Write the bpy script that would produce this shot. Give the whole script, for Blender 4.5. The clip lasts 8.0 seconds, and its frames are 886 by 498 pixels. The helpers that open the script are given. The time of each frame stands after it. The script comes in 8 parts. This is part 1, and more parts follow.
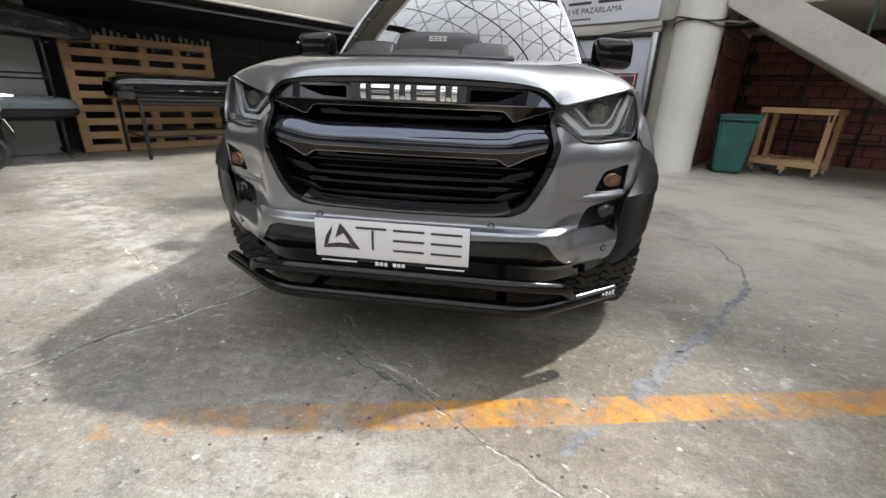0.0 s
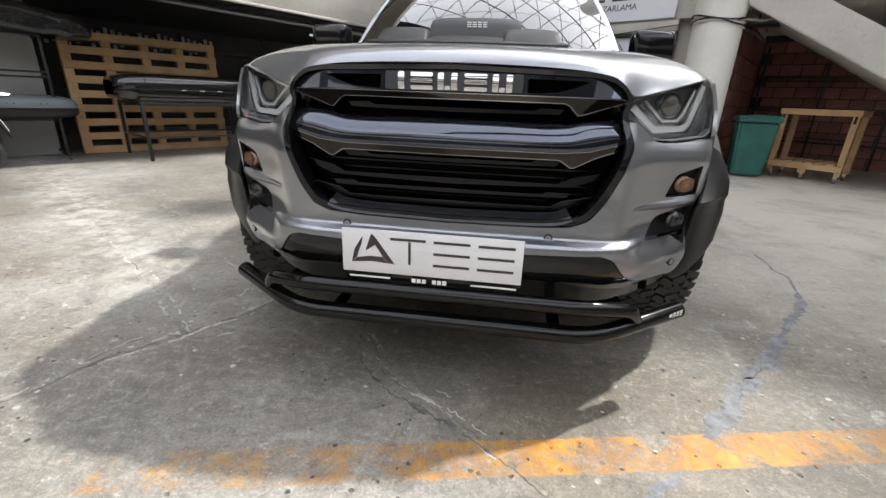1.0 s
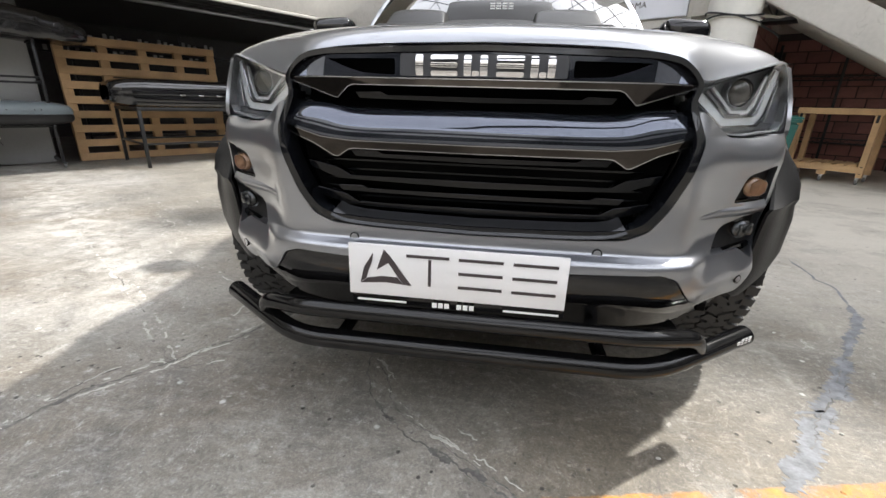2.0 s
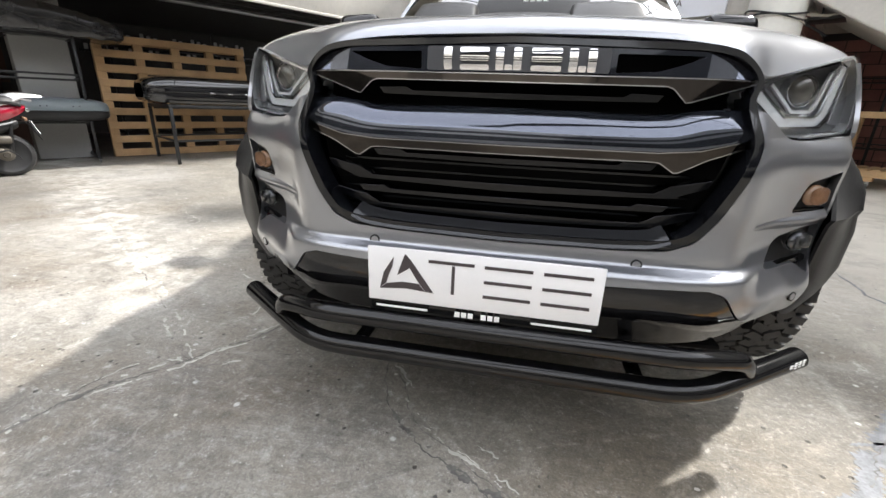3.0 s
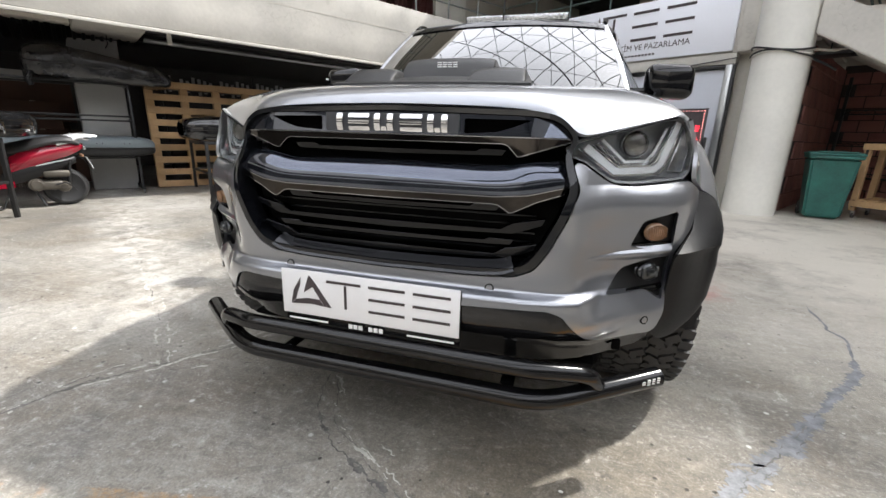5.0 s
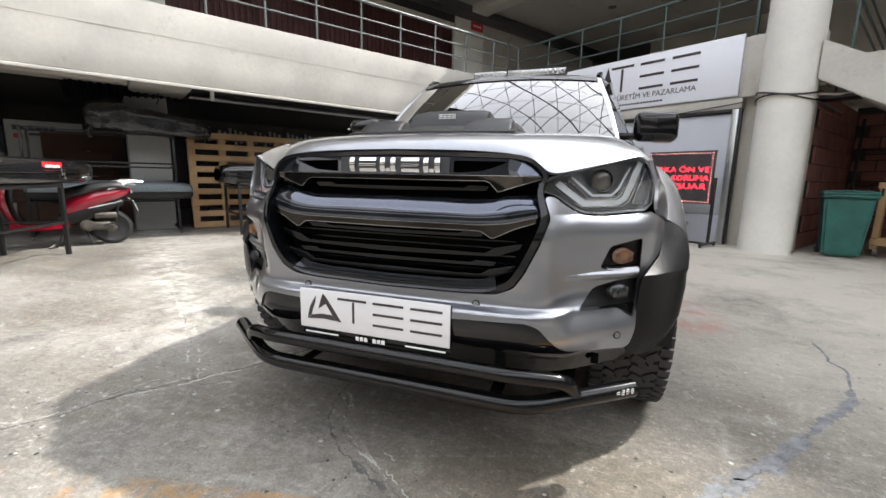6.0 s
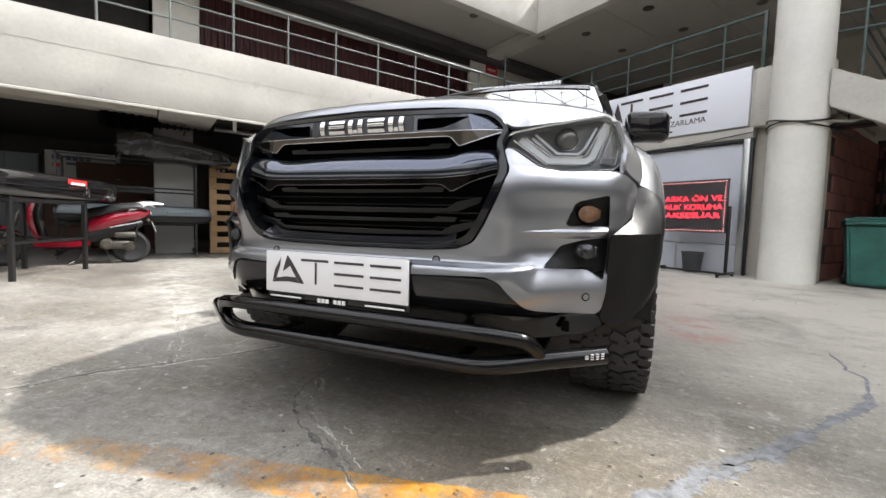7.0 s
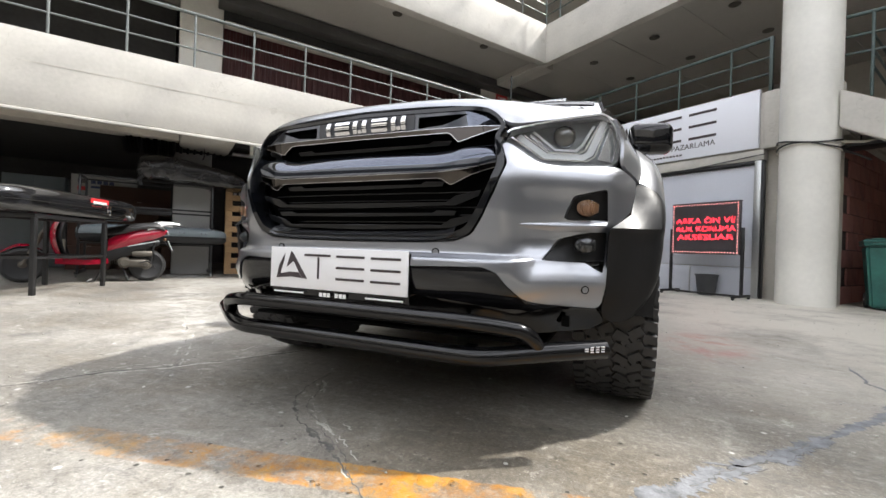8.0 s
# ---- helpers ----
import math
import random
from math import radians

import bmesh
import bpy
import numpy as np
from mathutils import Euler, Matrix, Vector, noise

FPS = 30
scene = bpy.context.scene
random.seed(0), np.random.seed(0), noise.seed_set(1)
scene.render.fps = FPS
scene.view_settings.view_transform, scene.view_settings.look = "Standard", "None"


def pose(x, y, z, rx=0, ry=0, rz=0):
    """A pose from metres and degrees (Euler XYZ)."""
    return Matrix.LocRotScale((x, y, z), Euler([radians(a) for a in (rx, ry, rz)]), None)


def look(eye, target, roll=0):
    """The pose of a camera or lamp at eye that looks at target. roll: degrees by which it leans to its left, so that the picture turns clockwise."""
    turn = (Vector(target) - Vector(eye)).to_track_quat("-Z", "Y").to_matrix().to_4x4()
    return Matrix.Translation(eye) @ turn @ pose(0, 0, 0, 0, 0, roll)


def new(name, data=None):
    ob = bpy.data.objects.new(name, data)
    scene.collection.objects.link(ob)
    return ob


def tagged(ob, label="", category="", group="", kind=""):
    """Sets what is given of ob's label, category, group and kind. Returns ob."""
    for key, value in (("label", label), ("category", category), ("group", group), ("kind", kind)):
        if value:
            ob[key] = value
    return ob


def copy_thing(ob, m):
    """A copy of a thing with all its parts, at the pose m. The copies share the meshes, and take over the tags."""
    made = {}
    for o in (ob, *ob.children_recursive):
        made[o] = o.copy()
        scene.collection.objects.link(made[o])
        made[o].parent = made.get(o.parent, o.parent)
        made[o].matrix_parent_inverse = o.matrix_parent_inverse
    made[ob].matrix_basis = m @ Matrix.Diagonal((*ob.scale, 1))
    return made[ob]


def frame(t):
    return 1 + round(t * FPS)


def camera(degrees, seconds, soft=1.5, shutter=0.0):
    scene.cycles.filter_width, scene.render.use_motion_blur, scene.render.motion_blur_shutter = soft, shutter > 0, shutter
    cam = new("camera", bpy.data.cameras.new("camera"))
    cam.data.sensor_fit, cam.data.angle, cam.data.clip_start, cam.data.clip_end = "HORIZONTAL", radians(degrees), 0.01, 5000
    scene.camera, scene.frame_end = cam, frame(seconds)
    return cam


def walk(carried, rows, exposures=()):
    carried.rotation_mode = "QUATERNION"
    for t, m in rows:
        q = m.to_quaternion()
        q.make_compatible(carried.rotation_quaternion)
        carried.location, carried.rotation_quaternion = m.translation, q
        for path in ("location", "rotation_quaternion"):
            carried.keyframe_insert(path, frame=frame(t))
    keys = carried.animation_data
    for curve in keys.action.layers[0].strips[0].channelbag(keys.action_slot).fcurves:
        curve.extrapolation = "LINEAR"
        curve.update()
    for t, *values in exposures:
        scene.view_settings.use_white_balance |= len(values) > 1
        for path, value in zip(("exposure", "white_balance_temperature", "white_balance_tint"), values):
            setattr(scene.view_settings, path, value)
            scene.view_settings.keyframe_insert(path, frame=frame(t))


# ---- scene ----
cam = camera(93.5, 8.0)
PATH = [
    (0, (0.346, -1.304, 0.97), (0.112, 0.56, 0.283), 2.2),
    (0.5, (0.287, -1.238, 0.947), (0.039, 0.627, 0.266), 2.2),
    (1, (0.182, -1.129, 0.932), (-0.055, 0.738, 0.256), 2.3),
    (1.5, (0.118, -1.009, 0.902), (-0.107, 0.859, 0.225), 2.3),
    (1.7, (0.111, -0.978, 0.9), (-0.122, 0.893, 0.234), 1.9),
    (2.8, (0.06, -0.874, 0.871), (-0.256, 0.99, 0.22), 2.4),
    (3, (0.078, -0.875, 0.883), (-0.271, 0.982, 0.228), 2.2),
    (3.5, (0.227, -0.883, 0.886), (-0.198, 0.964, 0.247), 2.1),
    (4, (0.396, -0.872, 0.903), (-0.089, 0.967, 0.285), 1.8),
    (4.5, (0.47, -0.892, 0.923), (-0.049, 0.951, 0.347), 1.6),
    (4.7, (0.47, -0.924, 0.935), (-0.038, 0.926, 0.371), 1.9),
    (5.8, (0.624, -1.115, 0.971), (0.003, 0.748, 0.594), 1.0),
    (6, (0.632, -1.137, 0.94), (-0.007, 0.727, 0.603), 1.2),
    (6.5, (0.736, -1.115, 0.811), (0.039, 0.745, 0.576), 1.4),
    (7, (0.806, -1.081, 0.679), (0.065, 0.772, 0.548), 1.7),
    (7.5, (0.83, -1.076, 0.605), (0.055, 0.767, 0.554), 1.9),
    (8, (0.852, -1.084, 0.576), (0.052, 0.749, 0.577), 1.9),
]
EXPOSURES = [(0.0, 1.94), (1.0, 2.08), (1.7, 2.26), (3.0, 2.52), (4.0, 2.46), (4.7, 2.39), (6.0, 2.33), (8.0, 2.34)]
walk(cam, [(t, look(eye, target, roll)) for t, eye, target, roll in PATH], EXPOSURES)

# ---- world and light ----
SUN_DIR = Vector((0.64, 0.48, 1.0)).normalized()
sky_world = bpy.data.worlds.new("sky")
scene.world = sky_world
sky_world.use_nodes = True
wn = sky_world.node_tree.nodes
wl = sky_world.node_tree.links
sky = wn.new("ShaderNodeTexSky")
sky.sky_type = "NISHITA"
sky.sun_disc = False
sky.sun_elevation = math.asin(SUN_DIR.z)
sky.sun_rotation = math.atan2(SUN_DIR.x, SUN_DIR.y)
sky.air_density, sky.dust_density, sky.ozone_density = 1.0, 1.2, 1.0
pale = wn.new("ShaderNodeHueSaturation")
pale.inputs["Saturation"].default_value = 0.16
wl.new(sky.outputs["Color"], pale.inputs["Color"])
# thin bright haze over the whole sky
haze = wn.new("ShaderNodeMix")
haze.data_type = "RGBA"
haze.inputs["Factor"].default_value = 0.5
haze.inputs["B"].default_value = (6.0, 6.14, 6.62, 1)
wl.new(pale.outputs["Color"], haze.inputs["A"])
wl.new(haze.outputs["Result"], wn["Background"].inputs["Color"])
wn["Background"].inputs["Strength"].default_value = 0.13
sun_data = bpy.data.lights.new("sun", "SUN")
sun_data.energy, sun_data.angle, sun_data.color = 1.55, radians(2.0), (1.0, 0.965, 0.91)
sun = new("sun", sun_data)
sun.matrix_world = look(SUN_DIR * 60, (0, 0, 0))

# ---- materials ----
def node_mat(name):
    m = bpy.data.materials.new(name)
    m.use_nodes = True
    return m, m.node_tree.nodes, m.node_tree.links, m.node_tree.nodes["Principled BSDF"]


def ramp(nodes, stops):
    r = nodes.new("ShaderNodeValToRGB")
    e = r.color_ramp.elements
    while len(e) < len(stops):
        e.new(0.5)
    for k, (p, c) in zip(e, stops):
        k.position = p
        k.color = (*c, 1) if len(c) == 3 else (c[0], c[0], c[0], 1)
    return r


def surface(name, base, rough=0.5, metal=0.0, vary=0.12, scale=6.0, fine=60.0, bump=0.15, coat=0.0, spec=0.5, per_piece=0.0, veins=0.0):
    """A material whose colour and roughness vary at a coarse and a fine scale."""
    m, n, l, b = node_mat(name)
    co = n.new("ShaderNodeTexCoord")
    big, small = n.new("ShaderNodeTexNoise"), n.new("ShaderNodeTexNoise")
    for t, s, d in ((big, scale, 4), (small, fine, 3)):
        t.inputs["Scale"].default_value, t.inputs["Detail"].default_value = s, d
        l.new(co.outputs["Object"], t.inputs["Vector"])
    add = n.new("ShaderNodeMath")
    add.operation = "MULTIPLY_ADD"
    add.inputs[1].default_value = 0.35
    l.new(small.outputs["Fac"], add.inputs[0])
    l.new(big.outputs["Fac"], add.inputs[2])
    src = add.outputs[0]
    if per_piece:
        info = n.new("ShaderNodeObjectInfo")
        more = n.new("ShaderNodeMath")
        more.operation = "MULTIPLY_ADD"
        more.inputs[1].default_value = per_piece
        l.new(info.outputs["Random"], more.inputs[0])
        l.new(src, more.inputs[2])
        src = more.outputs[0]
    lo = tuple(max(0, c * (1 - vary)) for c in base)
    hi = tuple(min(1, c * (1 + vary)) for c in base)
    r = ramp(n, [(0.45, lo), (0.9 + per_piece, hi)] if not per_piece else [(0.4, lo), (1.0, hi)])
    l.new(src, r.inputs["Fac"])
    paint_out = r.outputs["Color"]
    if veins:
        # hairline cracks and peeled flakes
        crack, where, peel = n.new("ShaderNodeTexNoise"), n.new("ShaderNodeTexNoise"), n.new("ShaderNodeTexNoise")
        for t, s, d in ((crack, veins, 7), (where, veins * 0.6, 2), (peel, veins * 3, 6)):
            t.inputs["Scale"].default_value, t.inputs["Detail"].default_value = s, d
            l.new(co.outputs["Object"], t.inputs["Vector"])
        off = n.new("ShaderNodeMath")
        off.operation = "COMPARE"
        off.inputs[1].default_value, off.inputs[2].default_value = 0.5, 0.0035
        l.new(crack.outputs["Fac"], off.inputs[0])
        gate, flakes = n.new("ShaderNodeMapRange"), n.new("ShaderNodeMapRange")
        gate.inputs["From Min"].default_value, gate.inputs["From Max"].default_value = 0.50, 0.56
        flakes.inputs["From Min"].default_value, flakes.inputs["From Max"].default_value = 0.66, 0.69
        l.new(where.outputs["Fac"], gate.inputs["Value"])
        l.new(peel.outputs["Fac"], flakes.inputs["Value"])
        both = n.new("ShaderNodeMath")
        both.operation, both.use_clamp = "MULTIPLY_ADD", True
        l.new(off.outputs[0], both.inputs[0])
        l.new(gate.outputs["Result"], both.inputs[1])
        l.new(flakes.outputs["Result"], both.inputs[2])
        half = n.new("ShaderNodeMath")
        half.operation = "MULTIPLY"
        half.inputs[1].default_value = 0.22
        l.new(both.outputs[0], half.inputs[0])
        mx = n.new("ShaderNodeMix")
        mx.data_type = "RGBA"
        l.new(half.outputs[0], mx.inputs["Factor"])
        l.new(paint_out, mx.inputs["A"])
        mx.inputs["B"].default_value = (base[0] * 0.55, base[1] * 0.52, base[2] * 0.47, 1)
        paint_out = mx.outputs["Result"]
    l.new(paint_out, b.inputs["Base Color"])
    rr = n.new("ShaderNodeMapRange")
    rr.inputs["To Min"].default_value, rr.inputs["To Max"].default_value = max(0.02, rough * 0.8), min(1, rough * 1.2)
    l.new(big.outputs["Fac"], rr.inputs["Value"])
    l.new(rr.outputs["Result"], b.inputs["Roughness"])
    b.inputs["Metallic"].default_value = metal
    b.inputs["Coat Weight"].default_value = coat
    b.inputs["Coat Roughness"].default_value = 0.03
    b.inputs["Specular IOR Level"].default_value = spec
    if bump:
        bp = n.new("ShaderNodeBump")
        bp.inputs["Strength"].default_value, bp.inputs["Distance"].default_value = bump, 0.004
        l.new(add.outputs[0], bp.inputs["Height"])
        l.new(bp.outputs["Normal"], b.inputs["Normal"])
    return m


def clear_mat(name, tint=(1, 1, 1), rough=0.0, gloss=1.0):
    """A thin clear cover: see-through, with a mirror sheen that grows at grazing angles."""
    m, n, l, b = node_mat(name)
    n.remove(b)
    out = n["Material Output"]
    tr, gl, mx, fr = n.new("ShaderNodeBsdfTransparent"), n.new("ShaderNodeBsdfGlossy"), n.new("ShaderNodeMixShader"), n.new("ShaderNodeFresnel")
    tr.inputs["Color"].default_value = (*tint, 1)
    gl.inputs["Roughness"].default_value = rough
    fr.inputs["IOR"].default_value = 1.5
    k = n.new("ShaderNodeMath")
    k.operation = "MULTIPLY"
    k.inputs[1].default_value = gloss
    l.new(fr.outputs[0], k.inputs[0])
    l.new(k.outputs[0], mx.inputs["Fac"])
    l.new(tr.outputs[0], mx.inputs[1])
    l.new(gl.outputs[0], mx.inputs[2])
    l.new(mx.outputs[0], out.inputs["Surface"])
    return m


def glow_mat(name, color, strength):
    m, n, l, b = node_mat(name)
    b.inputs["Base Color"].default_value = (*color, 1)
    b.inputs["Emission Color"].default_value = (*color, 1)
    b.inputs["Emission Strength"].default_value = strength
    return m


# the truck
PAINT = surface("silver_paint", (0.300, 0.310, 0.336), 0.31, 0.85, 0.05, 3, 900, 0.0, coat=1.0)
GUNMETAL = surface("gunmetal_gloss", (0.092, 0.102, 0.128), 0.03, 0.9, 0.06, 4, 600, 0.0, coat=0.4)
PIANO = surface("piano_black", (0.006, 0.006, 0.007), 0.05, 0.0, 0.1, 5, 200, 0.0)
BRONZE = surface("smoked_chrome", (0.052, 0.046, 0.042), 0.03, 1.0, 0.08, 5, 200, 0.0)
# bright metal for the highlight strips along the grille trims
EDGE_GLINT = surface("bright_edge_glint", (0.34, 0.34, 0.35), 0.16, 1.0, 0.05, 8, 200, 0.0)
CHROME = surface("chrome", (0.66, 0.66, 0.67), 0.05, 1.0, 0.03, 8, 200, 0.0)
SATIN = surface("satin_black", (0.004, 0.004, 0.0045), 0.14, 0.0, 0.15, 6, 300, 0.02, spec=0.40)
FRAME_BLACK = surface("grille_frame_black", (0.005, 0.0055, 0.007), 0.08, 0.0, 0.15, 6, 300, 0.0, spec=0.45)
FOG_LENS = surface("fog_reflector", (0.085, 0.087, 0.09), 0.12, 0.8, 0.1, 20, 200, 0.2)
FLARE = surface("flare_plastic", (0.012, 0.012, 0.0125), 0.40, 0.0, 0.2, 5, 700, 0.15, spec=0.22)
GRAIN = surface("grained_plastic", (0.012, 0.012, 0.013), 0.45, 0.0, 0.2, 5, 700, 0.2, spec=0.35)
SLAT = surface("slat_plastic", (0.0017, 0.002, 0.003), 0.18, 0.0, 0.15, 5, 300, 0.02, spec=0.34)
BADGE_GREY = surface("badge_panel_grey", (0.05, 0.052, 0.058), 0.42, 0.2, 0.1, 6, 500, 0.08)
UNDER = surface("underbody_black", (0.002, 0.002, 0.0021), 0.75, 0.0, 0.3, 6, 80, 0.2, spec=0.08)
SILL = surface("dark_sill_gloss", (0.03, 0.031, 0.034), 0.12, 0.4, 0.1, 5, 300, 0.0)
RUBBER = surface("tyre_rubber", (0.030, 0.0295, 0.029), 0.7, 0.0, 0.3, 10, 120, 0.3)
LAMP_DARK = surface("lamp_housing_dark", (0.33, 0.337, 0.35), 0.22, 0.3, 0.1, 8, 200, 0.0)
PROJECTOR = surface("projector_glass", (0.075, 0.070, 0.062), 0.06, 0.0, 0.3, 40, 200, 0.0, coat=1.0)
LAMP_GREY = surface("lamp_reflector_grey", (0.50, 0.51, 0.53), 0.18, 0.9, 0.06, 8, 200, 0.0)
GUIDE = surface("light_guide_milky", (0.64, 0.66, 0.68), 0.2, 0.0, 0.04, 8, 200, 0.0, coat=0.6)
AMBER = surface("amber_lens", (0.27, 0.15, 0.085), 0.15, 0.1, 0.25, 30, 200, 0.3, coat=0.6)
LENS = clear_mat("clear_lens", (0.985, 0.99, 0.99), 0.0, 0.20)
SCREEN_GLASS = clear_mat("windscreen_glass", (0.07, 0.08, 0.08), 0.0, 2.8)
SIDE_GLASS = clear_mat("tinted_glass", (0.04, 0.045, 0.045), 0.0, 2.0)
PLATE_WHITE = surface("plate_white", (0.78, 0.78, 0.79), 0.35, 0.0, 0.03, 5, 200, 0.02)
INK = surface("dark_print", (0.045, 0.035, 0.038), 0.45, 0.0, 0.2, 20, 200, 0.0)
PRINT_WHITE = surface("white_print", (0.8, 0.8, 0.8), 0.4, 0.0, 0.03, 20, 200, 0.0)
SEAT = surface("dark_trim", (0.015, 0.015, 0.016), 0.8, 0.0, 0.2, 8, 100, 0.1)
# the building
WALL = surface("cream_wall_paint", (0.475, 0.455, 0.412), 0.65, 0.0, 0.13, 1.3, 22, 0.7, veins=1.6)
COLUMN = surface("cream_column_paint", (0.70, 0.685, 0.63), 0.5, 0.0, 0.09, 1.6, 18, 0.4)
SOFFIT = surface("soffit_beige", (0.52, 0.49, 0.43), 0.75, 0.0, 0.12, 1.5, 25, 0.25)
CEIL = surface("ceiling_panel_grey", (0.42, 0.40, 0.365), 0.7, 0.0, 0.06, 1.0, 20, 0.1)
# near-black colour that carries the shade of unlit bays and galleries
SHADE_WALL = surface("dark_store_wall", (0.038, 0.037, 0.036), 0.85, 0.0, 0.35, 1.2, 14, 0.3)
DOOR_GREY = surface("door_panel_blue_grey", (0.50, 0.52, 0.575), 0.42, 0.0, 0.05, 1.0, 40, 0.06)
ALU = surface("aluminium_frame", (0.45, 0.46, 0.46), 0.35, 0.8, 0.08, 3, 80, 0.05)
RAIL = surface("green_grey_rail_paint", (0.15, 0.165, 0.158), 0.4, 0.1, 0.15, 4, 60, 0.08)
RAIL_DARK = surface("dark_green_rail_paint", (0.045, 0.066, 0.063), 0.4, 0.1, 0.2, 4, 60, 0.08)
BURGUNDY = surface("burgundy_sheet_metal", (0.115, 0.040, 0.038), 0.5, 0.1, 0.2, 2, 40, 0.05)
BRICK = surface("dark_red_block", (0.20, 0.088, 0.075), 0.85, 0.0, 0.45, 4, 45, 0.6, per_piece=0.35)
MORTAR = surface("dark_mortar", (0.045, 0.034, 0.032), 0.9, 0.0, 0.3, 5, 60, 0.5)
SIGN_WHITE = surface("sign_board_white", (0.72, 0.735, 0.79), 0.4, 0.0, 0.03, 1, 60, 0.03)
STEEL_BLACK = surface("black_steel", (0.016, 0.016, 0.017), 0.4, 0.2, 0.2, 5, 100, 0.1)
DUCT = surface("shade_grey_duct", (0.085, 0.083, 0.08), 0.55, 0.3, 0.25, 1.5, 25, 0.1)
TRUSS = surface("roof_steel_dark", (0.06, 0.065, 0.07), 0.5, 0.3, 0.15, 2, 30, 0.0)
# things
PINE = surface("pallet_pine", (0.44, 0.285, 0.145), 0.7, 0.0, 0.3, 3, 50, 0.35, per_piece=0.3)
BIN_GREEN = surface("bin_green", (0.018, 0.105, 0.088), 0.42, 0.0, 0.3, 4, 40, 0.25)
GLOSS_BOX = surface("gloss_black_shell", (0.010, 0.010, 0.011), 0.10, 0.0, 0.2, 3, 80, 0.02, coat=0.8)
GREY_BOX = surface("slate_grey_shell", (0.16, 0.19, 0.205), 0.42, 0.0, 0.1, 3, 120, 0.06)
# wrap colour lowered to carry the storage bay's shade
WRAP = surface("plastic_wrap_dark", (0.016, 0.016, 0.017), 0.2, 0.0, 0.5, 7, 34, 2.6, coat=0.25)
RED_GLOSS = surface("red_gloss_paint", (0.30, 0.006, 0.024), 0.10, 0.0, 0.1, 3, 100, 0.0, coat=0.9)
RED_LABEL = surface("red_label", (0.55, 0.025, 0.03), 0.4, 0.0, 0.05, 5, 100, 0.0)
VINYL = surface("black_vinyl_seat", (0.022, 0.022, 0.023), 0.5, 0.0, 0.2, 10, 200, 0.3)
CAST_ALU = surface("cast_aluminium", (0.12, 0.108, 0.092), 0.5, 0.6, 0.2, 12, 120, 0.3)
SILVER_TRIM = surface("silver_trim", (0.66, 0.66, 0.67), 0.25, 0.6, 0.05, 5, 100, 0.0, coat=0.5)
# cardboard and white board: the deep bay's shade is in these low colours
CARD = surface("shaded_brown_cardboard", (0.06, 0.03, 0.02), 0.85, 0.0, 0.15, 4, 60, 0.15)
BOARD_WHITE = surface("shaded_white_board", (0.36, 0.36, 0.345), 0.6, 0.0, 0.08, 2, 40, 0.05)
BAR_BLUE = surface("navy_print", (0.03, 0.045, 0.12), 0.5, 0.0, 0.05, 5, 60, 0.0)
LED_BODY = surface("led_panel_dark", (0.085, 0.075, 0.08), 0.6, 0.0, 0.1, 8, 200, 0.15)
LED_RED = glow_mat("led_red_light", (1.0, 0.02, 0.04), 2.2)
LED_PINK = glow_mat("led_border_light", (1.0, 0.35, 0.33), 0.9)
BUCKET = surface("dark_grey_plastic", (0.05, 0.052, 0.055), 0.5, 0.0, 0.15, 8, 80, 0.1)
CASTER = surface("caster_rubber_grey", (0.14, 0.14, 0.14), 0.6, 0.0, 0.2, 12, 90, 0.1)
ZINC = surface("zinc_plated", (0.55, 0.55, 0.55), 0.3, 0.9, 0.1, 12, 90, 0.1)
FILLER = surface("grey_crack_filler", (0.175, 0.181, 0.190), 0.75, 0.0, 0.45, 22, 130, 0.8)
CRACK = surface("open_crack_dark", (0.13, 0.125, 0.117), 0.95, 0.0, 0.5, 14, 90, 0.8)
CHALK = surface("chalky_crack_edge", (0.47, 0.46, 0.42), 0.9, 0.0, 0.3, 14, 90, 0.5)


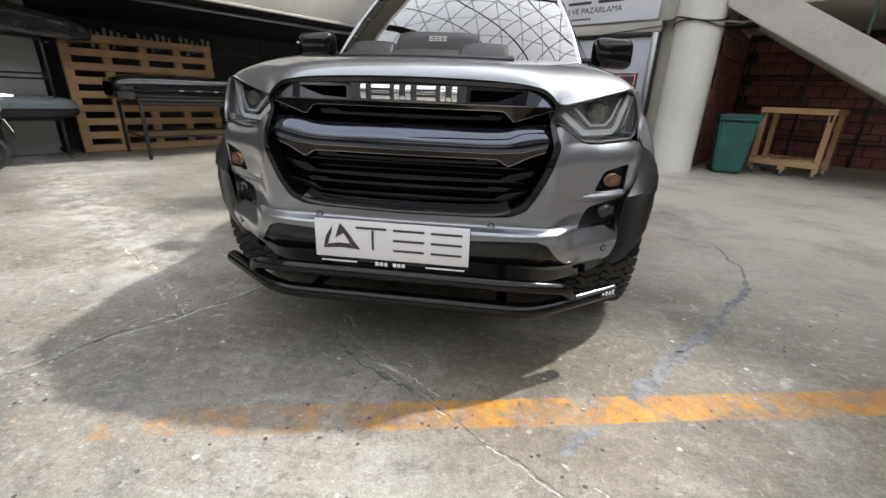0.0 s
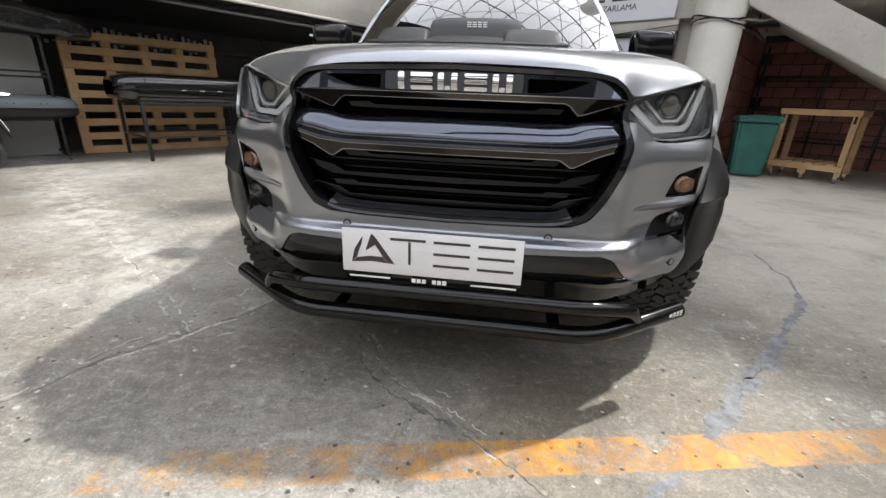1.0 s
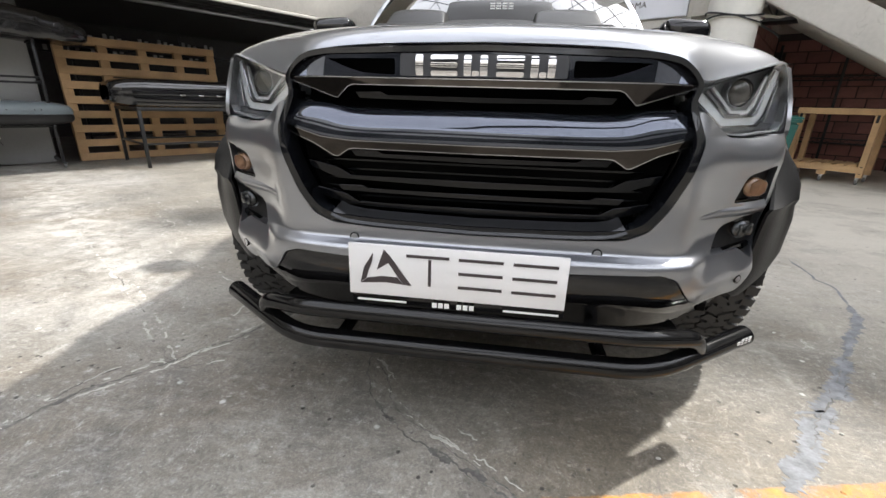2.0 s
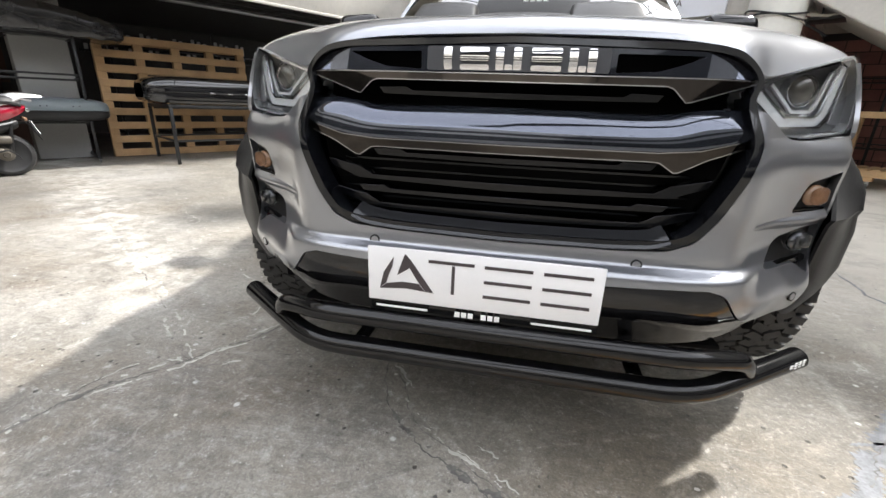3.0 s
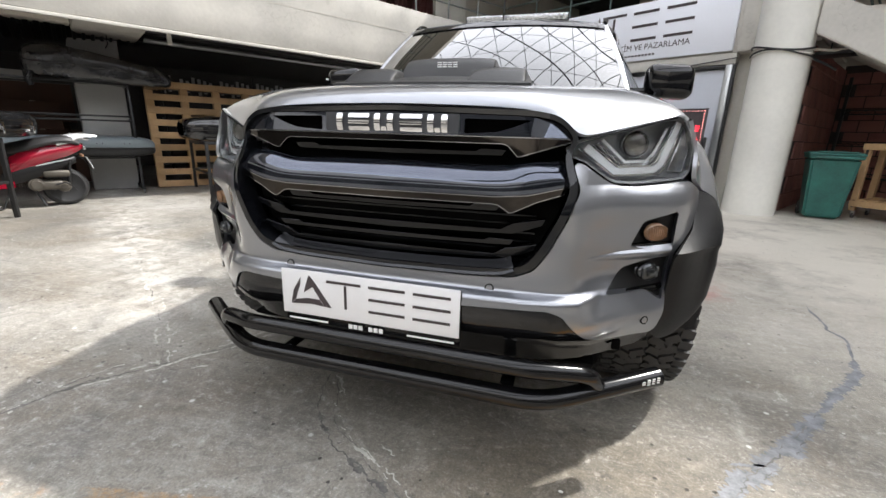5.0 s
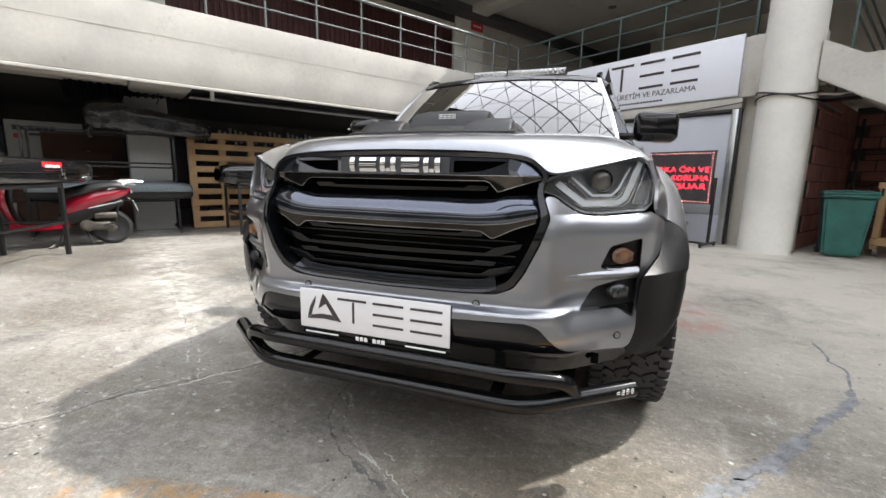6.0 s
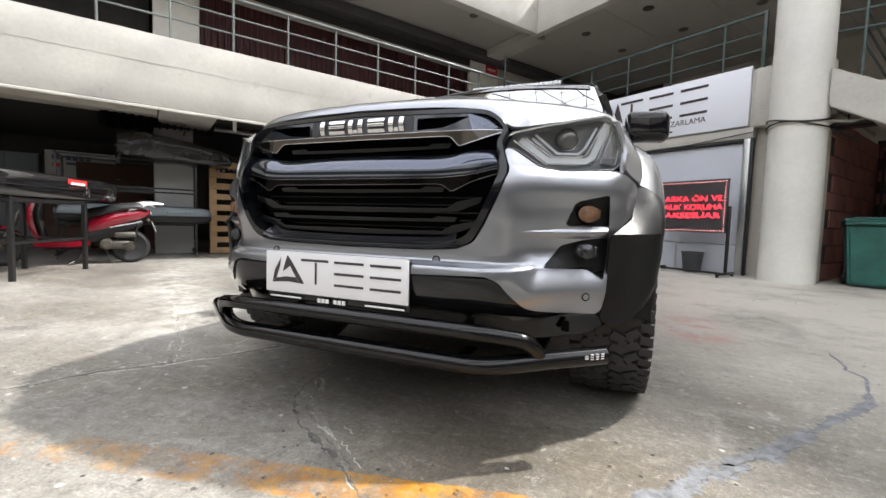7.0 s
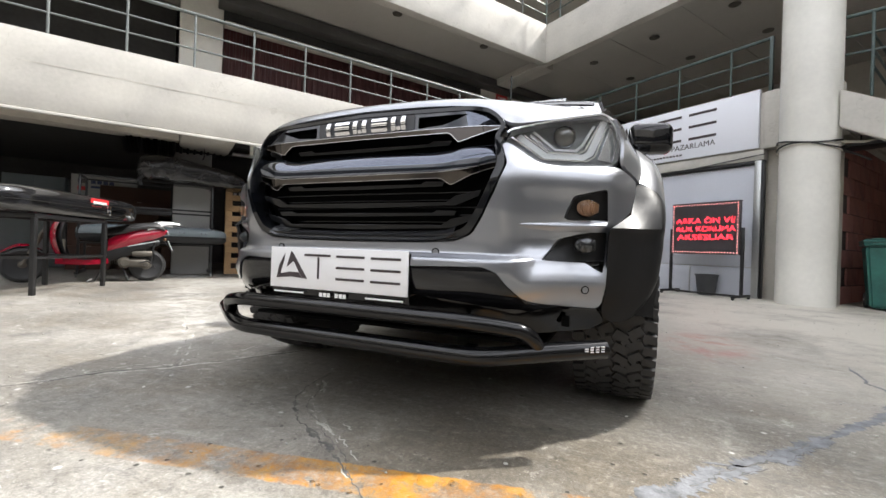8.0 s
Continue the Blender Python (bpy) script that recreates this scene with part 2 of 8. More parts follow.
def floor_material():
    """Worn power-floated concrete with stains, scuffs and a worn orange-yellow line."""
    m, n, l, b = node_mat("worn_concrete_floor")
    co = n.new("ShaderNodeTexCoord")

    def tex(scale, detail=5, rough=0.55, stretch=None, distort=0.0):
        t = n.new("ShaderNodeTexNoise")
        t.inputs["Scale"].default_value, t.inputs["Detail"].default_value = scale, detail
        t.inputs["Roughness"].default_value, t.inputs["Distortion"].default_value = rough, distort
        if stretch:
            mp = n.new("ShaderNodeMapping")
            mp.inputs["Scale"].default_value = stretch[:3]
            mp.inputs["Rotation"].default_value = (0, 0, radians(stretch[3]))
            l.new(co.outputs["Object"], mp.inputs["Vector"])
            l.new(mp.outputs["Vector"], t.inputs["Vector"])
        else:
            l.new(co.outputs["Object"], t.inputs["Vector"])
        return t.outputs["Fac"]

    def mix(fac, a, c, mode="MIX"):
        x = n.new("ShaderNodeMix")
        x.data_type, x.blend_type = "RGBA", mode
        for sock, v in ((x.inputs["Factor"], fac), (x.inputs["A"], a), (x.inputs["B"], c)):
            if isinstance(v, (int, float)):
                sock.default_value = v
            elif isinstance(v, tuple):
                sock.default_value = (*v, 1)
            else:
                l.new(v, sock)
        return x.outputs["Result"]

    def calc(op, a, c=0.0, d=0.0, clamp=False):
        x = n.new("ShaderNodeMath")
        x.operation, x.use_clamp = op, clamp
        for sock, v in zip(x.inputs, (a, c, d)):
            if isinstance(v, (int, float)):
                sock.default_value = v
            else:
                l.new(v, sock)
        return x.outputs[0]

    def band(src, lo, hi):
        r = n.new("ShaderNodeMapRange")
        r.inputs["From Min"].default_value, r.inputs["From Max"].default_value = lo, hi
        l.new(src, r.inputs["Value"])
        return r.outputs["Result"]

    cloud = tex(0.55, 7, 0.62)
    blot = tex(2.6, 8, 0.72, distort=0.6)
    fleck = tex(22, 7, 0.72)
    grit = tex(160, 4, 0.7)
    smear = tex(1.6, 8, 0.7, (0.5, 4.5, 1.0, 62))
    scrape = tex(4.0, 8, 0.75, (0.35, 6.0, 1.0, -20))
    base = ramp(n, [(0.34, (0.160, 0.147, 0.126)), (0.46, (0.225, 0.206, 0.171)), (0.56, (0.298, 0.275, 0.232)), (0.68, (0.42, 0.398, 0.354))])
    l.new(cloud, base.inputs["Fac"])
    col = mix(calc("MULTIPLY", band(blot, 0.49, 0.62), 0.70), base.outputs["Color"], (0.150, 0.140, 0.122))
    col = mix(calc("MULTIPLY", band(blot, 0.44, 0.33), 0.65), col, (0.40, 0.378, 0.325))
    col = mix(calc("MULTIPLY", band(tex(0.9, 6, 0.6, distort=1.2), 0.50, 0.66), 0.55), col, (0.185, 0.148, 0.102))
    col = mix(calc("MULTIPLY", band(smear, 0.52, 0.68), 0.40), col, (0.42, 0.398, 0.345))
    col = mix(calc("MULTIPLY", band(scrape, 0.56, 0.70), 0.25), col, (0.48, 0.465, 0.425))
    col = mix(calc("MULTIPLY", band(fleck, 0.55, 0.68), 0.60), col, (0.48, 0.465, 0.425))
    col = mix(calc("MULTIPLY", band(fleck, 0.45, 0.32), 0.65), col, (0.095, 0.088, 0.076))
    col = mix(calc("MULTIPLY", band(grit, 0.40, 0.60), 0.5), col, (0.50, 0.495, 0.48), "MULTIPLY")
    col = mix(calc("MULTIPLY", band(tex(60, 5, 0.75), 0.57, 0.68), 0.45), col, (0.52, 0.505, 0.465))
    # short pale scratches
    for turn_z, sx in ((25, 2.2), (-48, 2.6), (80, 1.8)):
        scratch = calc("MULTIPLY", band(tex(26, 2, 0.5, (sx * 0.06, sx, 1.0, turn_z)), 0.69, 0.73), band(tex(2.1, 3), 0.5, 0.6))
        col = mix(calc("MULTIPLY", scratch, 0.22), col, (0.52, 0.505, 0.47))
    speck = tex(40, 8, 0.9)
    col = mix(calc("MULTIPLY", band(speck, 0.56, 0.65), 0.50), col, (0.55, 0.53, 0.475))
    col = mix(calc("MULTIPLY", band(speck, 0.44, 0.36), 0.6), col, (0.085, 0.078, 0.066))
    # pale paint drops
    drops = n.new("ShaderNodeTexVoronoi")
    drops.inputs["Scale"].default_value = 8.5
    drops.inputs["Randomness"].default_value = 1.0
    l.new(co.outputs["Object"], drops.inputs["Vector"])
    dab = calc("MULTIPLY", band(calc("ADD", drops.outputs["Distance"], calc("MULTIPLY", fleck, 0.12)), 0.16, 0.12), band(tex(3.1, 3), 0.46, 0.54))
    col = mix(calc("MULTIPLY", dab, 0.85), col, (0.62, 0.61, 0.57))
    hard = tex(10, 9, 0.8, distort=1.0)
    col = mix(calc("MULTIPLY", band(hard, 0.57, 0.63), 0.32), col, (0.47, 0.45, 0.40))
    col = mix(calc("MULTIPLY", band(hard, 0.43, 0.36), 0.45), col, (0.12, 0.11, 0.095))
    # ragged pale flakes, elongated scuffs and a cooler, greyer bay before the truck
    flake = tex(8.5, 14, 0.86, distort=0.5)
    col = mix(calc("MULTIPLY", band(flake, 0.585, 0.61), 0.5), col, (0.60, 0.585, 0.545))
    col = mix(calc("MULTIPLY", band(flake, 0.43, 0.39), 0.50), col, (0.085, 0.082, 0.076))
    dust_dot = tex(85, 6, 0.85)
    col = mix(calc("MULTIPLY", band(dust_dot, 0.60, 0.64), 0.65), col, (0.62, 0.61, 0.58))
    col = mix(calc("MULTIPLY", band(dust_dot, 0.40, 0.36), 0.60), col, (0.07, 0.067, 0.062))
    rub = tex(11, 12, 0.80, (0.30, 1.6, 1.0, 24), 0.4)
    col = mix(calc("MULTIPLY", band(rub, 0.58, 0.66), 0.28), col, (0.52, 0.505, 0.47))
    col = mix(calc("MULTIPLY", band(rub, 0.43, 0.37), 0.45), col, (0.10, 0.096, 0.09))
    grain = ramp(n, [(0.38, (0.45, 0.445, 0.44)), (0.47, (0.93, 0.93, 0.93)), (0.55, (1.08, 1.075, 1.07)), (0.64, (1.55, 1.53, 1.49))])
    l.new(tex(34, 9, 0.86), grain.inputs["Fac"])
    col = mix(0.50, col, grain.outputs["Color"], "MULTIPLY")
    sand = ramp(n, [(0.40, (0.60, 0.595, 0.59)), (0.50, (1.0, 1.0, 1.0)), (0.60, (1.40, 1.39, 1.36))])
    l.new(tex(115, 4, 0.7), sand.inputs["Fac"])
    col = mix(0.30, col, sand.outputs["Color"], "MULTIPLY")
    sep = n.new("ShaderNodeSeparateXYZ")
    l.new(co.outputs["Object"], sep.inputs[0])
    px, py = sep.outputs["X"], sep.outputs["Y"]
    cool = calc("ADD", calc("ADD", calc("MULTIPLY", px, 0.7), calc("MULTIPLY", py, 0.7)), calc("MULTIPLY", cloud, 0.8))
    col = mix(calc("MULTIPLY", band(cool, 0.95, -0.05), 0.85), col, (0.965, 0.985, 1.04), "MULTIPLY")
    # pale dust before the shop, strengthened to brighten the dim floor there
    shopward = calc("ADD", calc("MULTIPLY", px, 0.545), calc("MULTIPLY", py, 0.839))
    lit_dust = calc("MULTIPLY", band(shopward, 1.2, 3.6), band(tex(1.3, 8, 0.7), 0.30, 0.52))
    col = mix(calc("MULTIPLY", lit_dust, 0.66), col, (0.64, 0.60, 0.52))
    # faint red spill
    spill = calc("ADD", calc("POWER", calc("DIVIDE", calc("ADD", px, -1.36), 0.30), 2.0), calc("POWER", calc("DIVIDE", calc("ADD", py, -2.15), 0.55), 2.0))
    spill = calc("MULTIPLY", band(spill, 1.0, 0.1), band(tex(5, 6, 0.7), 0.46, 0.60))
    col = mix(calc("MULTIPLY", spill, 0.60), col, (0.36, 0.12, 0.09))
    # a browner, darker patch with ragged edges before the truck
    brown_patch = calc("ADD", calc("POWER", calc("DIVIDE", calc("ADD", px, -0.75), 0.75), 2.0), calc("POWER", calc("DIVIDE", calc("ADD", py, 0.10), 0.50), 2.0))
    brown_patch = calc("MULTIPLY", band(calc("ADD", brown_patch, calc("MULTIPLY", blot, 0.8)), 1.5, 0.7), band(tex(3.4, 7, 0.7), 0.34, 0.50))
    col = mix(calc("MULTIPLY", brown_patch, 0.9), col, (0.74, 0.69, 0.62), "MULTIPLY")
    # fine dark pits
    vor = n.new("ShaderNodeTexVoronoi")
    vor.inputs["Scale"].default_value = 17
    l.new(co.outputs["Object"], vor.inputs["Vector"])
    pits = calc("MULTIPLY", band(calc("ADD", vor.outputs["Distance"], calc("MULTIPLY", fleck, 0.16)), 0.20, 0.16), band(tex(1.7, 3), 0.46, 0.52))
    col = mix(calc("MULTIPLY", pits, 0.88), col, (0.045, 0.042, 0.038))
    # pale scuffed trail on one side
    trail = calc("ADD", calc("MULTIPLY", px, 0.56), calc("MULTIPLY", py, 0.83))
    trail = band(calc("ABSOLUTE", calc("ADD", trail, 0.30)), 0.42, 0.05)
    side = band(px, -1.15, -1.7)
    scuff = calc("MULTIPLY", calc("MULTIPLY", trail, side), band(tex(7, 6, 0.7), 0.42, 0.62))
    col = mix(calc("MULTIPLY", scuff, 0.50), col, (0.58, 0.57, 0.53))
    # the worn line
    across = calc("ADD", calc("MULTIPLY", px, -0.216), calc("MULTIPLY", py, 0.976))
    wob = calc("MULTIPLY", calc("SUBTRACT", tex(16, 6, 0.75), 0.5), 0.03)
    dist = calc("ABSOLUTE", calc("ADD", calc("ADD", across, 0.266), wob))
    line = band(dist, 0.066, 0.059)
    fade = band(px, -2.4, 0.35)
    patch = tex(9, 9, 0.78, distort=0.8)
    worn = calc("ADD", calc("ADD", tex(3.4, 8, 0.8), calc("MULTIPLY", fleck, 0.45)), calc("MULTIPLY", fade, 0.36))
    paint = calc("MULTIPLY", calc("MULTIPLY", line, band(worn, 0.92, 1.16)), band(patch, 0.62, 0.50))
    yellow = ramp(n, [(0.34, (0.23, 0.092, 0.012)), (0.46, (0.40, 0.168, 0.014)), (0.56, (0.49, 0.232, 0.024)), (0.68, (0.54, 0.33, 0.08))])
    l.new(tex(6.5, 8, 0.75), yellow.inputs["Fac"])
    col = mix(calc("MULTIPLY", paint, 0.97), col, yellow.outputs["Color"])
    col = mix(calc("MULTIPLY", calc("MULTIPLY", line, band(tex(38, 5, 0.7), 0.56, 0.66)), 0.25), col, (0.46, 0.44, 0.39))
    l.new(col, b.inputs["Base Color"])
    rough = band(calc("ADD", calc("MULTIPLY", cloud, 0.5), calc("MULTIPLY", fleck, 0.5)), 0.2, 0.9)
    rr = n.new("ShaderNodeMapRange")
    rr.inputs["To Min"].default_value, rr.inputs["To Max"].default_value = 0.36, 0.74
    l.new(rough, rr.inputs["Value"])
    l.new(rr.outputs["Result"], b.inputs["Roughness"])
    bp = n.new("ShaderNodeBump")
    bp.inputs["Strength"].default_value, bp.inputs["Distance"].default_value = 0.9, 0.006
    l.new(calc("SUBTRACT", calc("ADD", calc("MULTIPLY", fleck, 0.6), calc("MULTIPLY", grit, 0.25)), pits), bp.inputs["Height"])
    l.new(bp.outputs["Normal"], b.inputs["Normal"])
    return m


FLOOR = floor_material()

# ---- mesh helpers ----
SKINS = {}


def true_normals(me, yf):
    """Shades the front of a bent panel by the slope of its depth function."""
    h = 0.003
    normals, known = [(0.0, 0.0, 0.0)] * len(me.loops), {}
    for poly in me.polygons:
        for li in poly.loop_indices:
            vi = me.loops[li].vertex_index
            x, y, z = me.vertices[vi].co
            if vi not in known:
                ax, sx = abs(x), 1 if x >= 0 else -1
                near = abs(y - yf(ax, z)) < 0.0012
                known[vi] = Vector((sx * (yf(ax + h, z) - yf(max(ax - h, 0), z)) / (h + min(ax, h)), -1, (yf(ax, z + h) - yf(ax, z - h)) / (2 * h))).normalized() if near else None
            n = known[vi]
            if n is not None and n.dot(poly.normal) > 0.93:
                normals[li] = n
    me.normals_split_custom_set(normals)


def part(name, bm, material, parent=None, label="", smooth=True, angle=32):
    """Links a bmesh as one mesh object, under parent where one is given."""
    skin_of = SKINS.pop(id(bm), None)
    me = bpy.data.meshes.new(name)
    bmesh.ops.recalc_face_normals(bm, faces=bm.faces)
    bm.to_mesh(me)
    bm.free()
    if material:
        me.materials.append(material)
    if smooth:
        me.polygons.foreach_set("use_smooth", [True] * len(me.polygons))
        me.set_sharp_from_angle(angle=radians(angle))
    if skin_of:
        true_normals(me, *skin_of)
    ob = new(name, me)
    if parent:
        ob.parent = parent
    if label:
        ob["label"] = label
    return ob


def thing(name, m, label, category, group="", kind=""):
    """An Empty that holds the parts of one thing."""
    ob = new(name)
    ob.empty_display_size = 0.1
    ob.matrix_world = m
    return tagged(ob, label, category, group, kind)


def box(bm, lo, hi, bevel=0.0, seg=2, m=None):
    """A box from corner to corner, with rounded edges where bevel is given."""
    made = bmesh.ops.create_cube(bm, size=1)["verts"]
    for v in made:
        v.co = Vector([lo[i] + (v.co[i] + 0.5) * (hi[i] - lo[i]) for i in range(3)])
    if bevel:
        edges = list({e for v in made for e in v.link_edges})
        made = bmesh.ops.bevel(bm, geom=edges, offset=bevel, segments=seg, affect="EDGES", profile=0.5)["verts"]
        made = list({v for v in made})
    if m is not None:
        for v in made:
            v.co = m @ v.co
    return made


def new_box(lo, hi, bevel=0.0, seg=2, m=None):
    bm = bmesh.new()
    box(bm, lo, hi, bevel, seg, m)
    return bm


def cyl(bm, a, b, r, seg=16, r2=None, caps=True):
    """A round bar from a to b."""
    a, b = Vector(a), Vector(b)
    q = (b - a).to_track_quat("Z", "Y").to_matrix().to_4x4()
    m = Matrix.Translation((a + b) / 2) @ q
    return bmesh.ops.create_cone(bm, cap_ends=caps, segments=seg, radius1=r, radius2=r if r2 is None else r2, depth=(b - a).length, matrix=m)["verts"]


def tube(bm, pts, r, seg=14, bend=0.0, steps=6):
    """A bent round tube along pts, its corners rounded by the radius bend."""
    pts = [Vector(p) for p in pts]
    line = [pts[0]]
    for a, b, c in zip(pts, pts[1:], pts[2:]):
        if bend:
            d = min(bend, (a - b).length * 0.49, (c - b).length * 0.49)
            p, q = b + (a - b).normalized() * d, b + (c - b).normalized() * d
            line += [p.lerp(b, k / steps).lerp(b.lerp(q, k / steps), k / steps) for k in range(steps + 1)]
        else:
            line.append(b)
    line.append(pts[-1])
    rings = []
    up = Vector((0.03, 0.11, 1)).normalized()
    for i, p in enumerate(line):
        d = (line[min(i + 1, len(line) - 1)] - line[max(i - 1, 0)]).normalized()
        if abs(d.dot(up)) > 0.95:
            up = Vector((0.1, 1, 0.05)).normalized()
        s = d.cross(up).normalized()
        t = s.cross(d).normalized()
        up = t
        rings.append([bm.verts.new(p + r * (math.cos(k * math.tau / seg) * s + math.sin(k * math.tau / seg) * t)) for k in range(seg)])
    for r1, r2 in zip(rings, rings[1:]):
        for k in range(seg):
            bm.faces.new((r1[k], r1[(k + 1) % seg], r2[(k + 1) % seg], r2[k]))
    bm.faces.new(rings[0][::-1])
    bm.faces.new(rings[-1])


def new_tube(pts, r, seg=14, bend=0.0):
    bm = bmesh.new()
    tube(bm, pts, r, seg, bend)
    return bm


def lathe(profile, seg=28, m=None):
    """A turned form: profile is (radius, height) from bottom to top, round z."""
    bm = bmesh.new()
    rings = [[bm.verts.new((max(r, 1e-4) * math.cos(k * math.tau / seg), max(r, 1e-4) * math.sin(k * math.tau / seg), z)) for k in range(seg)] for r, z in profile]
    for a, b in zip(rings, rings[1:]):
        for k in range(seg):
            bm.faces.new((a[k], a[(k + 1) % seg], b[(k + 1) % seg], b[k]))
    bm.faces.new(rings[0][::-1])
    bm.faces.new(rings[-1])
    if m is not None:
        bm.transform(m)
    return bm


def rounded(pts, r, seg=4):
    """A closed outline with its corners rounded."""
    out = []
    k = len(pts)
    for i in range(k):
        a, b, c = Vector(pts[i - 1]), Vector(pts[i]), Vector(pts[(i + 1) % k])
        d = min(r, (a - b).length * 0.45, (c - b).length * 0.45)
        p, q = b + (a - b).normalized() * d, b + (c - b).normalized() * d
        for j in range(seg + 1):
            f = j / seg
            out.append(tuple(p.lerp(b, f).lerp(b.lerp(q, f), f)))
    return out


def mirrored(half):
    """A whole outline from its half with x of 0 or more, given from the top down."""
    return list(half) + [(-x, z) for x, z in reversed(half) if x > 1e-6]


def shaped(outline, yf, thick, step=0.035, edge=0.003, side=1, holes=(), levels=()):
    """A panel with an outline in x and z, bent to the depth yf(x, z), thick metres deep with softened front edges."""
    bm = bmesh.new()
    for loop in (outline, *holes):
        vs = [bm.verts.new((x, 0, z)) for x, z in loop]
        for a, b in zip(vs, vs[1:] + vs[:1]):
            bm.edges.new((a, b))
    bmesh.ops.triangle_fill(bm, use_beauty=True, use_dissolve=False, edges=bm.edges[:])
    for axis in (0, 2):
        vals = [p[0 if axis == 0 else 1] for p in outline]
        k = math.floor(min(vals) / step) + 1
        while k * step < max(vals):
            co, no = [0, 0, 0], [0, 0, 0]
            co[axis], no[axis] = k * step, 1
            bmesh.ops.bisect_plane(bm, geom=bm.verts[:] + bm.edges[:] + bm.faces[:], dist=1e-5, plane_co=co, plane_no=no)
            k += 1
    for z in levels:
        bmesh.ops.bisect_plane(bm, geom=bm.verts[:] + bm.edges[:] + bm.faces[:], dist=1e-5, plane_co=(0, 0, z), plane_no=(0, 0, 1))
    bmesh.ops.remove_doubles(bm, verts=bm.verts, dist=2e-4)
    front = bm.faces[:]
    rim = [e for e in bm.edges if e.is_boundary]
    ext = bmesh.ops.extrude_face_region(bm, geom=front)
    back = [g for g in ext["geom"] if isinstance(g, bmesh.types.BMVert)]
    bset = set(back)
    for v in bm.verts:
        v.co.y = yf(abs(v.co.x), v.co.z) + (thick if v in bset else 0)
    # the extruded copy is the back; the first region stays in front
    if edge:
        rim = [e for e in bm.edges if not (e.verts[0] in bset or e.verts[1] in bset) and len(e.link_faces) == 2 and any(v in bset for f in e.link_faces for v in f.verts)]
        bmesh.ops.bevel(bm, geom=rim, offset=edge, segments=2, affect="EDGES", profile=0.5, clamp_overlap=True)
    if side < 0:
        bmesh.ops.scale(bm, vec=(-1, 1, 1), verts=bm.verts)
    SKINS[id(bm)] = (yf,)
    return bm


def curve_through(xs, ys, x):
    """A smooth value at x between knots (monotone cubic in each piece)."""
    if x <= xs[0]:
        return ys[0]
    if x >= xs[-1]:
        return ys[-1]
    i = max(k for k in range(len(xs)) if xs[k] <= x)
    i = min(i, len(xs) - 2)
    h = xs[i + 1] - xs[i]

    def slope(k):
        if k == 0 or k == len(xs) - 1:
            j = min(k, len(xs) - 2)
            return (ys[j + 1] - ys[j]) / (xs[j + 1] - xs[j])
        a, b = (ys[k] - ys[k - 1]) / (xs[k] - xs[k - 1]), (ys[k + 1] - ys[k]) / (xs[k + 1] - xs[k])
        return 0 if a * b <= 0 else 2 * a * b / (a + b)
    t = (x - xs[i]) / h
    m0, m1 = slope(i) * h, slope(i + 1) * h
    return (2 * t**3 - 3 * t**2 + 1) * ys[i] + (t**3 - 2 * t**2 + t) * m0 + (3 * t**2 - 2 * t**3) * ys[i + 1] + (t**3 - t**2) * m1


def smooth_table(xs, ys, width):
    """A finely sampled, softened curve through knots, as a function."""
    grid = np.linspace(xs[0], xs[-1], 400)
    vals = np.array([curve_through(xs, ys, g) for g in grid])
    step = grid[1] - grid[0]
    k = np.exp(-0.5 * (np.arange(-60, 61) * step / width) ** 2)
    k /= k.sum()
    pad0, pad1 = vals[0] - (vals[1] - vals[0]) * np.arange(60, 0, -1), vals[-1] + (vals[-1] - vals[-2]) * np.arange(1, 61)
    soft = np.convolve(np.concatenate((pad0, vals, pad1)), k, "valid")
    return lambda x: float(np.interp(x, grid, soft))


def spline(points, t):
    """Catmull-Rom through points; t runs from 0 to len(points) - 1."""
    k = len(points)
    i = min(int(t), k - 2)
    f = t - i
    p1, p2 = Vector(points[i]), Vector(points[i + 1])
    p0 = Vector(points[i - 1]) if i > 0 else 2 * p1 - p2
    p3 = Vector(points[i + 2]) if i + 2 < k else 2 * p2 - p1
    return 0.5 * (2 * p1 + (p2 - p0) * f + (2 * p0 - 5 * p1 + 4 * p2 - p3) * f * f + (3 * p1 - p0 - 3 * p2 + p3) * f**3)


def soft_spline(points, t):
    """A cubic B-spline held at its ends: it runs near the points and has no ripples."""
    k = len(points)
    i = min(int(t), k - 2)
    f = t - i
    p1, p2 = Vector(points[i]), Vector(points[i + 1])
    p0 = Vector(points[i - 1]) if i > 0 else 2 * p1 - p2
    p3 = Vector(points[i + 2]) if i + 2 < k else 2 * p2 - p1
    return ((1 - f) ** 3 * p0 + (3 * f**3 - 6 * f * f + 4) * p1 + (-3 * f**3 + 3 * f * f + 3 * f + 1) * p2 + f**3 * p3) / 6


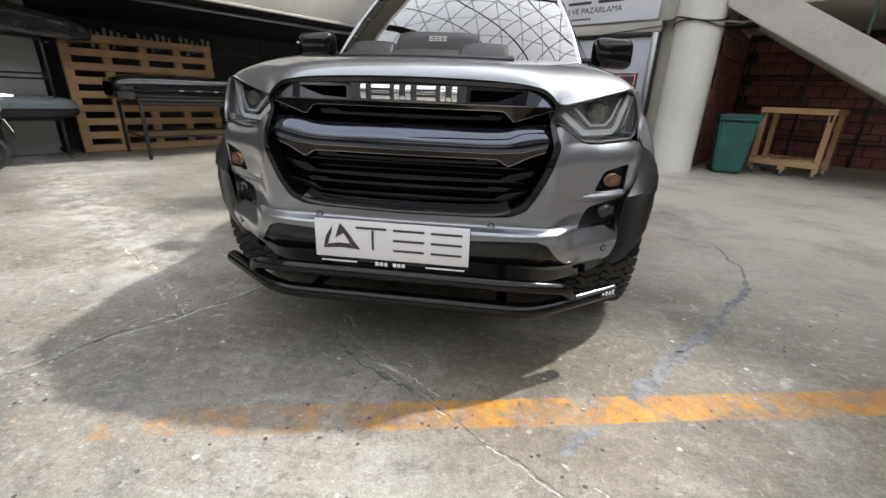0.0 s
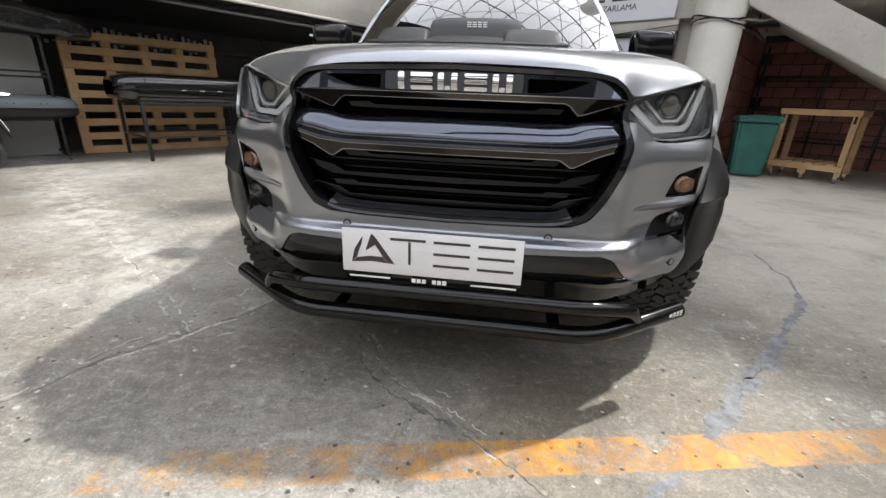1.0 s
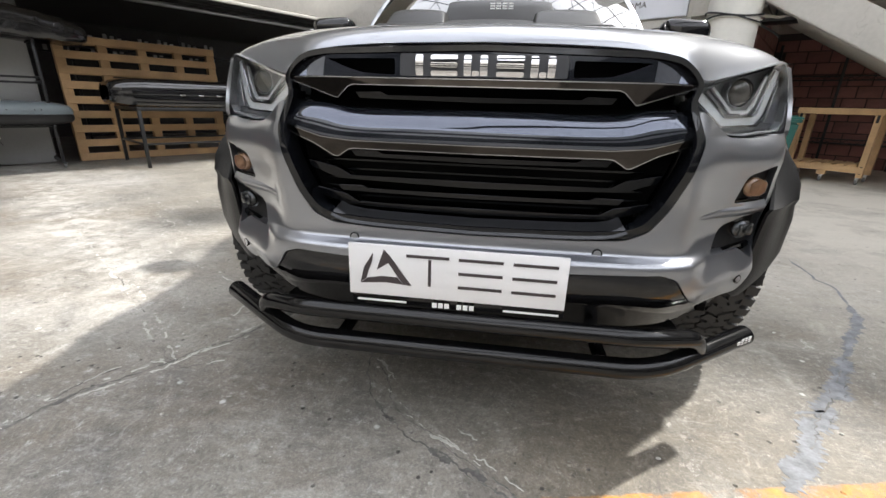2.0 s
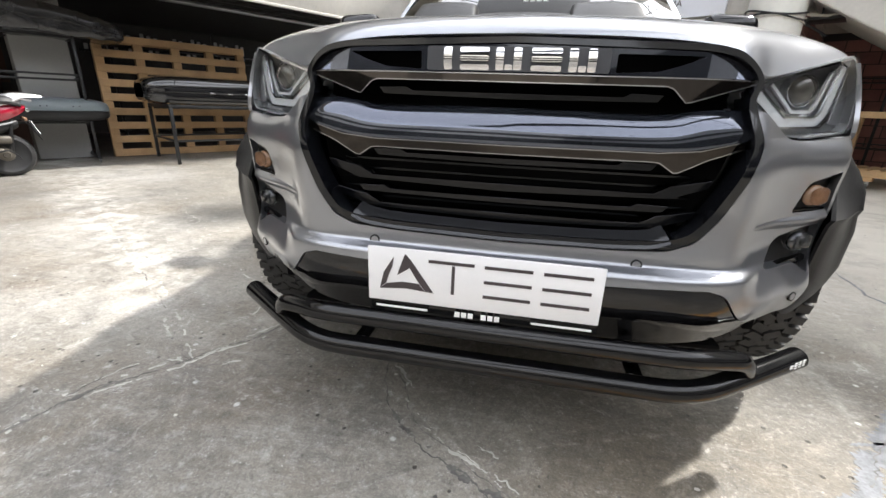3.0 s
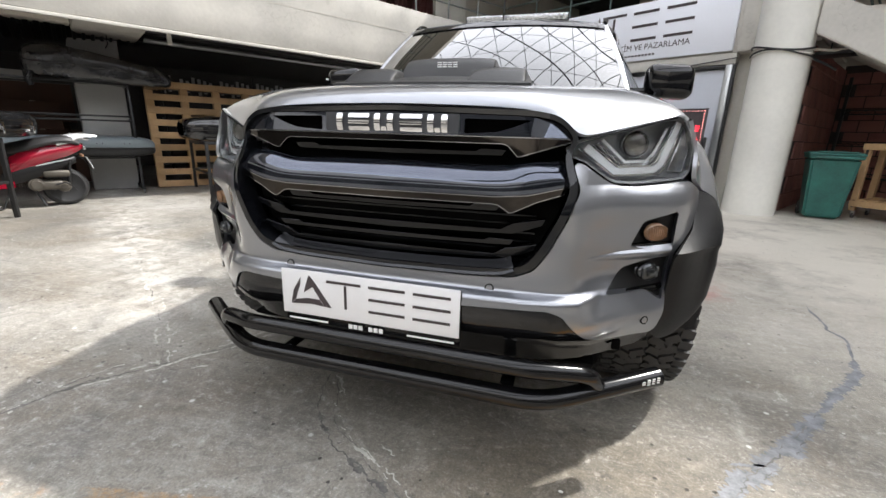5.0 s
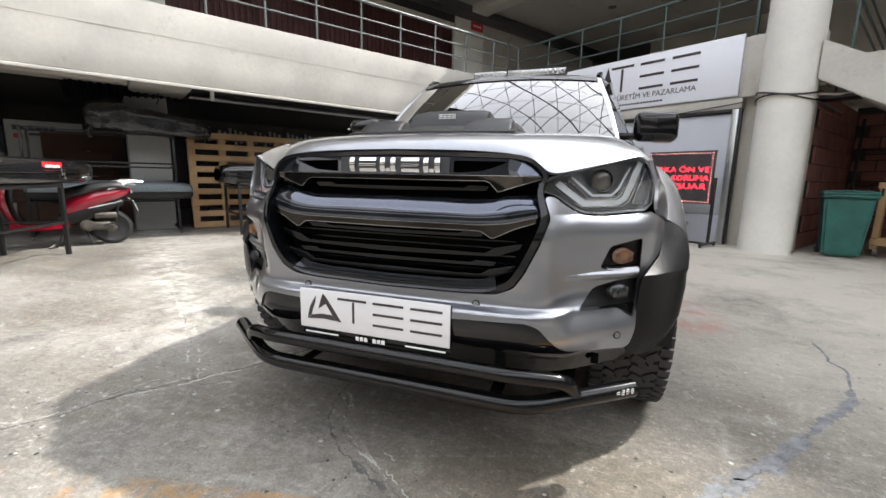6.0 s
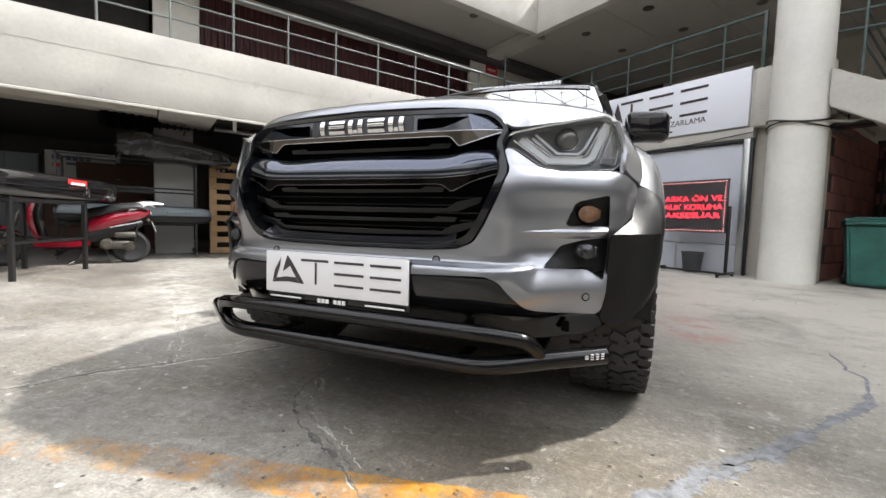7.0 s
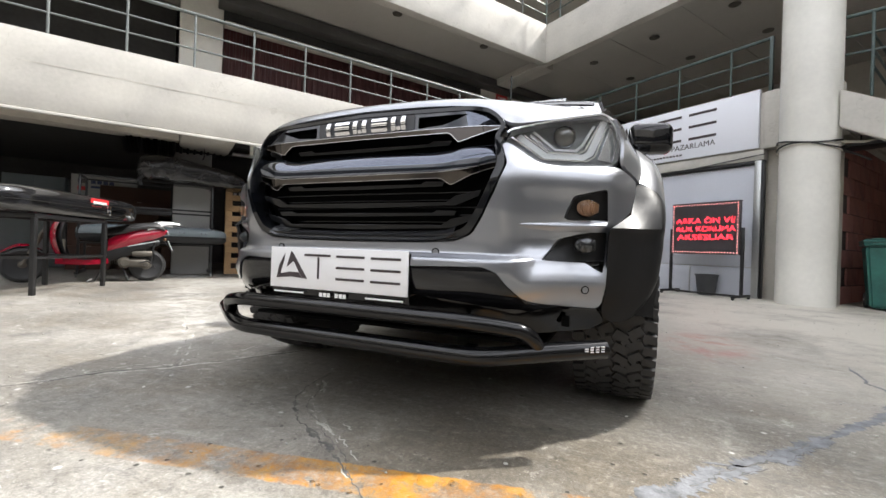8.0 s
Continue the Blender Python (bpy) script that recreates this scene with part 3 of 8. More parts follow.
def loft(rows, du=4, dv=4, both=True, thick=0.0, soft=False):
    """A smooth skin through rows of points; both: mirrored to the other side of x = 0."""
    bend = soft_spline if soft else spline
    lines = [[bend(r, j / dv) for j in range((len(r) - 1) * dv + 1)] for r in rows]
    cols = len(lines[0])
    grid = [[bend([ln[j] for ln in lines], i / du) for j in range(cols)] for i in range((len(rows) - 1) * du + 1)]
    bm = bmesh.new()
    for s in (1, -1) if both else (1,):
        vs = [[bm.verts.new((s * p.x, p.y, p.z)) for p in g] for g in grid]
        for a, b in zip(vs, vs[1:]):
            for j in range(cols - 1):
                bm.faces.new((a[j], a[j + 1], b[j + 1], b[j]) if s > 0 else (b[j], b[j + 1], a[j + 1], a[j]))
    bmesh.ops.remove_doubles(bm, verts=bm.verts, dist=1e-4)
    bmesh.ops.recalc_face_normals(bm, faces=bm.faces)
    if thick:
        bmesh.ops.solidify(bm, geom=bm.faces[:], thickness=thick)
    return bm


def lettering(name, text, size, depth, m, material, parent=None, width=None):
    """Real writing as a mesh in the built-in font, its left foot at the origin of m."""
    cu = bpy.data.curves.new(name, "FONT")
    cu.body, cu.size, cu.extrude = text, size, depth
    tmp = new(name, cu)
    bpy.context.view_layer.update()
    me = bpy.data.meshes.new_from_object(tmp.evaluated_get(bpy.context.evaluated_depsgraph_get()))
    bpy.data.objects.remove(tmp)
    if width:
        w = max(v.co.x for v in me.vertices)
        for v in me.vertices:
            v.co.x *= width / w
    me.materials.clear()
    me.materials.append(material)
    me.name = name
    ob = new(name, me)
    ob.matrix_world = m
    if parent:
        ob.parent = parent
        ob.matrix_parent_inverse = Matrix()
        ob.matrix_basis = m
    return ob

# ---- the building: bx to the right along the shop wall, by away from the yard, z up ----
BLD = Matrix.Translation((2.69, 6.39, 0)) @ Matrix.Rotation(radians(-33), 4, "Z")
EDGE_X = -4.38      # the side gallery's front face
WEST, EAST, SOUTH, NORTH = -10.5, 13.0, -19.0, 6.0
LOW, PAR, HAND = 2.10, 3.04, 3.82          # gallery edge: underside, top, handrail
UP, UPTOP, ROOF = 5.02, 5.92, 8.2


def setting(name, bm, material, label, category="", smooth=True, m=BLD):
    ob = part(name, bm, material, None, "", smooth)
    ob.matrix_world = m
    return tagged(ob, label, category or name.split("_")[0], "", "structure")


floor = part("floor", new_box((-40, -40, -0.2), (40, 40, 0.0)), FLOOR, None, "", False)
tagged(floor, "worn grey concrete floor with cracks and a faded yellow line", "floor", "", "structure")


def rough_edge_box(lo, hi, cuts, amount, seed):
    """A plastered beam: a box whose long faces are slightly uneven."""
    bm = new_box(lo, hi, 0.012, 2)
    axis = 0 if hi[0] - lo[0] > hi[1] - lo[1] else 1
    for k in range(1, cuts):
        co, no = [0, 0, 0], [0, 0, 0]
        co[axis], no[axis] = lo[axis] + (hi[axis] - lo[axis]) * k / cuts, 1
        bmesh.ops.bisect_plane(bm, geom=bm.verts[:] + bm.edges[:] + bm.faces[:], plane_co=co, plane_no=no)
    for h in (0.33, 0.66):
        bmesh.ops.bisect_plane(bm, geom=bm.verts[:] + bm.edges[:] + bm.faces[:], plane_co=(0, 0, lo[2] + (hi[2] - lo[2]) * h), plane_no=(0, 0, 1))
    for v in bm.verts:
        v.co += Vector((noise.noise(v.co * 1.7 + Vector((seed, 0, 0))), noise.noise(v.co * 1.9 + Vector((0, seed, 0))), 0.6 * noise.noise(v.co * 2.3 + Vector((0, 0, seed))))) * amount
    return bm


# gallery edges of the first floor
setting("wall_west_parapet", rough_edge_box((EDGE_X - 0.16, SOUTH, LOW), (EDGE_X, 0.0, PAR), 60, 0.010, 3), WALL, "cream painted plaster parapet of the side gallery", "parapet")
setting("wall_north_parapet", rough_edge_box((EDGE_X + 0.02, 0.0, 2.20), (0.34, 0.16, PAR), 20, 0.006, 5), WALL, "cream painted plaster parapet above the shop front", "parapet")
setting("trim_parapet_joint", new_box((EDGE_X - 0.02, SOUTH, 2.655), (EDGE_X + 0.002, 0.0, 2.661)), SOFFIT, "broken plaster joint along the parapet", "trim", False)
setting("trim_west_lip", new_box((EDGE_X - 0.02, SOUTH, LOW - 0.045), (EDGE_X + 0.012, 0.0, LOW - 0.003), 0.008), WALL, "cream painted drip edge under the parapet", "trim")
setting("floor_west_gallery", new_box((WEST, SOUTH, 2.32), (EDGE_X - 0.165, NORTH, 2.60)), SOFFIT, "beige concrete gallery slab", "slab", False)
# darker sheet under the slab, standing in for the bay's shade
setting("ceiling_store", new_box((WEST, SOUTH, 2.30), (-5.64, NORTH, 2.316)), SHADE_WALL, "storage bay ceiling with its shade put into a dark colour", "ceiling", False)
setting("floor_north_gallery", new_box((EDGE_X - 0.155, 0.17, 2.32), (EAST, NORTH, 2.60)), SOFFIT, "beige concrete gallery slab above the shop", "slab", False)
# upper gallery
setting("wall_west_upper_fascia", rough_edge_box((EDGE_X - 0.2, SOUTH, UP), (EDGE_X, 0.0, UPTOP), 40, 0.006, 8), WALL, "cream painted fascia of the upper gallery", "fascia")
setting("wall_north_upper_fascia", rough_edge_box((EDGE_X - 0.2, 0.003, UP), (EAST, 0.2, UPTOP), 40, 0.006, 9), WALL, "cream painted fascia of the upper gallery", "fascia")
bm = new_box((WEST, SOUTH, 5.22), (EDGE_X - 0.205, NORTH, 5.6))
setting("ceiling_west", bm, CEIL, "grey beige ceiling over the side gallery", "ceiling", False)
bm = new_box((EDGE_X - 0.2, 0.205, 5.22), (EAST, NORTH, 5.6))
for k in range(1, 9):
    box(bm, (EDGE_X - 0.2 + k * 1.5, 0.21, 5.205), (EDGE_X - 0.17 + k * 1.5, NORTH, 5.217))
setting("ceiling_north", bm, CEIL, "grey beige panelled ceiling over the shop gallery", "ceiling", False)
setting("trim_cross_beam", new_box((WEST, 0.0, 5.04), (EDGE_X - 0.21, 0.5, 5.215), 0.01), WALL, "cream cross beam under the gallery ceiling", "beam")
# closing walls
setting("wall_west", new_box((WEST - 0.2, SOUTH, 0), (WEST, NORTH, 5.59)), SHADE_WALL, "dark rear wall of the storage bays", "wall", False)
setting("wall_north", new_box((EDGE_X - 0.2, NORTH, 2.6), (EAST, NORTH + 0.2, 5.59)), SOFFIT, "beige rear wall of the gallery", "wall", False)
setting("wall_corner", new_box((WEST, NORTH, 0), (EDGE_X - 0.21, NORTH + 0.2, 5.59)), SHADE_WALL, "dark rear wall beyond the corner", "wall", False)
for name, lo, hi in (("south", (WEST, SOUTH - 0.2), (EAST, SOUTH)), ("east", (EAST, SOUTH), (EAST + 0.2, NORTH))):
    # the closed sides of the yard: shop bays and gallery coloured shade-dark, a parapet band, a fascia and the wall
    # above
    for z0, z1, mt, label in ((0.0, 2.1, SHADE_WALL, "dark shop bays along the yard"), (2.103, 3.04, WALL, "plain cream parapet band along the yard"), (3.043, 5.02, SHADE_WALL, "dark gallery wall along the yard"), (5.023, 5.92, WALL, "plain cream fascia along the yard"), (5.923, ROOF + 0.28, WALL, "plain cream wall below the roof")):
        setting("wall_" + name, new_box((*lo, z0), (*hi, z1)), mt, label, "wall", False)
setting("wall_west_top", new_box((WEST - 0.2, SOUTH, 5.6), (WEST, NORTH, ROOF)), WALL, "cream wall of the top gallery", "wall", False)
setting("wall_north_top", new_box((WEST, NORTH, 5.6), (EAST, NORTH + 0.2, ROOF)), WALL, "cream wall of the top gallery", "wall", False)
setting("ceiling_west_top", new_box((WEST - 0.2, SOUTH, ROOF), (EDGE_X - 0.3, NORTH + 0.2, ROOF + 0.25)), SOFFIT, "beige roof slab over the top gallery", "ceiling", False)
setting("ceiling_north_top", new_box((EDGE_X - 0.29, 2.6, ROOF), (EAST + 0.2, NORTH + 0.2, ROOF + 0.25)), SOFFIT, "beige roof slab over the top gallery", "ceiling", False)

# out-of-view slab, added to keep sun off the floor's right side
setting("ceiling_stair_top", new_box((0.0, 0.45, ROOF), (EAST, 2.59, ROOF + 0.25)), SOFFIT, "unseen beige slab added over the stair to shade the floor", "ceiling", False)

# gallery rear wall: burgundy corrugated shutters, cream piers, a pale panel
def corrugated(lo, hi, pitch=0.11, depth=0.03):
    """Vertical ribbed sheet on a plane of constant bx."""
    bm = bmesh.new()
    y, pts = lo[1], []
    while y < hi[1]:
        pts += [(0, y), (0, y + pitch * 0.5), (depth, y + pitch * 0.6), (depth, y + pitch * 0.9)]
        y += pitch
    pts = [(dx, min(yy, hi[1])) for dx, yy in pts]
    low = [bm.verts.new((lo[0] + dx, yy, lo[2])) for dx, yy in pts]
    top = [bm.verts.new((lo[0] + dx, yy, hi[2])) for dx, yy in pts]
    for k in range(len(pts) - 1):
        if (low[k].co - low[k + 1].co).length > 1e-4:
            bm.faces.new((low[k], low[k + 1], top[k + 1], top[k]))
    bmesh.ops.solidify(bm, geom=bm.faces[:], thickness=0.02)
    return bm


setting("wall_gallery_shutter", corrugated((-6.62, -6.48, 2.6), (-6.6, -0.25, 4.72)), BURGUNDY, "burgundy ribbed metal shutters on the gallery", "shutter", False)
setting("wall_gallery_far", new_box((-7.4, SOUTH, 2.6), (-7.3, -7.25, 5.2)), SHADE_WALL, "dark glazed shop front on the gallery", "wall", False)
setting("wall_gallery_top", new_box((-6.64, -6.48, 4.74), (-6.5, -0.25, 5.2)), SHADE_WALL, "dark bulkhead over the shutters", "wall", False)
# duct strip whose dark grey includes the shade under the ceiling
setting("trim_gallery_duct", new_box((-6.48, -6.6, 4.985), (-6.12, NORTH - 0.02, 5.19), 0.012), DUCT, "duct strip under the gallery ceiling, shade put into its grey", "duct")
setting("trim_shutter_lintel", new_box((-6.6, -6.48, 4.70), (-6.44, -0.25, 4.80), 0.01), SOFFIT, "beige lintel over the shutters", "trim")
setting("wall_pale_panel", new_box((-6.75, -0.24, 2.6), (-6.5, 0.75, 5.2)), COLUMN, "cream wall panel beside the shutters", "wall", False)
setting("wall_gallery_end", new_box((-6.75, 0.76, 2.6), (-6.6, NORTH, 5.2)), SOFFIT, "beige wall at the gallery corner", "wall", False)
setting("column_gallery", new_box((-7.2, -7.2, 2.6), (-6.5, -6.5, 5.22), 0.02), COLUMN, "square cream column on the gallery", "column")
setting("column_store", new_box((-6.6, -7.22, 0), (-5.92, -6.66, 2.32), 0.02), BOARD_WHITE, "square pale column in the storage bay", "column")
setting("trim_column_head", new_box((-6.0, -7.16, 2.12), (EDGE_X - 0.165, -6.42, 2.318), 0.03), WALL, "cream beam stub on the column", "beam")
setting("trim_soffit_beam", new_box((-5.62, SOUTH, 2.16), (-5.30, -7.17, 2.318), 0.01), SOFFIT, "beige beam under the gallery", "beam")
setting("trim_steel_channel", new_box((-5.60, -6.41, 2.20), (-5.42, NORTH, 2.318), 0.006), STEEL_BLACK, "dark steel channel under the gallery", "beam")
setting("trim_pipe", new_tube([(-5.9, -6.4, 2.17), (-5.9, -1.0, 2.17)], 0.035), ALU, "grey pipe under the gallery", "pipe")
bm = bmesh.new()
box(bm, (-4.9, -6.2, 2.0), (-4.86, -6.15, 2.318))
setting("trim_hanger", bm, COLUMN, "pale steel hanger under the gallery", "bracket")

# shop front
setting("wall_shop_header", new_box((EDGE_X + 0.02, -0.03, 2.05), (0.0, 0.12, 2.197), 0.008), WALL, "cream painted header beam over the shop door", "beam")
door = thing("door_1", BLD, "blue-grey panelled shop door in an aluminium frame", "door", "", "structure")
part("panel", new_box((-4.2, 0.03, 0.455), (-0.125, 0.07, 1.99), 0.004), DOOR_GREY, door)
part("kick_panel", new_box((-4.2, 0.02, 0.0), (-0.125, 0.07, 0.445), 0.004), DOOR_GREY, door)
for k in range(4):
    part("joint_trim", new_box((-1.02 - k * 1.0, 0.012, 0.01), (-1.0 - k * 1.0, 0.03, 0.44), 0.003), ALU, door)
part("frame", new_box((-0.12, -0.02, 0), (-0.03, 0.08, 2.045), 0.008), ALU, door, "grey aluminium door post")
part("frame", new_box((-4.2, -0.02, 1.995), (-0.12, 0.08, 2.046), 0.006), STEEL_BLACK, door, "dark door head")
part("seal", new_box((-0.03, 0.0, 0), (0.0, 0.08, 2.045), 0.004), STEEL_BLACK, door, "dark rubber seal")
setting("wall_shop_back", new_box((EDGE_X - 0.2, 0.165, 0), (0.8, 0.3, 2.318)), SOFFIT, "plain wall behind the shop door", "wall", False)
setting("trim_header_cable", new_tube([(-4.2, -0.05, 2.03), (-2.2, -0.05, 2.02), (-1.0, -0.05, 2.035), (0.02, -0.06, 2.12)], 0.008, 8, 0.2), STEEL_BLACK, "black cable along the door header", "cable")

# round column with its cable ties
COL = (0.56, -0.20)
bm = lathe([(0.315, 0), (0.315, 0.05), (0.312, 0.4), (0.310, 2.14), (0.318, 2.2), (0.318, 5.0), (0.316, ROOF)], 56)
bm.transform(Matrix.Translation((COL[0], COL[1], 0)))
setting("column_round", bm, COLUMN, "round cream painted concrete column", "column")
cables = thing("cable_bundle", BLD @ Matrix.Translation((COL[0], COL[1], 2.16)), "black and pale cables tied round the column", "cables")
for r, z, mt in ((0.012, 0.02, STEEL_BLACK), (0.009, -0.012, SOFFIT), (0.010, -0.035, STEEL_BLACK), (0.008, -0.055, SOFFIT)):
    pts = [((0.322 + r) * math.cos(a), (0.322 + r) * math.sin(a), z + 0.035 * math.sin(a * 2 + z * 30) - 0.012 * a) for a in [math.pi * (1.02 + k / 18 * 0.98) for k in range(19)]]
    part("cable", new_tube(pts, r, 8), mt, cables)
setting("wall_pier", new_box((0.0, -0.06, 2.2), (0.30, -0.003, PAR - 0.01), 0.01), WALL, "cream pier between sign and column", "wall")

# stair flight that falls to the right of the column
def sloped(u0, u1, top0, low0, v0, v1, slope):
    """A raking beam between v0 and v1 along bx, from u0 to u1 deep."""
    bm = bmesh.new()
    n = 14
    rings = []
    for k in range(n + 1):
        v = v0 + (v1 - v0) * k / n
        d = slope * (v - v0)
        rings.append([bm.verts.new((v, u, z + d)) for u, z in ((u0, low0), (u1, low0), (u1, top0), (u0, top0))])
    for a, b in zip(rings, rings[1:]):
        for j in range(4):
            bm.faces.new((a[j], b[j], b[(j + 1) % 4], a[(j + 1) % 4]))
    bm.faces.new(rings[0])
    bm.faces.new(rings[-1][::-1])
    bmesh.ops.recalc_face_normals(bm, faces=bm.faces)
    bmesh.ops.bevel(bm, geom=[e for e in bm.edges if e.calc_face_angle(0) > 0.7], offset=0.012, segments=2, affect="EDGES")
    return bm


STAIR = -0.60
setting("stair_string", sloped(-0.32, -0.16, 2.74, 2.27, 0.88, 5.4, STAIR), WALL, "cream plastered side of the stair flight", "stair")
setting("stair_soffit", sloped(-0.155, 1.2, 2.42, 2.28, 0.88, 4.5, STAIR), SOFFIT, "beige underside of the stair flight", "stair")
setting("stair_landing", new_box((0.3, 0.17, 2.26), (0.875, 2.4, 2.318), 0.01), SOFFIT, "beige landing slab", "slab")
setting("trim_landing_edge", new_box((0.60, -0.155, 2.605), (0.875, -0.02, 2.9), 0.01), WALL, "cream landing edge beside the column", "trim")

# bay under the stair
setting("wall_bay_side_core", new_box((0.62, 0.32, 0), (0.775, 4.2, 2.25)), MORTAR, "dark mortar of the block wall", "wall", False)
setting("wall_bay_back_core", new_box((0.78, 3.2, 0), (EAST, 3.35, 2.318)), MORTAR, "dark mortar of the rear block wall", "wall", False)

# railings
def railing(name, a, b, z0, z1, spacing, first, material, label, dark_top=None, rails=(0.36, 0.66)):
    """Posts and rails from a to b on the plan."""
    rail = thing(name, BLD, label, "railing", "", "structure")
    a, b = Vector((*a, 0)), Vector((*b, 0))
    d = (b - a).normalized()
    part("handrail", new_tube([a + Vector((0, 0, z1)), b + Vector((0, 0, z1))], 0.024), dark_top or material, rail)
    for f in rails:
        part("rail", new_tube([a + Vector((0, 0, z0 + (z1 - z0) * f)), b + Vector((0, 0, z0 + (z1 - z0) * f))], 0.013, 10), material, rail)
    s, post = first, None
    while s < (b - a).length:
        p = a + d * s
        bm = bmesh.new()
        cyl(bm, (0, 0, z0 - 0.02), (0, 0, z1), 0.016, 10)
        if post is None:
            post = part("post", bm, material, rail)
            post.location = p
        else:
            bm.free()
            o = post.copy()
            scene.collection.objects.link(o)
            o.location = p
        s += spacing
    return rail


railing("railing_west", (EDGE_X - 0.08, -16.5), (EDGE_X - 0.08, 0.07), PAR, HAND, 0.775, 0.95, RAIL, "green-grey steel railing on the side gallery")
railing("railing_north", (EDGE_X - 0.08, 0.08), (0.02, 0.08), PAR, HAND + 0.03, 0.80, 0.75, RAIL_DARK, "dark green steel railing above the shop sign")
railing("railing_west_top", (EDGE_X - 0.1, -16.5), (EDGE_X - 0.1, 0.1), UPTOP, UPTOP + 0.8, 0.775, 0.3, RAIL_DARK, "dark green steel railing on the top gallery")
railing("railing_north_top", (EDGE_X - 0.1, 0.1), (EAST, 0.1), UPTOP, UPTOP + 0.8, 0.775, 0.4, RAIL_DARK, "dark green steel railing on the top gallery")
post = part("end_post", new_box((0.0, 0.05, PAR), (0.045, 0.10, HAND + 0.05), 0.005), RAIL_DARK)
post.matrix_world = BLD
tagged(post, "square dark green end post of the railing", "railing post", "", "structure")
stair_rail = thing("railing_stair", BLD, "dark green steel railing on the stair and landing", "railing", "", "structure")
for h, r in ((0.0, 0.024), (-0.26, 0.015), (-0.48, 0.015)):
    part("rail", new_tube([(0.80, -0.1, 3.72 + h), (1.35, -0.1, 3.66 + h), (4.6, -0.1, 3.66 + h - 0.6 * 3.25)], r, 10, 0.1), RAIL_DARK, stair_rail)
for v in (1.12, 1.62, 2.4, 3.2, 4.0):
    top = 3.68 if v < 1.35 else 3.66 - 0.6 * (v - 1.35)
    part("post", new_tube([(v, -0.1, 2.70 - 0.6 * (v - 0.88)), (v, -0.1, top)], 0.018, 10), RAIL_DARK, stair_rail)
for k in range(3):
    part("rail", new_tube([(1.1, 0.0, 3.45 - 0.2 * k), (1.15, 2.0, 3.15 - 0.2 * k)], 0.015, 10), RAIL_DARK, stair_rail)

# glazed roof: arched lattice of dark steel over the yard
roof = thing("roof_lattice", BLD, "arched dark steel lattice of the glazed roof", "roof", "", "structure")
X0R, X1R, RISE = EDGE_X - 0.3, EAST, 2.6


def arch(s):
    return X0R + (X1R - X0R) * s, ROOF + 0.3 + RISE * math.sin(math.pi * s)


rib_bm = bmesh.new()
tube(rib_bm, [(arch(k / 20)[0], 0, arch(k / 20)[1]) for k in range(21)], 0.035, 8)
rib = part("rib", rib_bm, TRUSS, roof)
rib.location = (0, SOUTH, 0)
for k in range(1, 18):
    o = rib.copy()
    scene.collection.objects.link(o)
    o.location = (0, SOUTH + k * 1.2, 0)
    if k % 2:
        o.scale = (1, 0.6, 1)
    elif k in (12, 15):
        # made extra wide to throw soft shadow bands on the parapet
        o.scale = (1, 4.5, 1)
for k in range(1, 26):
    x, z = arch(k / 26)
    part("purlin", new_tube([(x, SOUTH, z), (x, 2.6, z)], 0.018, 6), TRUSS, roof)
for sgn in (1, -1):
    for k in range(-14, 17):
        pts = []
        for j in range(25):
            s = j / 24
            y = SOUTH + 19.3 * (k / 14) + sgn * (s - 0.5) * 16 + 9.6
            if SOUTH <= y <= 2.6:
                pts.append((arch(s)[0], y, arch(s)[1] + 0.05))
        if len(pts) > 2:
            part("brace", new_tube(pts, 0.013, 6), TRUSS, roof)
setting("trim_roof_edge", new_box((X0R - 0.1, 2.55, ROOF), (X1R, 2.59, ROOF + 0.32)), TRUSS, "dark steel roof edge beam", "beam", False)

# added sun blocker above the lattice: shades one band of floor
setting("trim_roof_gutter", new_box((5.4, SOUTH, 11.12), (6.7, 2.6, 11.25), 0.02), TRUSS, "unseen dark strip added along the roof to shade the floor", "gutter")

# recessed lamps in the gallery ceilings
lamp = thing("downlight", BLD @ Matrix.Translation((-2.45, 1.2, 5.204)), "dark recessed ceiling downlight, unlit", "downlight", "ceiling downlights")
part("ring", lathe([(0.075, -0.012), (0.095, -0.012), (0.10, 0.0), (0.075, 0.0)], 24), CAST_ALU, lamp)
part("reflector", lathe([(0.072, -0.01), (0.05, 0.008)], 24), STEEL_BLACK, lamp)
for x, y in ((-0.95, 1.2), (-3.95, 1.2), (-2.45, 2.7), (-0.95, 2.7), (-3.95, 2.7)):
    copy_thing(lamp, BLD @ Matrix.Translation((x, y, 5.202)))
for y in (-1.4, -3.6, -5.8, -8.0):
    copy_thing(lamp, BLD @ Matrix.Translation((-4.95, y, 5.218)))

# the shop's sign board
sign = thing("sign_board", BLD, "large white shop sign with dark plain strokes and small lettering", "sign")
part("board", new_box((-3.35, -0.055, 2.225), (-0.065, -0.004, 3.085), 0.004), SIGN_WHITE, sign)


def stroke(x0, z0, x1, z1, w=0.045):
    part("stroke", new_box((x0, -0.062, z0), (x1, -0.0555, z1)), INK, sign)


for z in (2.525, 2.725, 2.925):
    stroke(-1.06, z, -0.64, z + 0.04)
    stroke(-1.59, z, -1.18, z + 0.04)
stroke(-2.13, 2.935, -1.71, 2.975)
stroke(-1.94, 2.535, -1.90, 2.92)
bm = bmesh.new()
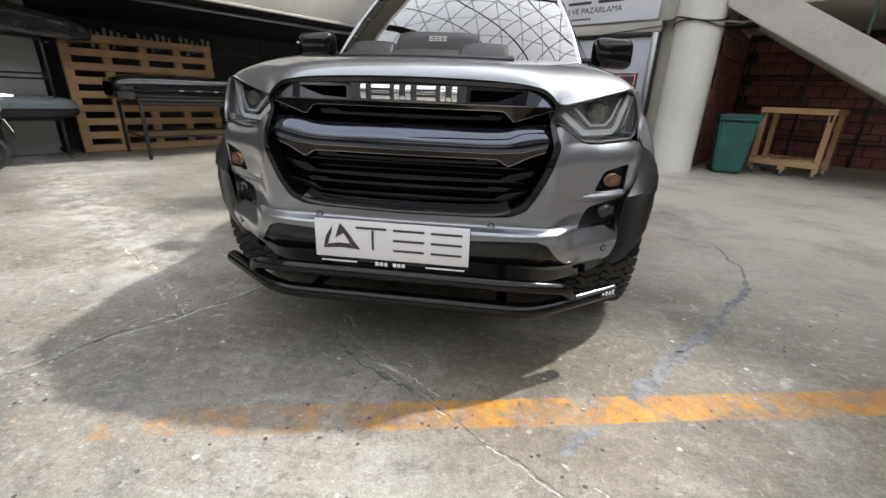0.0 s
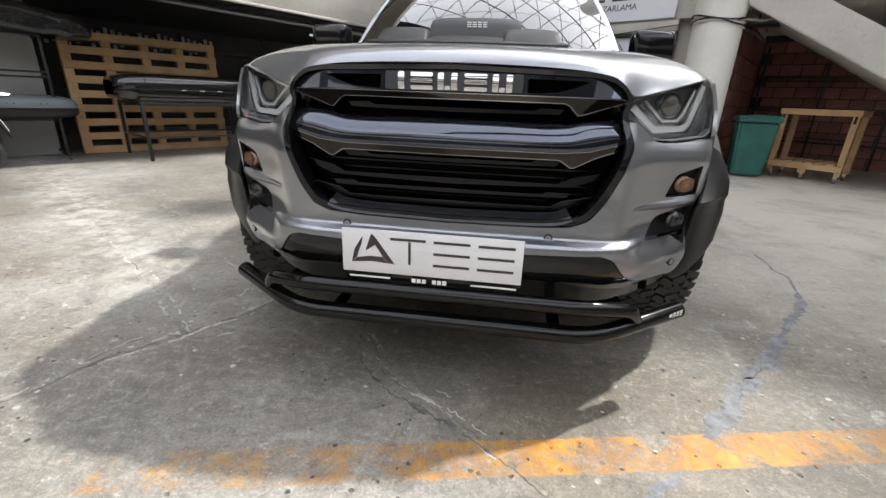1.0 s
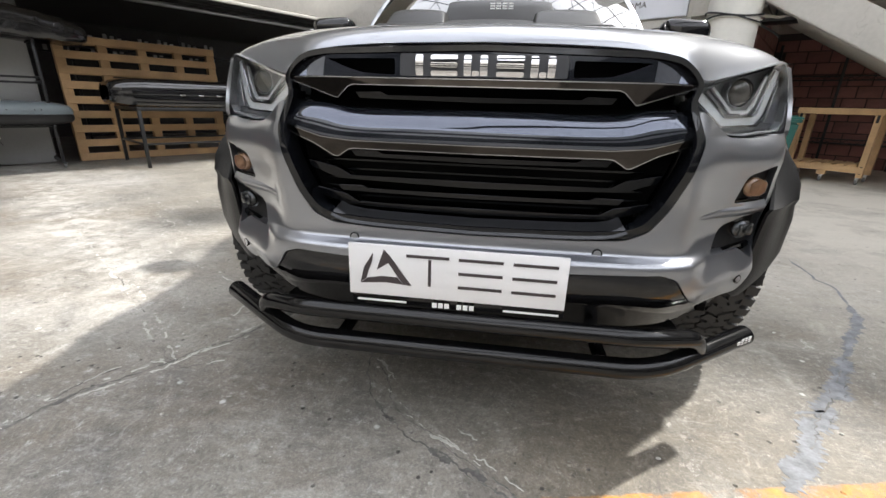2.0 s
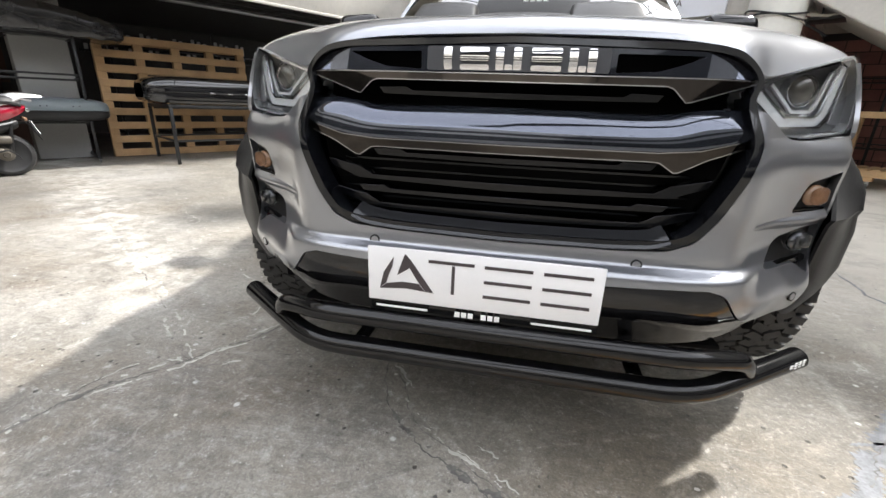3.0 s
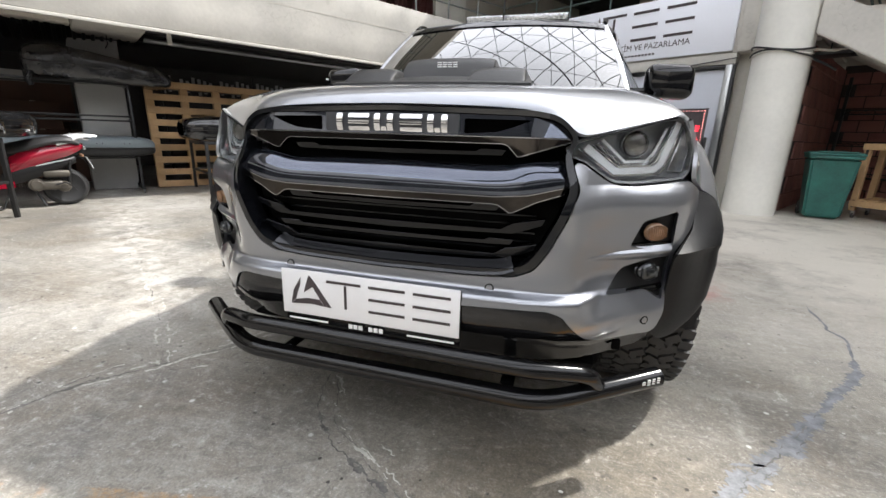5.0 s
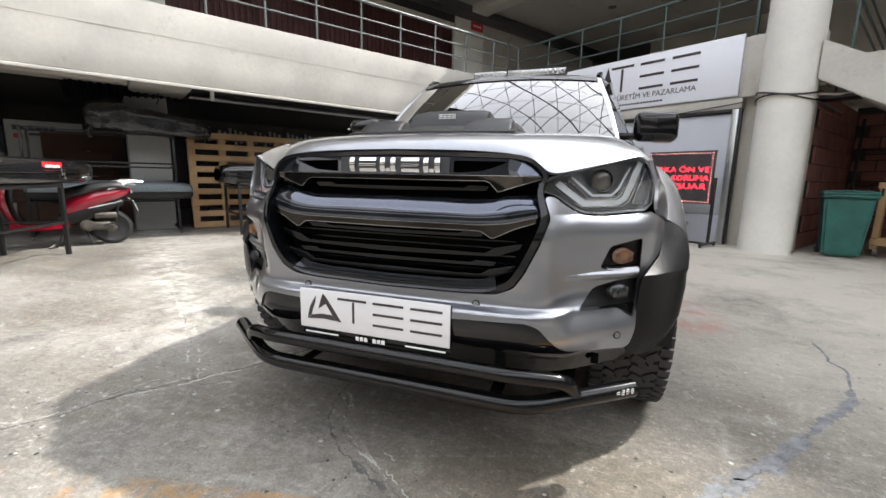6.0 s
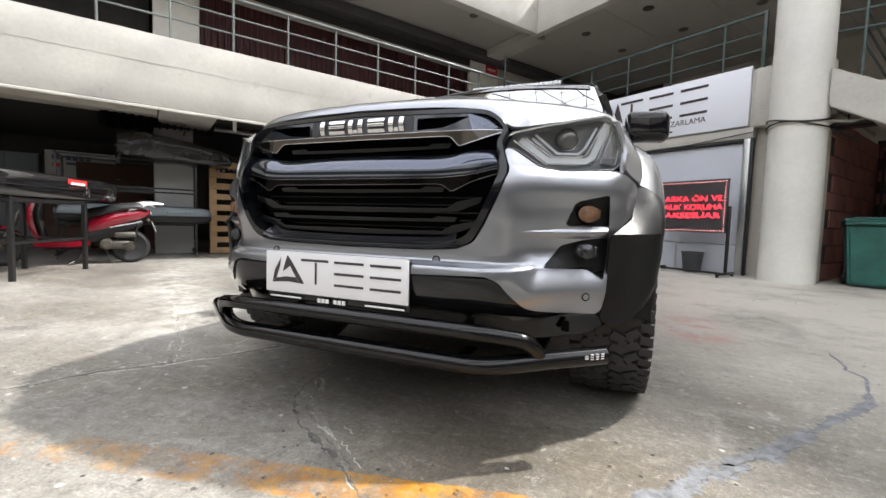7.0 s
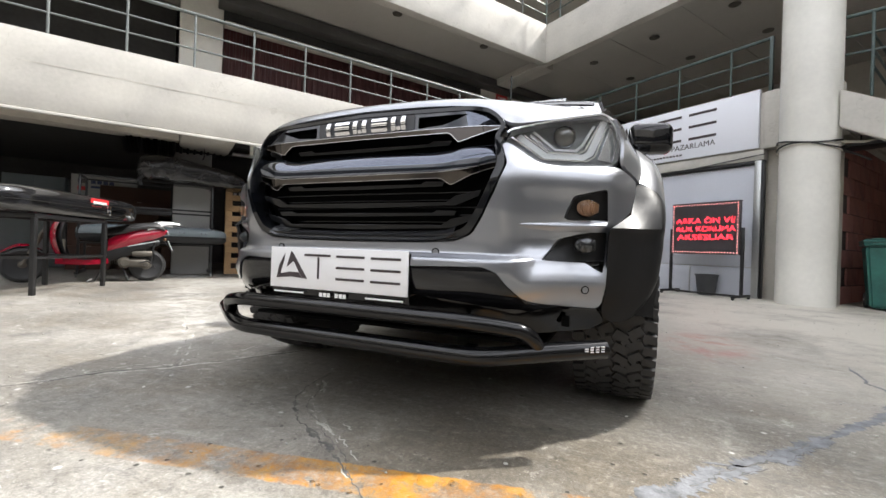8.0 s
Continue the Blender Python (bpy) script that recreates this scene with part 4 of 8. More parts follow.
for pts in (((-2.20, 2.99), (-2.06, 2.53), (-2.22, 2.59), (-2.26, 2.80)), ((-2.27, 2.86), (-2.30, 2.62), (-2.46, 2.53))):
    f = bm.faces.new([bm.verts.new((x, -0.062, z)) for x, z in pts])
    ext = bmesh.ops.extrude_face_region(bm, geom=[f])
    bmesh.ops.translate(bm, vec=(0, 0.0065, 0), verts=[g for g in ext["geom"] if isinstance(g, bmesh.types.BMVert)])
part("emblem", bm, INK, sign, "", False)
FACE = Matrix.Rotation(radians(90), 4, "X")
lettering("line_of_words", "ÜRETİM VE PAZARLAMA", 0.125, 0.002, Matrix.Translation((-1.99, -0.058, 2.385)) @ FACE, INK, sign, 1.34)
for k in range(14):
    part("print_bar", new_box((-1.93 + k * 0.056, -0.06, 2.285), (-1.89 + k * 0.056, -0.0555, 2.315)), INK, sign)

# exit sign on the pale panel
ex = thing("exit_sign", BLD @ Matrix.Translation((-6.49, 0.28, 4.78)), "small red wall sign with pale bars", "sign")
part("plate", new_box((0, 0, 0), (0.03, 0.42, 0.20), 0.004), RED_LABEL, ex)
for k in range(5):
    part("print_bar", new_box((0.031, 0.06 + k * 0.06, 0.08), (0.034, 0.10 + k * 0.06, 0.13)), PRINT_WHITE, ex)

# ---- the pickup truck: x across, y back from the number plate, z up ----
truck = thing("pickup_truck", Matrix.Translation((0.036, 0, 0)), "silver grey pickup truck with black grille, bull bar and fender flares", "pickup truck")
BASE_Z = (0.34, 0.38, 0.42, 0.47, 0.515, 0.545, 0.553, 0.563, 0.60, 0.70, 0.77, 0.83, 0.90, 0.95, 1.0, 1.03)
BASE_Y = (0.10, 0.070, 0.035, 0.008, 0.001, 0.004, 0.010, 0.036, 0.041, 0.027, 0.025, 0.040, 0.070, 0.085, 0.095, 0.10)
SIDE_X = (0, 0.25, 0.40, 0.49, 0.55, 0.62, 0.70, 0.76, 0.80, 0.84, 0.88)
SIDE_Y = (0, 0.005, 0.012, 0.028, 0.085, 0.145, 0.195, 0.235, 0.28, 0.36, 0.47)


base_at = smooth_table(BASE_Z, BASE_Y, 0.0032)
side_at = smooth_table(SIDE_X, SIDE_Y, 0.016)
CHIN_Z = (0.34, 0.40, 0.43, 0.47, 0.487, 0.50, 0.555, 0.563, 0.60, 0.65)
CHIN_Y = (0.10, 0.045, 0.024, 0.004, 0.0, 0.004, 0.034, 0.037, 0.041, 0.034)
CHIN_X = (0, 0.25, 0.40, 0.47, 0.53, 0.59, 0.65, 0.70, 0.74, 0.78, 0.84)
CHIN_SIDE = (0, 0.005, 0.014, 0.028, 0.055, 0.097, 0.150, 0.195, 0.225, 0.262, 0.36)
chin_at = smooth_table(CHIN_Z, CHIN_Y, 0.003)
chin_side = smooth_table(CHIN_X, CHIN_SIDE, 0.014)


def face(x, z):
    """Depth of the truck's front at x and z: the chin is fuller at its corners and creased lower there."""
    k = min(1.0, max(0.0, (0.60 - z) / 0.05))
    c = k * min(1.0, max(0.0, (x - 0.53) / 0.05))
    # a shelf under the lamps: the skin swells and then leans back to their lower edge
    up = min(1.0, max(0.0, (z - 0.72) / 0.085))
    over = min(1.0, max(0.0, (0.842 - z) / 0.030))
    swell = 0.013 * up * up * (3 - 2 * up) * over * (2 - over) * min(1.0, max(0.0, (x - 0.50) / 0.06)) * min(1.0, max(0.0, (0.83 - x) / 0.05))
    return base_at(z) * (1 - c) + chin_at(z) * c + side_at(x) * (1 - k) + chin_side(x) * k - swell


def set_back(d):
    return lambda x, z: face(x, z) + d


# bumper with its openings
FRAME_OUT = [(0, 1.022), (0.38, 1.013), (0.434, 1.003), (0.468, 0.976), (0.487, 0.947), (0.470, 0.915), (0.478, 0.888), (0.498, 0.83), (0.475, 0.76), (0.437, 0.675), (0.405, 0.625), (0.355, 0.603), (0.25, 0.597), (0, 0.594)]
BEZEL_UP = [(0.672, 0.747), (0.764, 0.772), (0.766, 0.668), (0.70, 0.668), (0.645, 0.678)]
BEZEL_LOW = [(0.592, 0.553), (0.632, 0.618), (0.70, 0.638), (0.764, 0.646), (0.757, 0.516), (0.708, 0.549)]
bumper_half = [(0, 0.591), (0.25, 0.594), (0.358, 0.600), (0.409, 0.622), (0.441, 0.673), (0.479, 0.758), (0.502, 0.83), (0.481, 0.886), (0.488, 0.893), (0.502, 0.890), (0.567, 0.847), (0.585, 0.839), (0.64, 0.835), (0.765, 0.846), (0.79, 0.848), (0.843, 0.815), (0.842, 0.77), (0.830, 0.712), (0.79, 0.668), (0.777, 0.652), (0.771, 0.60), (0.766, 0.48), (0.755, 0.425), (0.740, 0.412), (0.66, 0.420), (0.60, 0.428), (0.575, 0.432), (0.552, 0.442), (0.519, 0.476), (0.489, 0.516), (0.45, 0.530), (0.36, 0.528), (0.20, 0.523), (0, 0.521)]
bezels = [rounded(b, 0.012) for b in (BEZEL_UP, BEZEL_LOW)]
bezels += [[(-x, z) for x, z in b] for b in bezels]
part("front_bumper", shaped(rounded(mirrored(bumper_half), 0.014, 4), face, 0.05, 0.02, 0.004, holes=bezels, levels=[0.536 + 0.0025 * k for k in range(16)] + [0.476 + 0.004 * k for k in range(7)] + [0.801 + 0.004 * k for k in range(12)]), PAINT, truck, "silver metallic painted bumper")
lower_half = [(0, 0.518), (0.20, 0.520), (0.36, 0.525), (0.45, 0.527), (0.487, 0.513), (0.517, 0.473), (0.550, 0.439), (0.574, 0.429), (0.600, 0.425), (0.66, 0.417), (0.742, 0.409), (0.742, 0.403), (0.66, 0.409), (0.60, 0.412), (0.527, 0.394), (0.47, 0.409), (0.40, 0.423), (0.228, 0.438), (0, 0.441)]
part("lower_bumper", shaped(rounded(mirrored(lower_half), 0.012, 4), set_back(0.006), 0.05, 0.02), PIANO, truck, "gloss black lower bumper insert")
under_half = [(0, 0.438), (0.228, 0.435), (0.40, 0.420), (0.47, 0.406), (0.53, 0.391), (0.60, 0.408), (0.66, 0.405), (0.745, 0.400), (0.758, 0.36), (0.72, 0.335), (0.55, 0.325), (0, 0.325)]
part("valance", shaped(mirrored(under_half), lambda x, z: face(x, 0.42) + 0.035 + (0.45 - z) * 0.5, 0.04, 0.05), SATIN, truck, "satin black plastic valance")
for s in (1, -1):
    part("tow_cover", new_box((s * 0.655 - 0.012, 0.235, 0.352), (s * 0.655 + 0.012, 0.25, 0.385), 0.003), UNDER, truck)

for s in (1, -1):
    for name, b in (("turn_signal_bezel", BEZEL_UP), ("fog_lamp_bezel", BEZEL_LOW)):
        c = Vector((sum(p[0] for p in b) / len(b), sum(p[1] for p in b) / len(b)))
        grown = [tuple(c + (Vector(p) - c) * 1.10) for p in b]
        part(name, shaped(rounded(grown, 0.014), lambda x, z: face(x, z) + 0.030 + 0.04 * max(0, 0.70 - x) * 3, 0.02, 0.03, 0.002, s), GRAIN, truck, "grained black plastic lamp bezel")
    part("bezel_fin", shaped(rounded([(0.592, 0.548), (0.765, 0.556), (0.765, 0.546), (0.70, 0.536)], 0.004), set_back(0.012), 0.02, 0.05, 0.002, s), SATIN, truck)
    part("bezel_fin", shaped(rounded([(0.648, 0.680), (0.764, 0.682), (0.764, 0.670), (0.65, 0.668)], 0.004), set_back(0.012), 0.02, 0.05, 0.002, s), SATIN, truck)
    for name, x, z, y, rx, rz, mt in (("turn_signal", 0.708, 0.714, 0.240, 0.034, 0.026, AMBER), ("fog_lamp", 0.706, 0.602, 0.240, 0.034, 0.025, FOG_LENS)):
        hold = new(name)
        hold.parent = truck
        hold.location = (s * x, y, z)
        hold.rotation_euler = (0, 0, s * radians(32))
        bm = bmesh.new()
        bmesh.ops.create_uvsphere(bm, u_segments=20, v_segments=10, radius=1)
        bmesh.ops.scale(bm, vec=(rx, 0.015, rz), verts=bm.verts)
        if mt is AMBER:
            for k in range(-4, 5):
                h = rz * 0.8 * math.sqrt(1 - (k / 5.2) ** 2)
                box(bm, (k * 0.0068 - 0.0009, -0.0165, -h), (k * 0.0068 + 0.0009, -0.010, h), 0.0006, 1)
        else:
            bulb = lathe([(0.019, 0.004), (0.016, 0.010), (0.013, 0.0135), (0.012, 0.0205), (0.006, 0.0235)], 20, Matrix.Rotation(radians(90), 4, "X"))
            tmp_me = bpy.data.meshes.new("bulb")
            bulb.to_mesh(tmp_me)
            bulb.free()
            bm.from_mesh(tmp_me)
            bpy.data.meshes.remove(tmp_me)
            for k in (-1, 1):
                box(bm, (k * 0.022 - 0.004, -0.0155, -0.016), (k * 0.022 + 0.004, -0.006, 0.016), 0.002, 1)
        part("reflector", bm, mt, hold, "ribbed amber reflector" if mt is AMBER else "bright stepped reflector")
        bm = bmesh.new()
        bmesh.ops.create_uvsphere(bm, u_segments=24, v_segments=12, radius=1)
        bmesh.ops.scale(bm, vec=(rx * 1.18, 0.028, rz * 1.2), verts=bm.verts)
        part("cover", bm, LENS, hold, "clear lens cover")

# painted blade between the lamp bezels
BLADE_X = (0.535, 0.60, 0.66, 0.72, 0.764)
for s in (1, -1):
    rws = []
    for k, x in enumerate(BLADE_X):
        out = (0.0, 0.006, 0.010, 0.011, 0.010)[k]
        zc = (0.655, 0.656, 0.657, 0.659, 0.661)[k]
        hh = (0.004, 0.009, 0.012, 0.012, 0.012)[k]
        y = face(x, zc)
        rws.append([(x, y + 0.004, zc + hh + 0.006), (x, y - out * 0.8, zc + hh * 0.4), (x, y - out, zc), (x, y - out * 0.75, zc - hh * 0.5), (x, y + 0.004, zc - hh - 0.006)])
    bm = loft(rws, 3, 2, False)
    if s < 0:
        bmesh.ops.scale(bm, vec=(-1, 1, 1), verts=bm.verts)
    part("bumper_blade", bm, PAINT, truck, "silver painted blade between the lamps", True, 50)

# parking sensors
for x, z in ((0.30, 0.567), (-0.30, 0.567), (0.712, 0.470), (-0.712, 0.470)):
    sens = new("parking_sensor")
    sens.parent = truck
    sens.location = (x, face(abs(x), z) - (0.001 if abs(x) < 0.5 else 0.0035), z)
    sens.rotation_euler = (0, 0, math.copysign(radians(0 if abs(x) < 0.5 else 34), x))
    turn = Matrix.Rotation(radians(90), 4, "X")
    part("ring", lathe([(0.0098, -0.004), (0.0120, -0.004), (0.0124, 0.0012), (0.0098, 0.0012)], 20, turn), SILL, sens)
    part("disc", lathe([(0.0094, -0.004), (0.0090, 0.0016), (0.002, 0.002)], 20, turn), PAINT, sens)

# grille
inner = [(0, 1.010), (0.378, 1.000), (0.428, 0.991), (0.456, 0.972), (0.474, 0.948), (0.457, 0.914), (0.461, 0.886), (0.478, 0.83), (0.456, 0.763), (0.419, 0.684), (0.389, 0.640), (0.345, 0.623), (0.25, 0.617), (0, 0.613)]


def frame_depth(x, z):
    """The frame's face falls inwards towards the opening."""
    return face(x, z) - 0.006 + 0.05 * max(0.0, 0.64 - z) * 8 * max(0.0, min(1.0, (z - 0.594) / 0.03)) * 0.6


grille = new("grille")
grille.parent = truck
part("frame", shaped(rounded(mirrored(FRAME_OUT), 0.022, 5), frame_depth, 0.07, 0.02, 0.007, holes=[rounded(mirrored(inner), 0.022, 5)]), FRAME_BLACK, grille, "gloss dark gunmetal grille surround")
SILL_X = (0, 0.15, 0.25, 0.325, 0.360)
SILL_LOW = (0.599, 0.601, 0.603, 0.609, 0.622)
sill_rows = [[(x, face(x, 0.61) - 0.010, z), (x - 0.012 * k / 6, face(x, 0.61) + 0.012, z + 0.016), (x - 0.022 * k / 6, face(x, 0.61) + 0.036, z + 0.028)] for k, (x, z) in enumerate(zip(SILL_X, SILL_LOW))]
part("lower_sill", loft(sill_rows, 4, 3, True, 0.004), SILL, grille, "gloss gunmetal lower grille sill")
part("backing", shaped(mirrored([(x * 0.99, 0.81 + (z - 0.81) * 1.03) for x, z in inner]), set_back(0.085), 0.01, 0.08, 0), UNDER, grille, "black grille backing")
scoop = rounded([(0.203, 0.992), (0.372, 0.990), (0.325, 0.972), (0.285, 0.960), (0.203, 0.955)], 0.006)
top_half = [(0, 1.007), (0.378, 0.998), (0.425, 0.988), (0.454, 0.970), (0.471, 0.950), (0.40, 0.951), (0, 0.951)]


def bar_depth(x, z):
    return face(x, 0.965) + 0.0015 + 0.08 * (z - 0.975) + (0.006 + 0.35 * (z - 0.955)) * max(0.0, (x - 0.36) / 0.1)


part("upper_bar", shaped(rounded(mirrored(top_half), 0.01, 3), bar_depth, 0.05, 0.02, 0.003, holes=[scoop, [(-x, z) for x, z in scoop]]), GUNMETAL, grille, "gloss gunmetal upper grille bar")
part("badge_panel", shaped(rounded([(0.19, 1.002), (-0.19, 1.002), (-0.19, 0.954), (0.19, 0.954)], 0.006), lambda x, z: bar_depth(x, z) - 0.003, 0.01, 0.05, 0.001), BADGE_GREY, grille, "satin grey badge panel")
for s in (1, -1):
    part("scoop_floor", shaped([(0.20, 0.998), (0.38, 0.996), (0.30, 0.955), (0.20, 0.950)], lambda x, z: bar_depth(x, z) + 0.045, 0.01, 0.05, 0, s), UNDER, grille)
strip1 = [(0, 0.949), (0.40, 0.949), (0.471, 0.948), (0.471, 0.942), (0.41, 0.922), (0.352, 0.903), (0.343, 0.902), (0.318, 0.928), (0.305, 0.933), (0, 0.933)]
part("upper_trim", shaped(rounded(mirrored(strip1), 0.004, 2), lambda x, z: bar_depth(x, 0.949) - 0.003 - (0.949 - z) * 0.15, 0.02, 0.03, 0.002), BRONZE, grille, "smoked chrome trim strip")
MID_X = (0, 0.14, 0.26, 0.315, 0.365, 0.41, 0.460, 0.475)
MID_TOP = (0.882, 0.881, 0.879, 0.882, 0.892, 0.896, 0.896, 0.878)
MID_CREASE = (0.838, 0.838, 0.838, 0.840, 0.848, 0.856, 0.862, 0.856)
MID_LOW = (0.807, 0.807, 0.808, 0.809, 0.814, 0.822, 0.834, 0.838)


def mid_front(x):
    """Depth of the middle bar's crease."""
    return face(x, 0.83) + 0.002 + 0.012 * max(0.0, (x - 0.36) / 0.09)


def mid_bar():
    """A swelling bar: its upper face looks to the roof and rolls over to face ahead."""
    bm = bmesh.new()
    n = 24
    for s in (1, -1):
        rings = []
        for k in range(n + 1):
            x = 0.475 * k / n
            t, c, lo = (curve_through(MID_X, v, x) for v in (MID_TOP, MID_CREASE, MID_LOW))
            y = mid_front(x)
            rings.append([bm.verts.new((s * x, yy, zz)) for yy, zz in ((y + 0.085, t - 0.010), (y + 0.048, t), (y + 0.032, t - 0.007), (y + 0.019, t - 0.016), (y + 0.009, t - 0.027), (y + 0.003, c), (y, c - 0.010), (y + 0.001, lo), (y + 0.05, lo))])
        for p, q in zip(rings, rings[1:]):
            for j in range(8):
                bm.faces.new((p[j], q[j], q[j + 1], p[j + 1]))
        bm.faces.new(rings[-1])
    bmesh.ops.remove_doubles(bm, verts=bm.verts, dist=1e-5)
    return bm


part("middle_bar", mid_bar(), GUNMETAL, grille, "gloss gunmetal middle grille bar", True, 50)


def mid_depth(x, z):
    return mid_front(x) + 0.006


strip2 = [(0, 0.805), (0.30, 0.806), (0.38, 0.813), (0.470, 0.836), (0.466, 0.818), (0.40, 0.796), (0.345, 0.768), (0.336, 0.767), (0.308, 0.786), (0.295, 0.788), (0, 0.787)]
part("middle_trim", shaped(rounded(mirrored(strip2), 0.004, 2), lambda x, z: mid_depth(x, 0.81) - 0.006 + (0.81 - z) * 0.02, 0.02, 0.03, 0.002), BRONZE, grille, "smoked chrome trim strip")
for z, long in ((0.906, 0), (0.770, 0), (0.712, 1), (0.682, 0), (0.643, 1)):
    w = (0.375 if z < 0.70 else 0.392) if long else (0.37 if z < 0.75 else 0.33)
    if long:
        half = [(0, z + 0.007), (w - 0.078, z + 0.007), (w - 0.045, z + 0.026), (w + 0.034, z + 0.042), (w + 0.026, z + 0.024), (w - 0.045, z - 0.002), (0, z - 0.010)]
    else:
        half = [(0, z + 0.005), (w - 0.10, z + 0.005), (w - 0.085, z + 0.013), (w - 0.02, z + 0.011), (w - 0.03, z - 0.003), (0, z - 0.007)]
    part("slat", shaped(mirrored(half), lambda x, zz, z=z: face(x, z) + 0.042 - (zz - z) * 0.20, 0.03, 0.06, 0.002), SLAT, grille)
for k in range(6):
    z = 0.64 + k * 0.023
    part("mesh_rib", shaped(mirrored([(0, z), (0.40, z), (0.40, z - 0.005), (0, z - 0.005)]), set_back(0.078), 0.01, 0.1, 0), SLAT, grille)

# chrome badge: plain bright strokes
badge = new("badge")
badge.parent = truck


def chrome_stroke(x0, z0, x1, z1):
    bm = shaped(rounded([(x0, z0), (x1, z0), (x1, z1), (x0, z1)], 0.004, 3), lambda x, z: bar_depth(0.1, 0.975) - 0.012 + 13.0 * (z - 0.9775) ** 2, 0.012, 0.006, 0.004)
    part("stroke", bm, CHROME, badge)


ZB, ZT = 0.955, 1.0
chrome_stroke(-0.152, ZB, -0.134, ZT)
for x0 in (-0.117, 0.032):
    for z in (ZB, 0.9725, 0.989):
        chrome_stroke(x0, z, x0 + 0.062, z + 0.011)
for x0 in (-0.041, 0.108):
    chrome_stroke(x0, ZB, x0 + 0.017, ZT)
    chrome_stroke(x0 + 0.037, ZB, x0 + 0.054, ZT)
    chrome_stroke(x0 + 0.019, ZB, x0 + 0.035, ZB + 0.012)

# headlamps
LENS_OUT = [(0.455, 0.928), (0.490, 0.950), (0.60, 0.982), (0.735, 1.019), (0.752, 1.016), (0.775, 0.985), (0.792, 0.93), (0.788, 0.872), (0.770, 0.852), (0.64, 0.840), (0.585, 0.844), (0.567, 0.852), (0.505, 0.894), (0.462, 0.908)]


def lamp_depth(x, z):
    """The lamp's outer face, one smooth sweep."""
    d = x - 0.455
    return 0.125 + 0.35 * d + 0.80 * d * d + 0.15 * (z - 0.93)


def lamp_back(d):
    return lambda x, z: lamp_depth(x, z) + d


def strip(pts, w):
    """An outline of width w along an open line."""
    out, back = [], []
    for i, p in enumerate(pts):
        a, b = Vector(pts[max(i - 1, 0)]), Vector(pts[min(i + 1, len(pts) - 1)])
        d = (b - a).normalized()
        nrm = Vector((-d.y, d.x)) * w / 2
        out.append(tuple(Vector(p) + nrm))
        back.append(tuple(Vector(p) - nrm))
    return out + back[::-1]


# bevel highlights of the grille trims, added as thin bright strips
def trim_edge(pts, w, yf):
    part("trim_edge", shaped(mirrored(strip(pts, w)), yf, 0.004, 0.03, 0), EDGE_GLINT, grille, "thin bright strip standing in for the trim's bevel highlight")


for line in ([(0, 0.949), (0.40, 0.949), (0.471, 0.947)], [(0, 0.933), (0.305, 0.933), (0.318, 0.928), (0.343, 0.903), (0.352, 0.904), (0.41, 0.923), (0.471, 0.942)]):
    trim_edge(line, 0.0022, lambda x, z: bar_depth(x, 0.949) - 0.0045 - (0.949 - z) * 0.15)
for line in ([(0, 0.805), (0.30, 0.806), (0.38, 0.813), (0.470, 0.835)], [(0, 0.787), (0.295, 0.788), (0.308, 0.786), (0.336, 0.768), (0.345, 0.769), (0.40, 0.797), (0.466, 0.819)]):
    trim_edge(line, 0.0022, lambda x, z: mid_depth(x, 0.81) - 0.0075 + (0.81 - z) * 0.02)

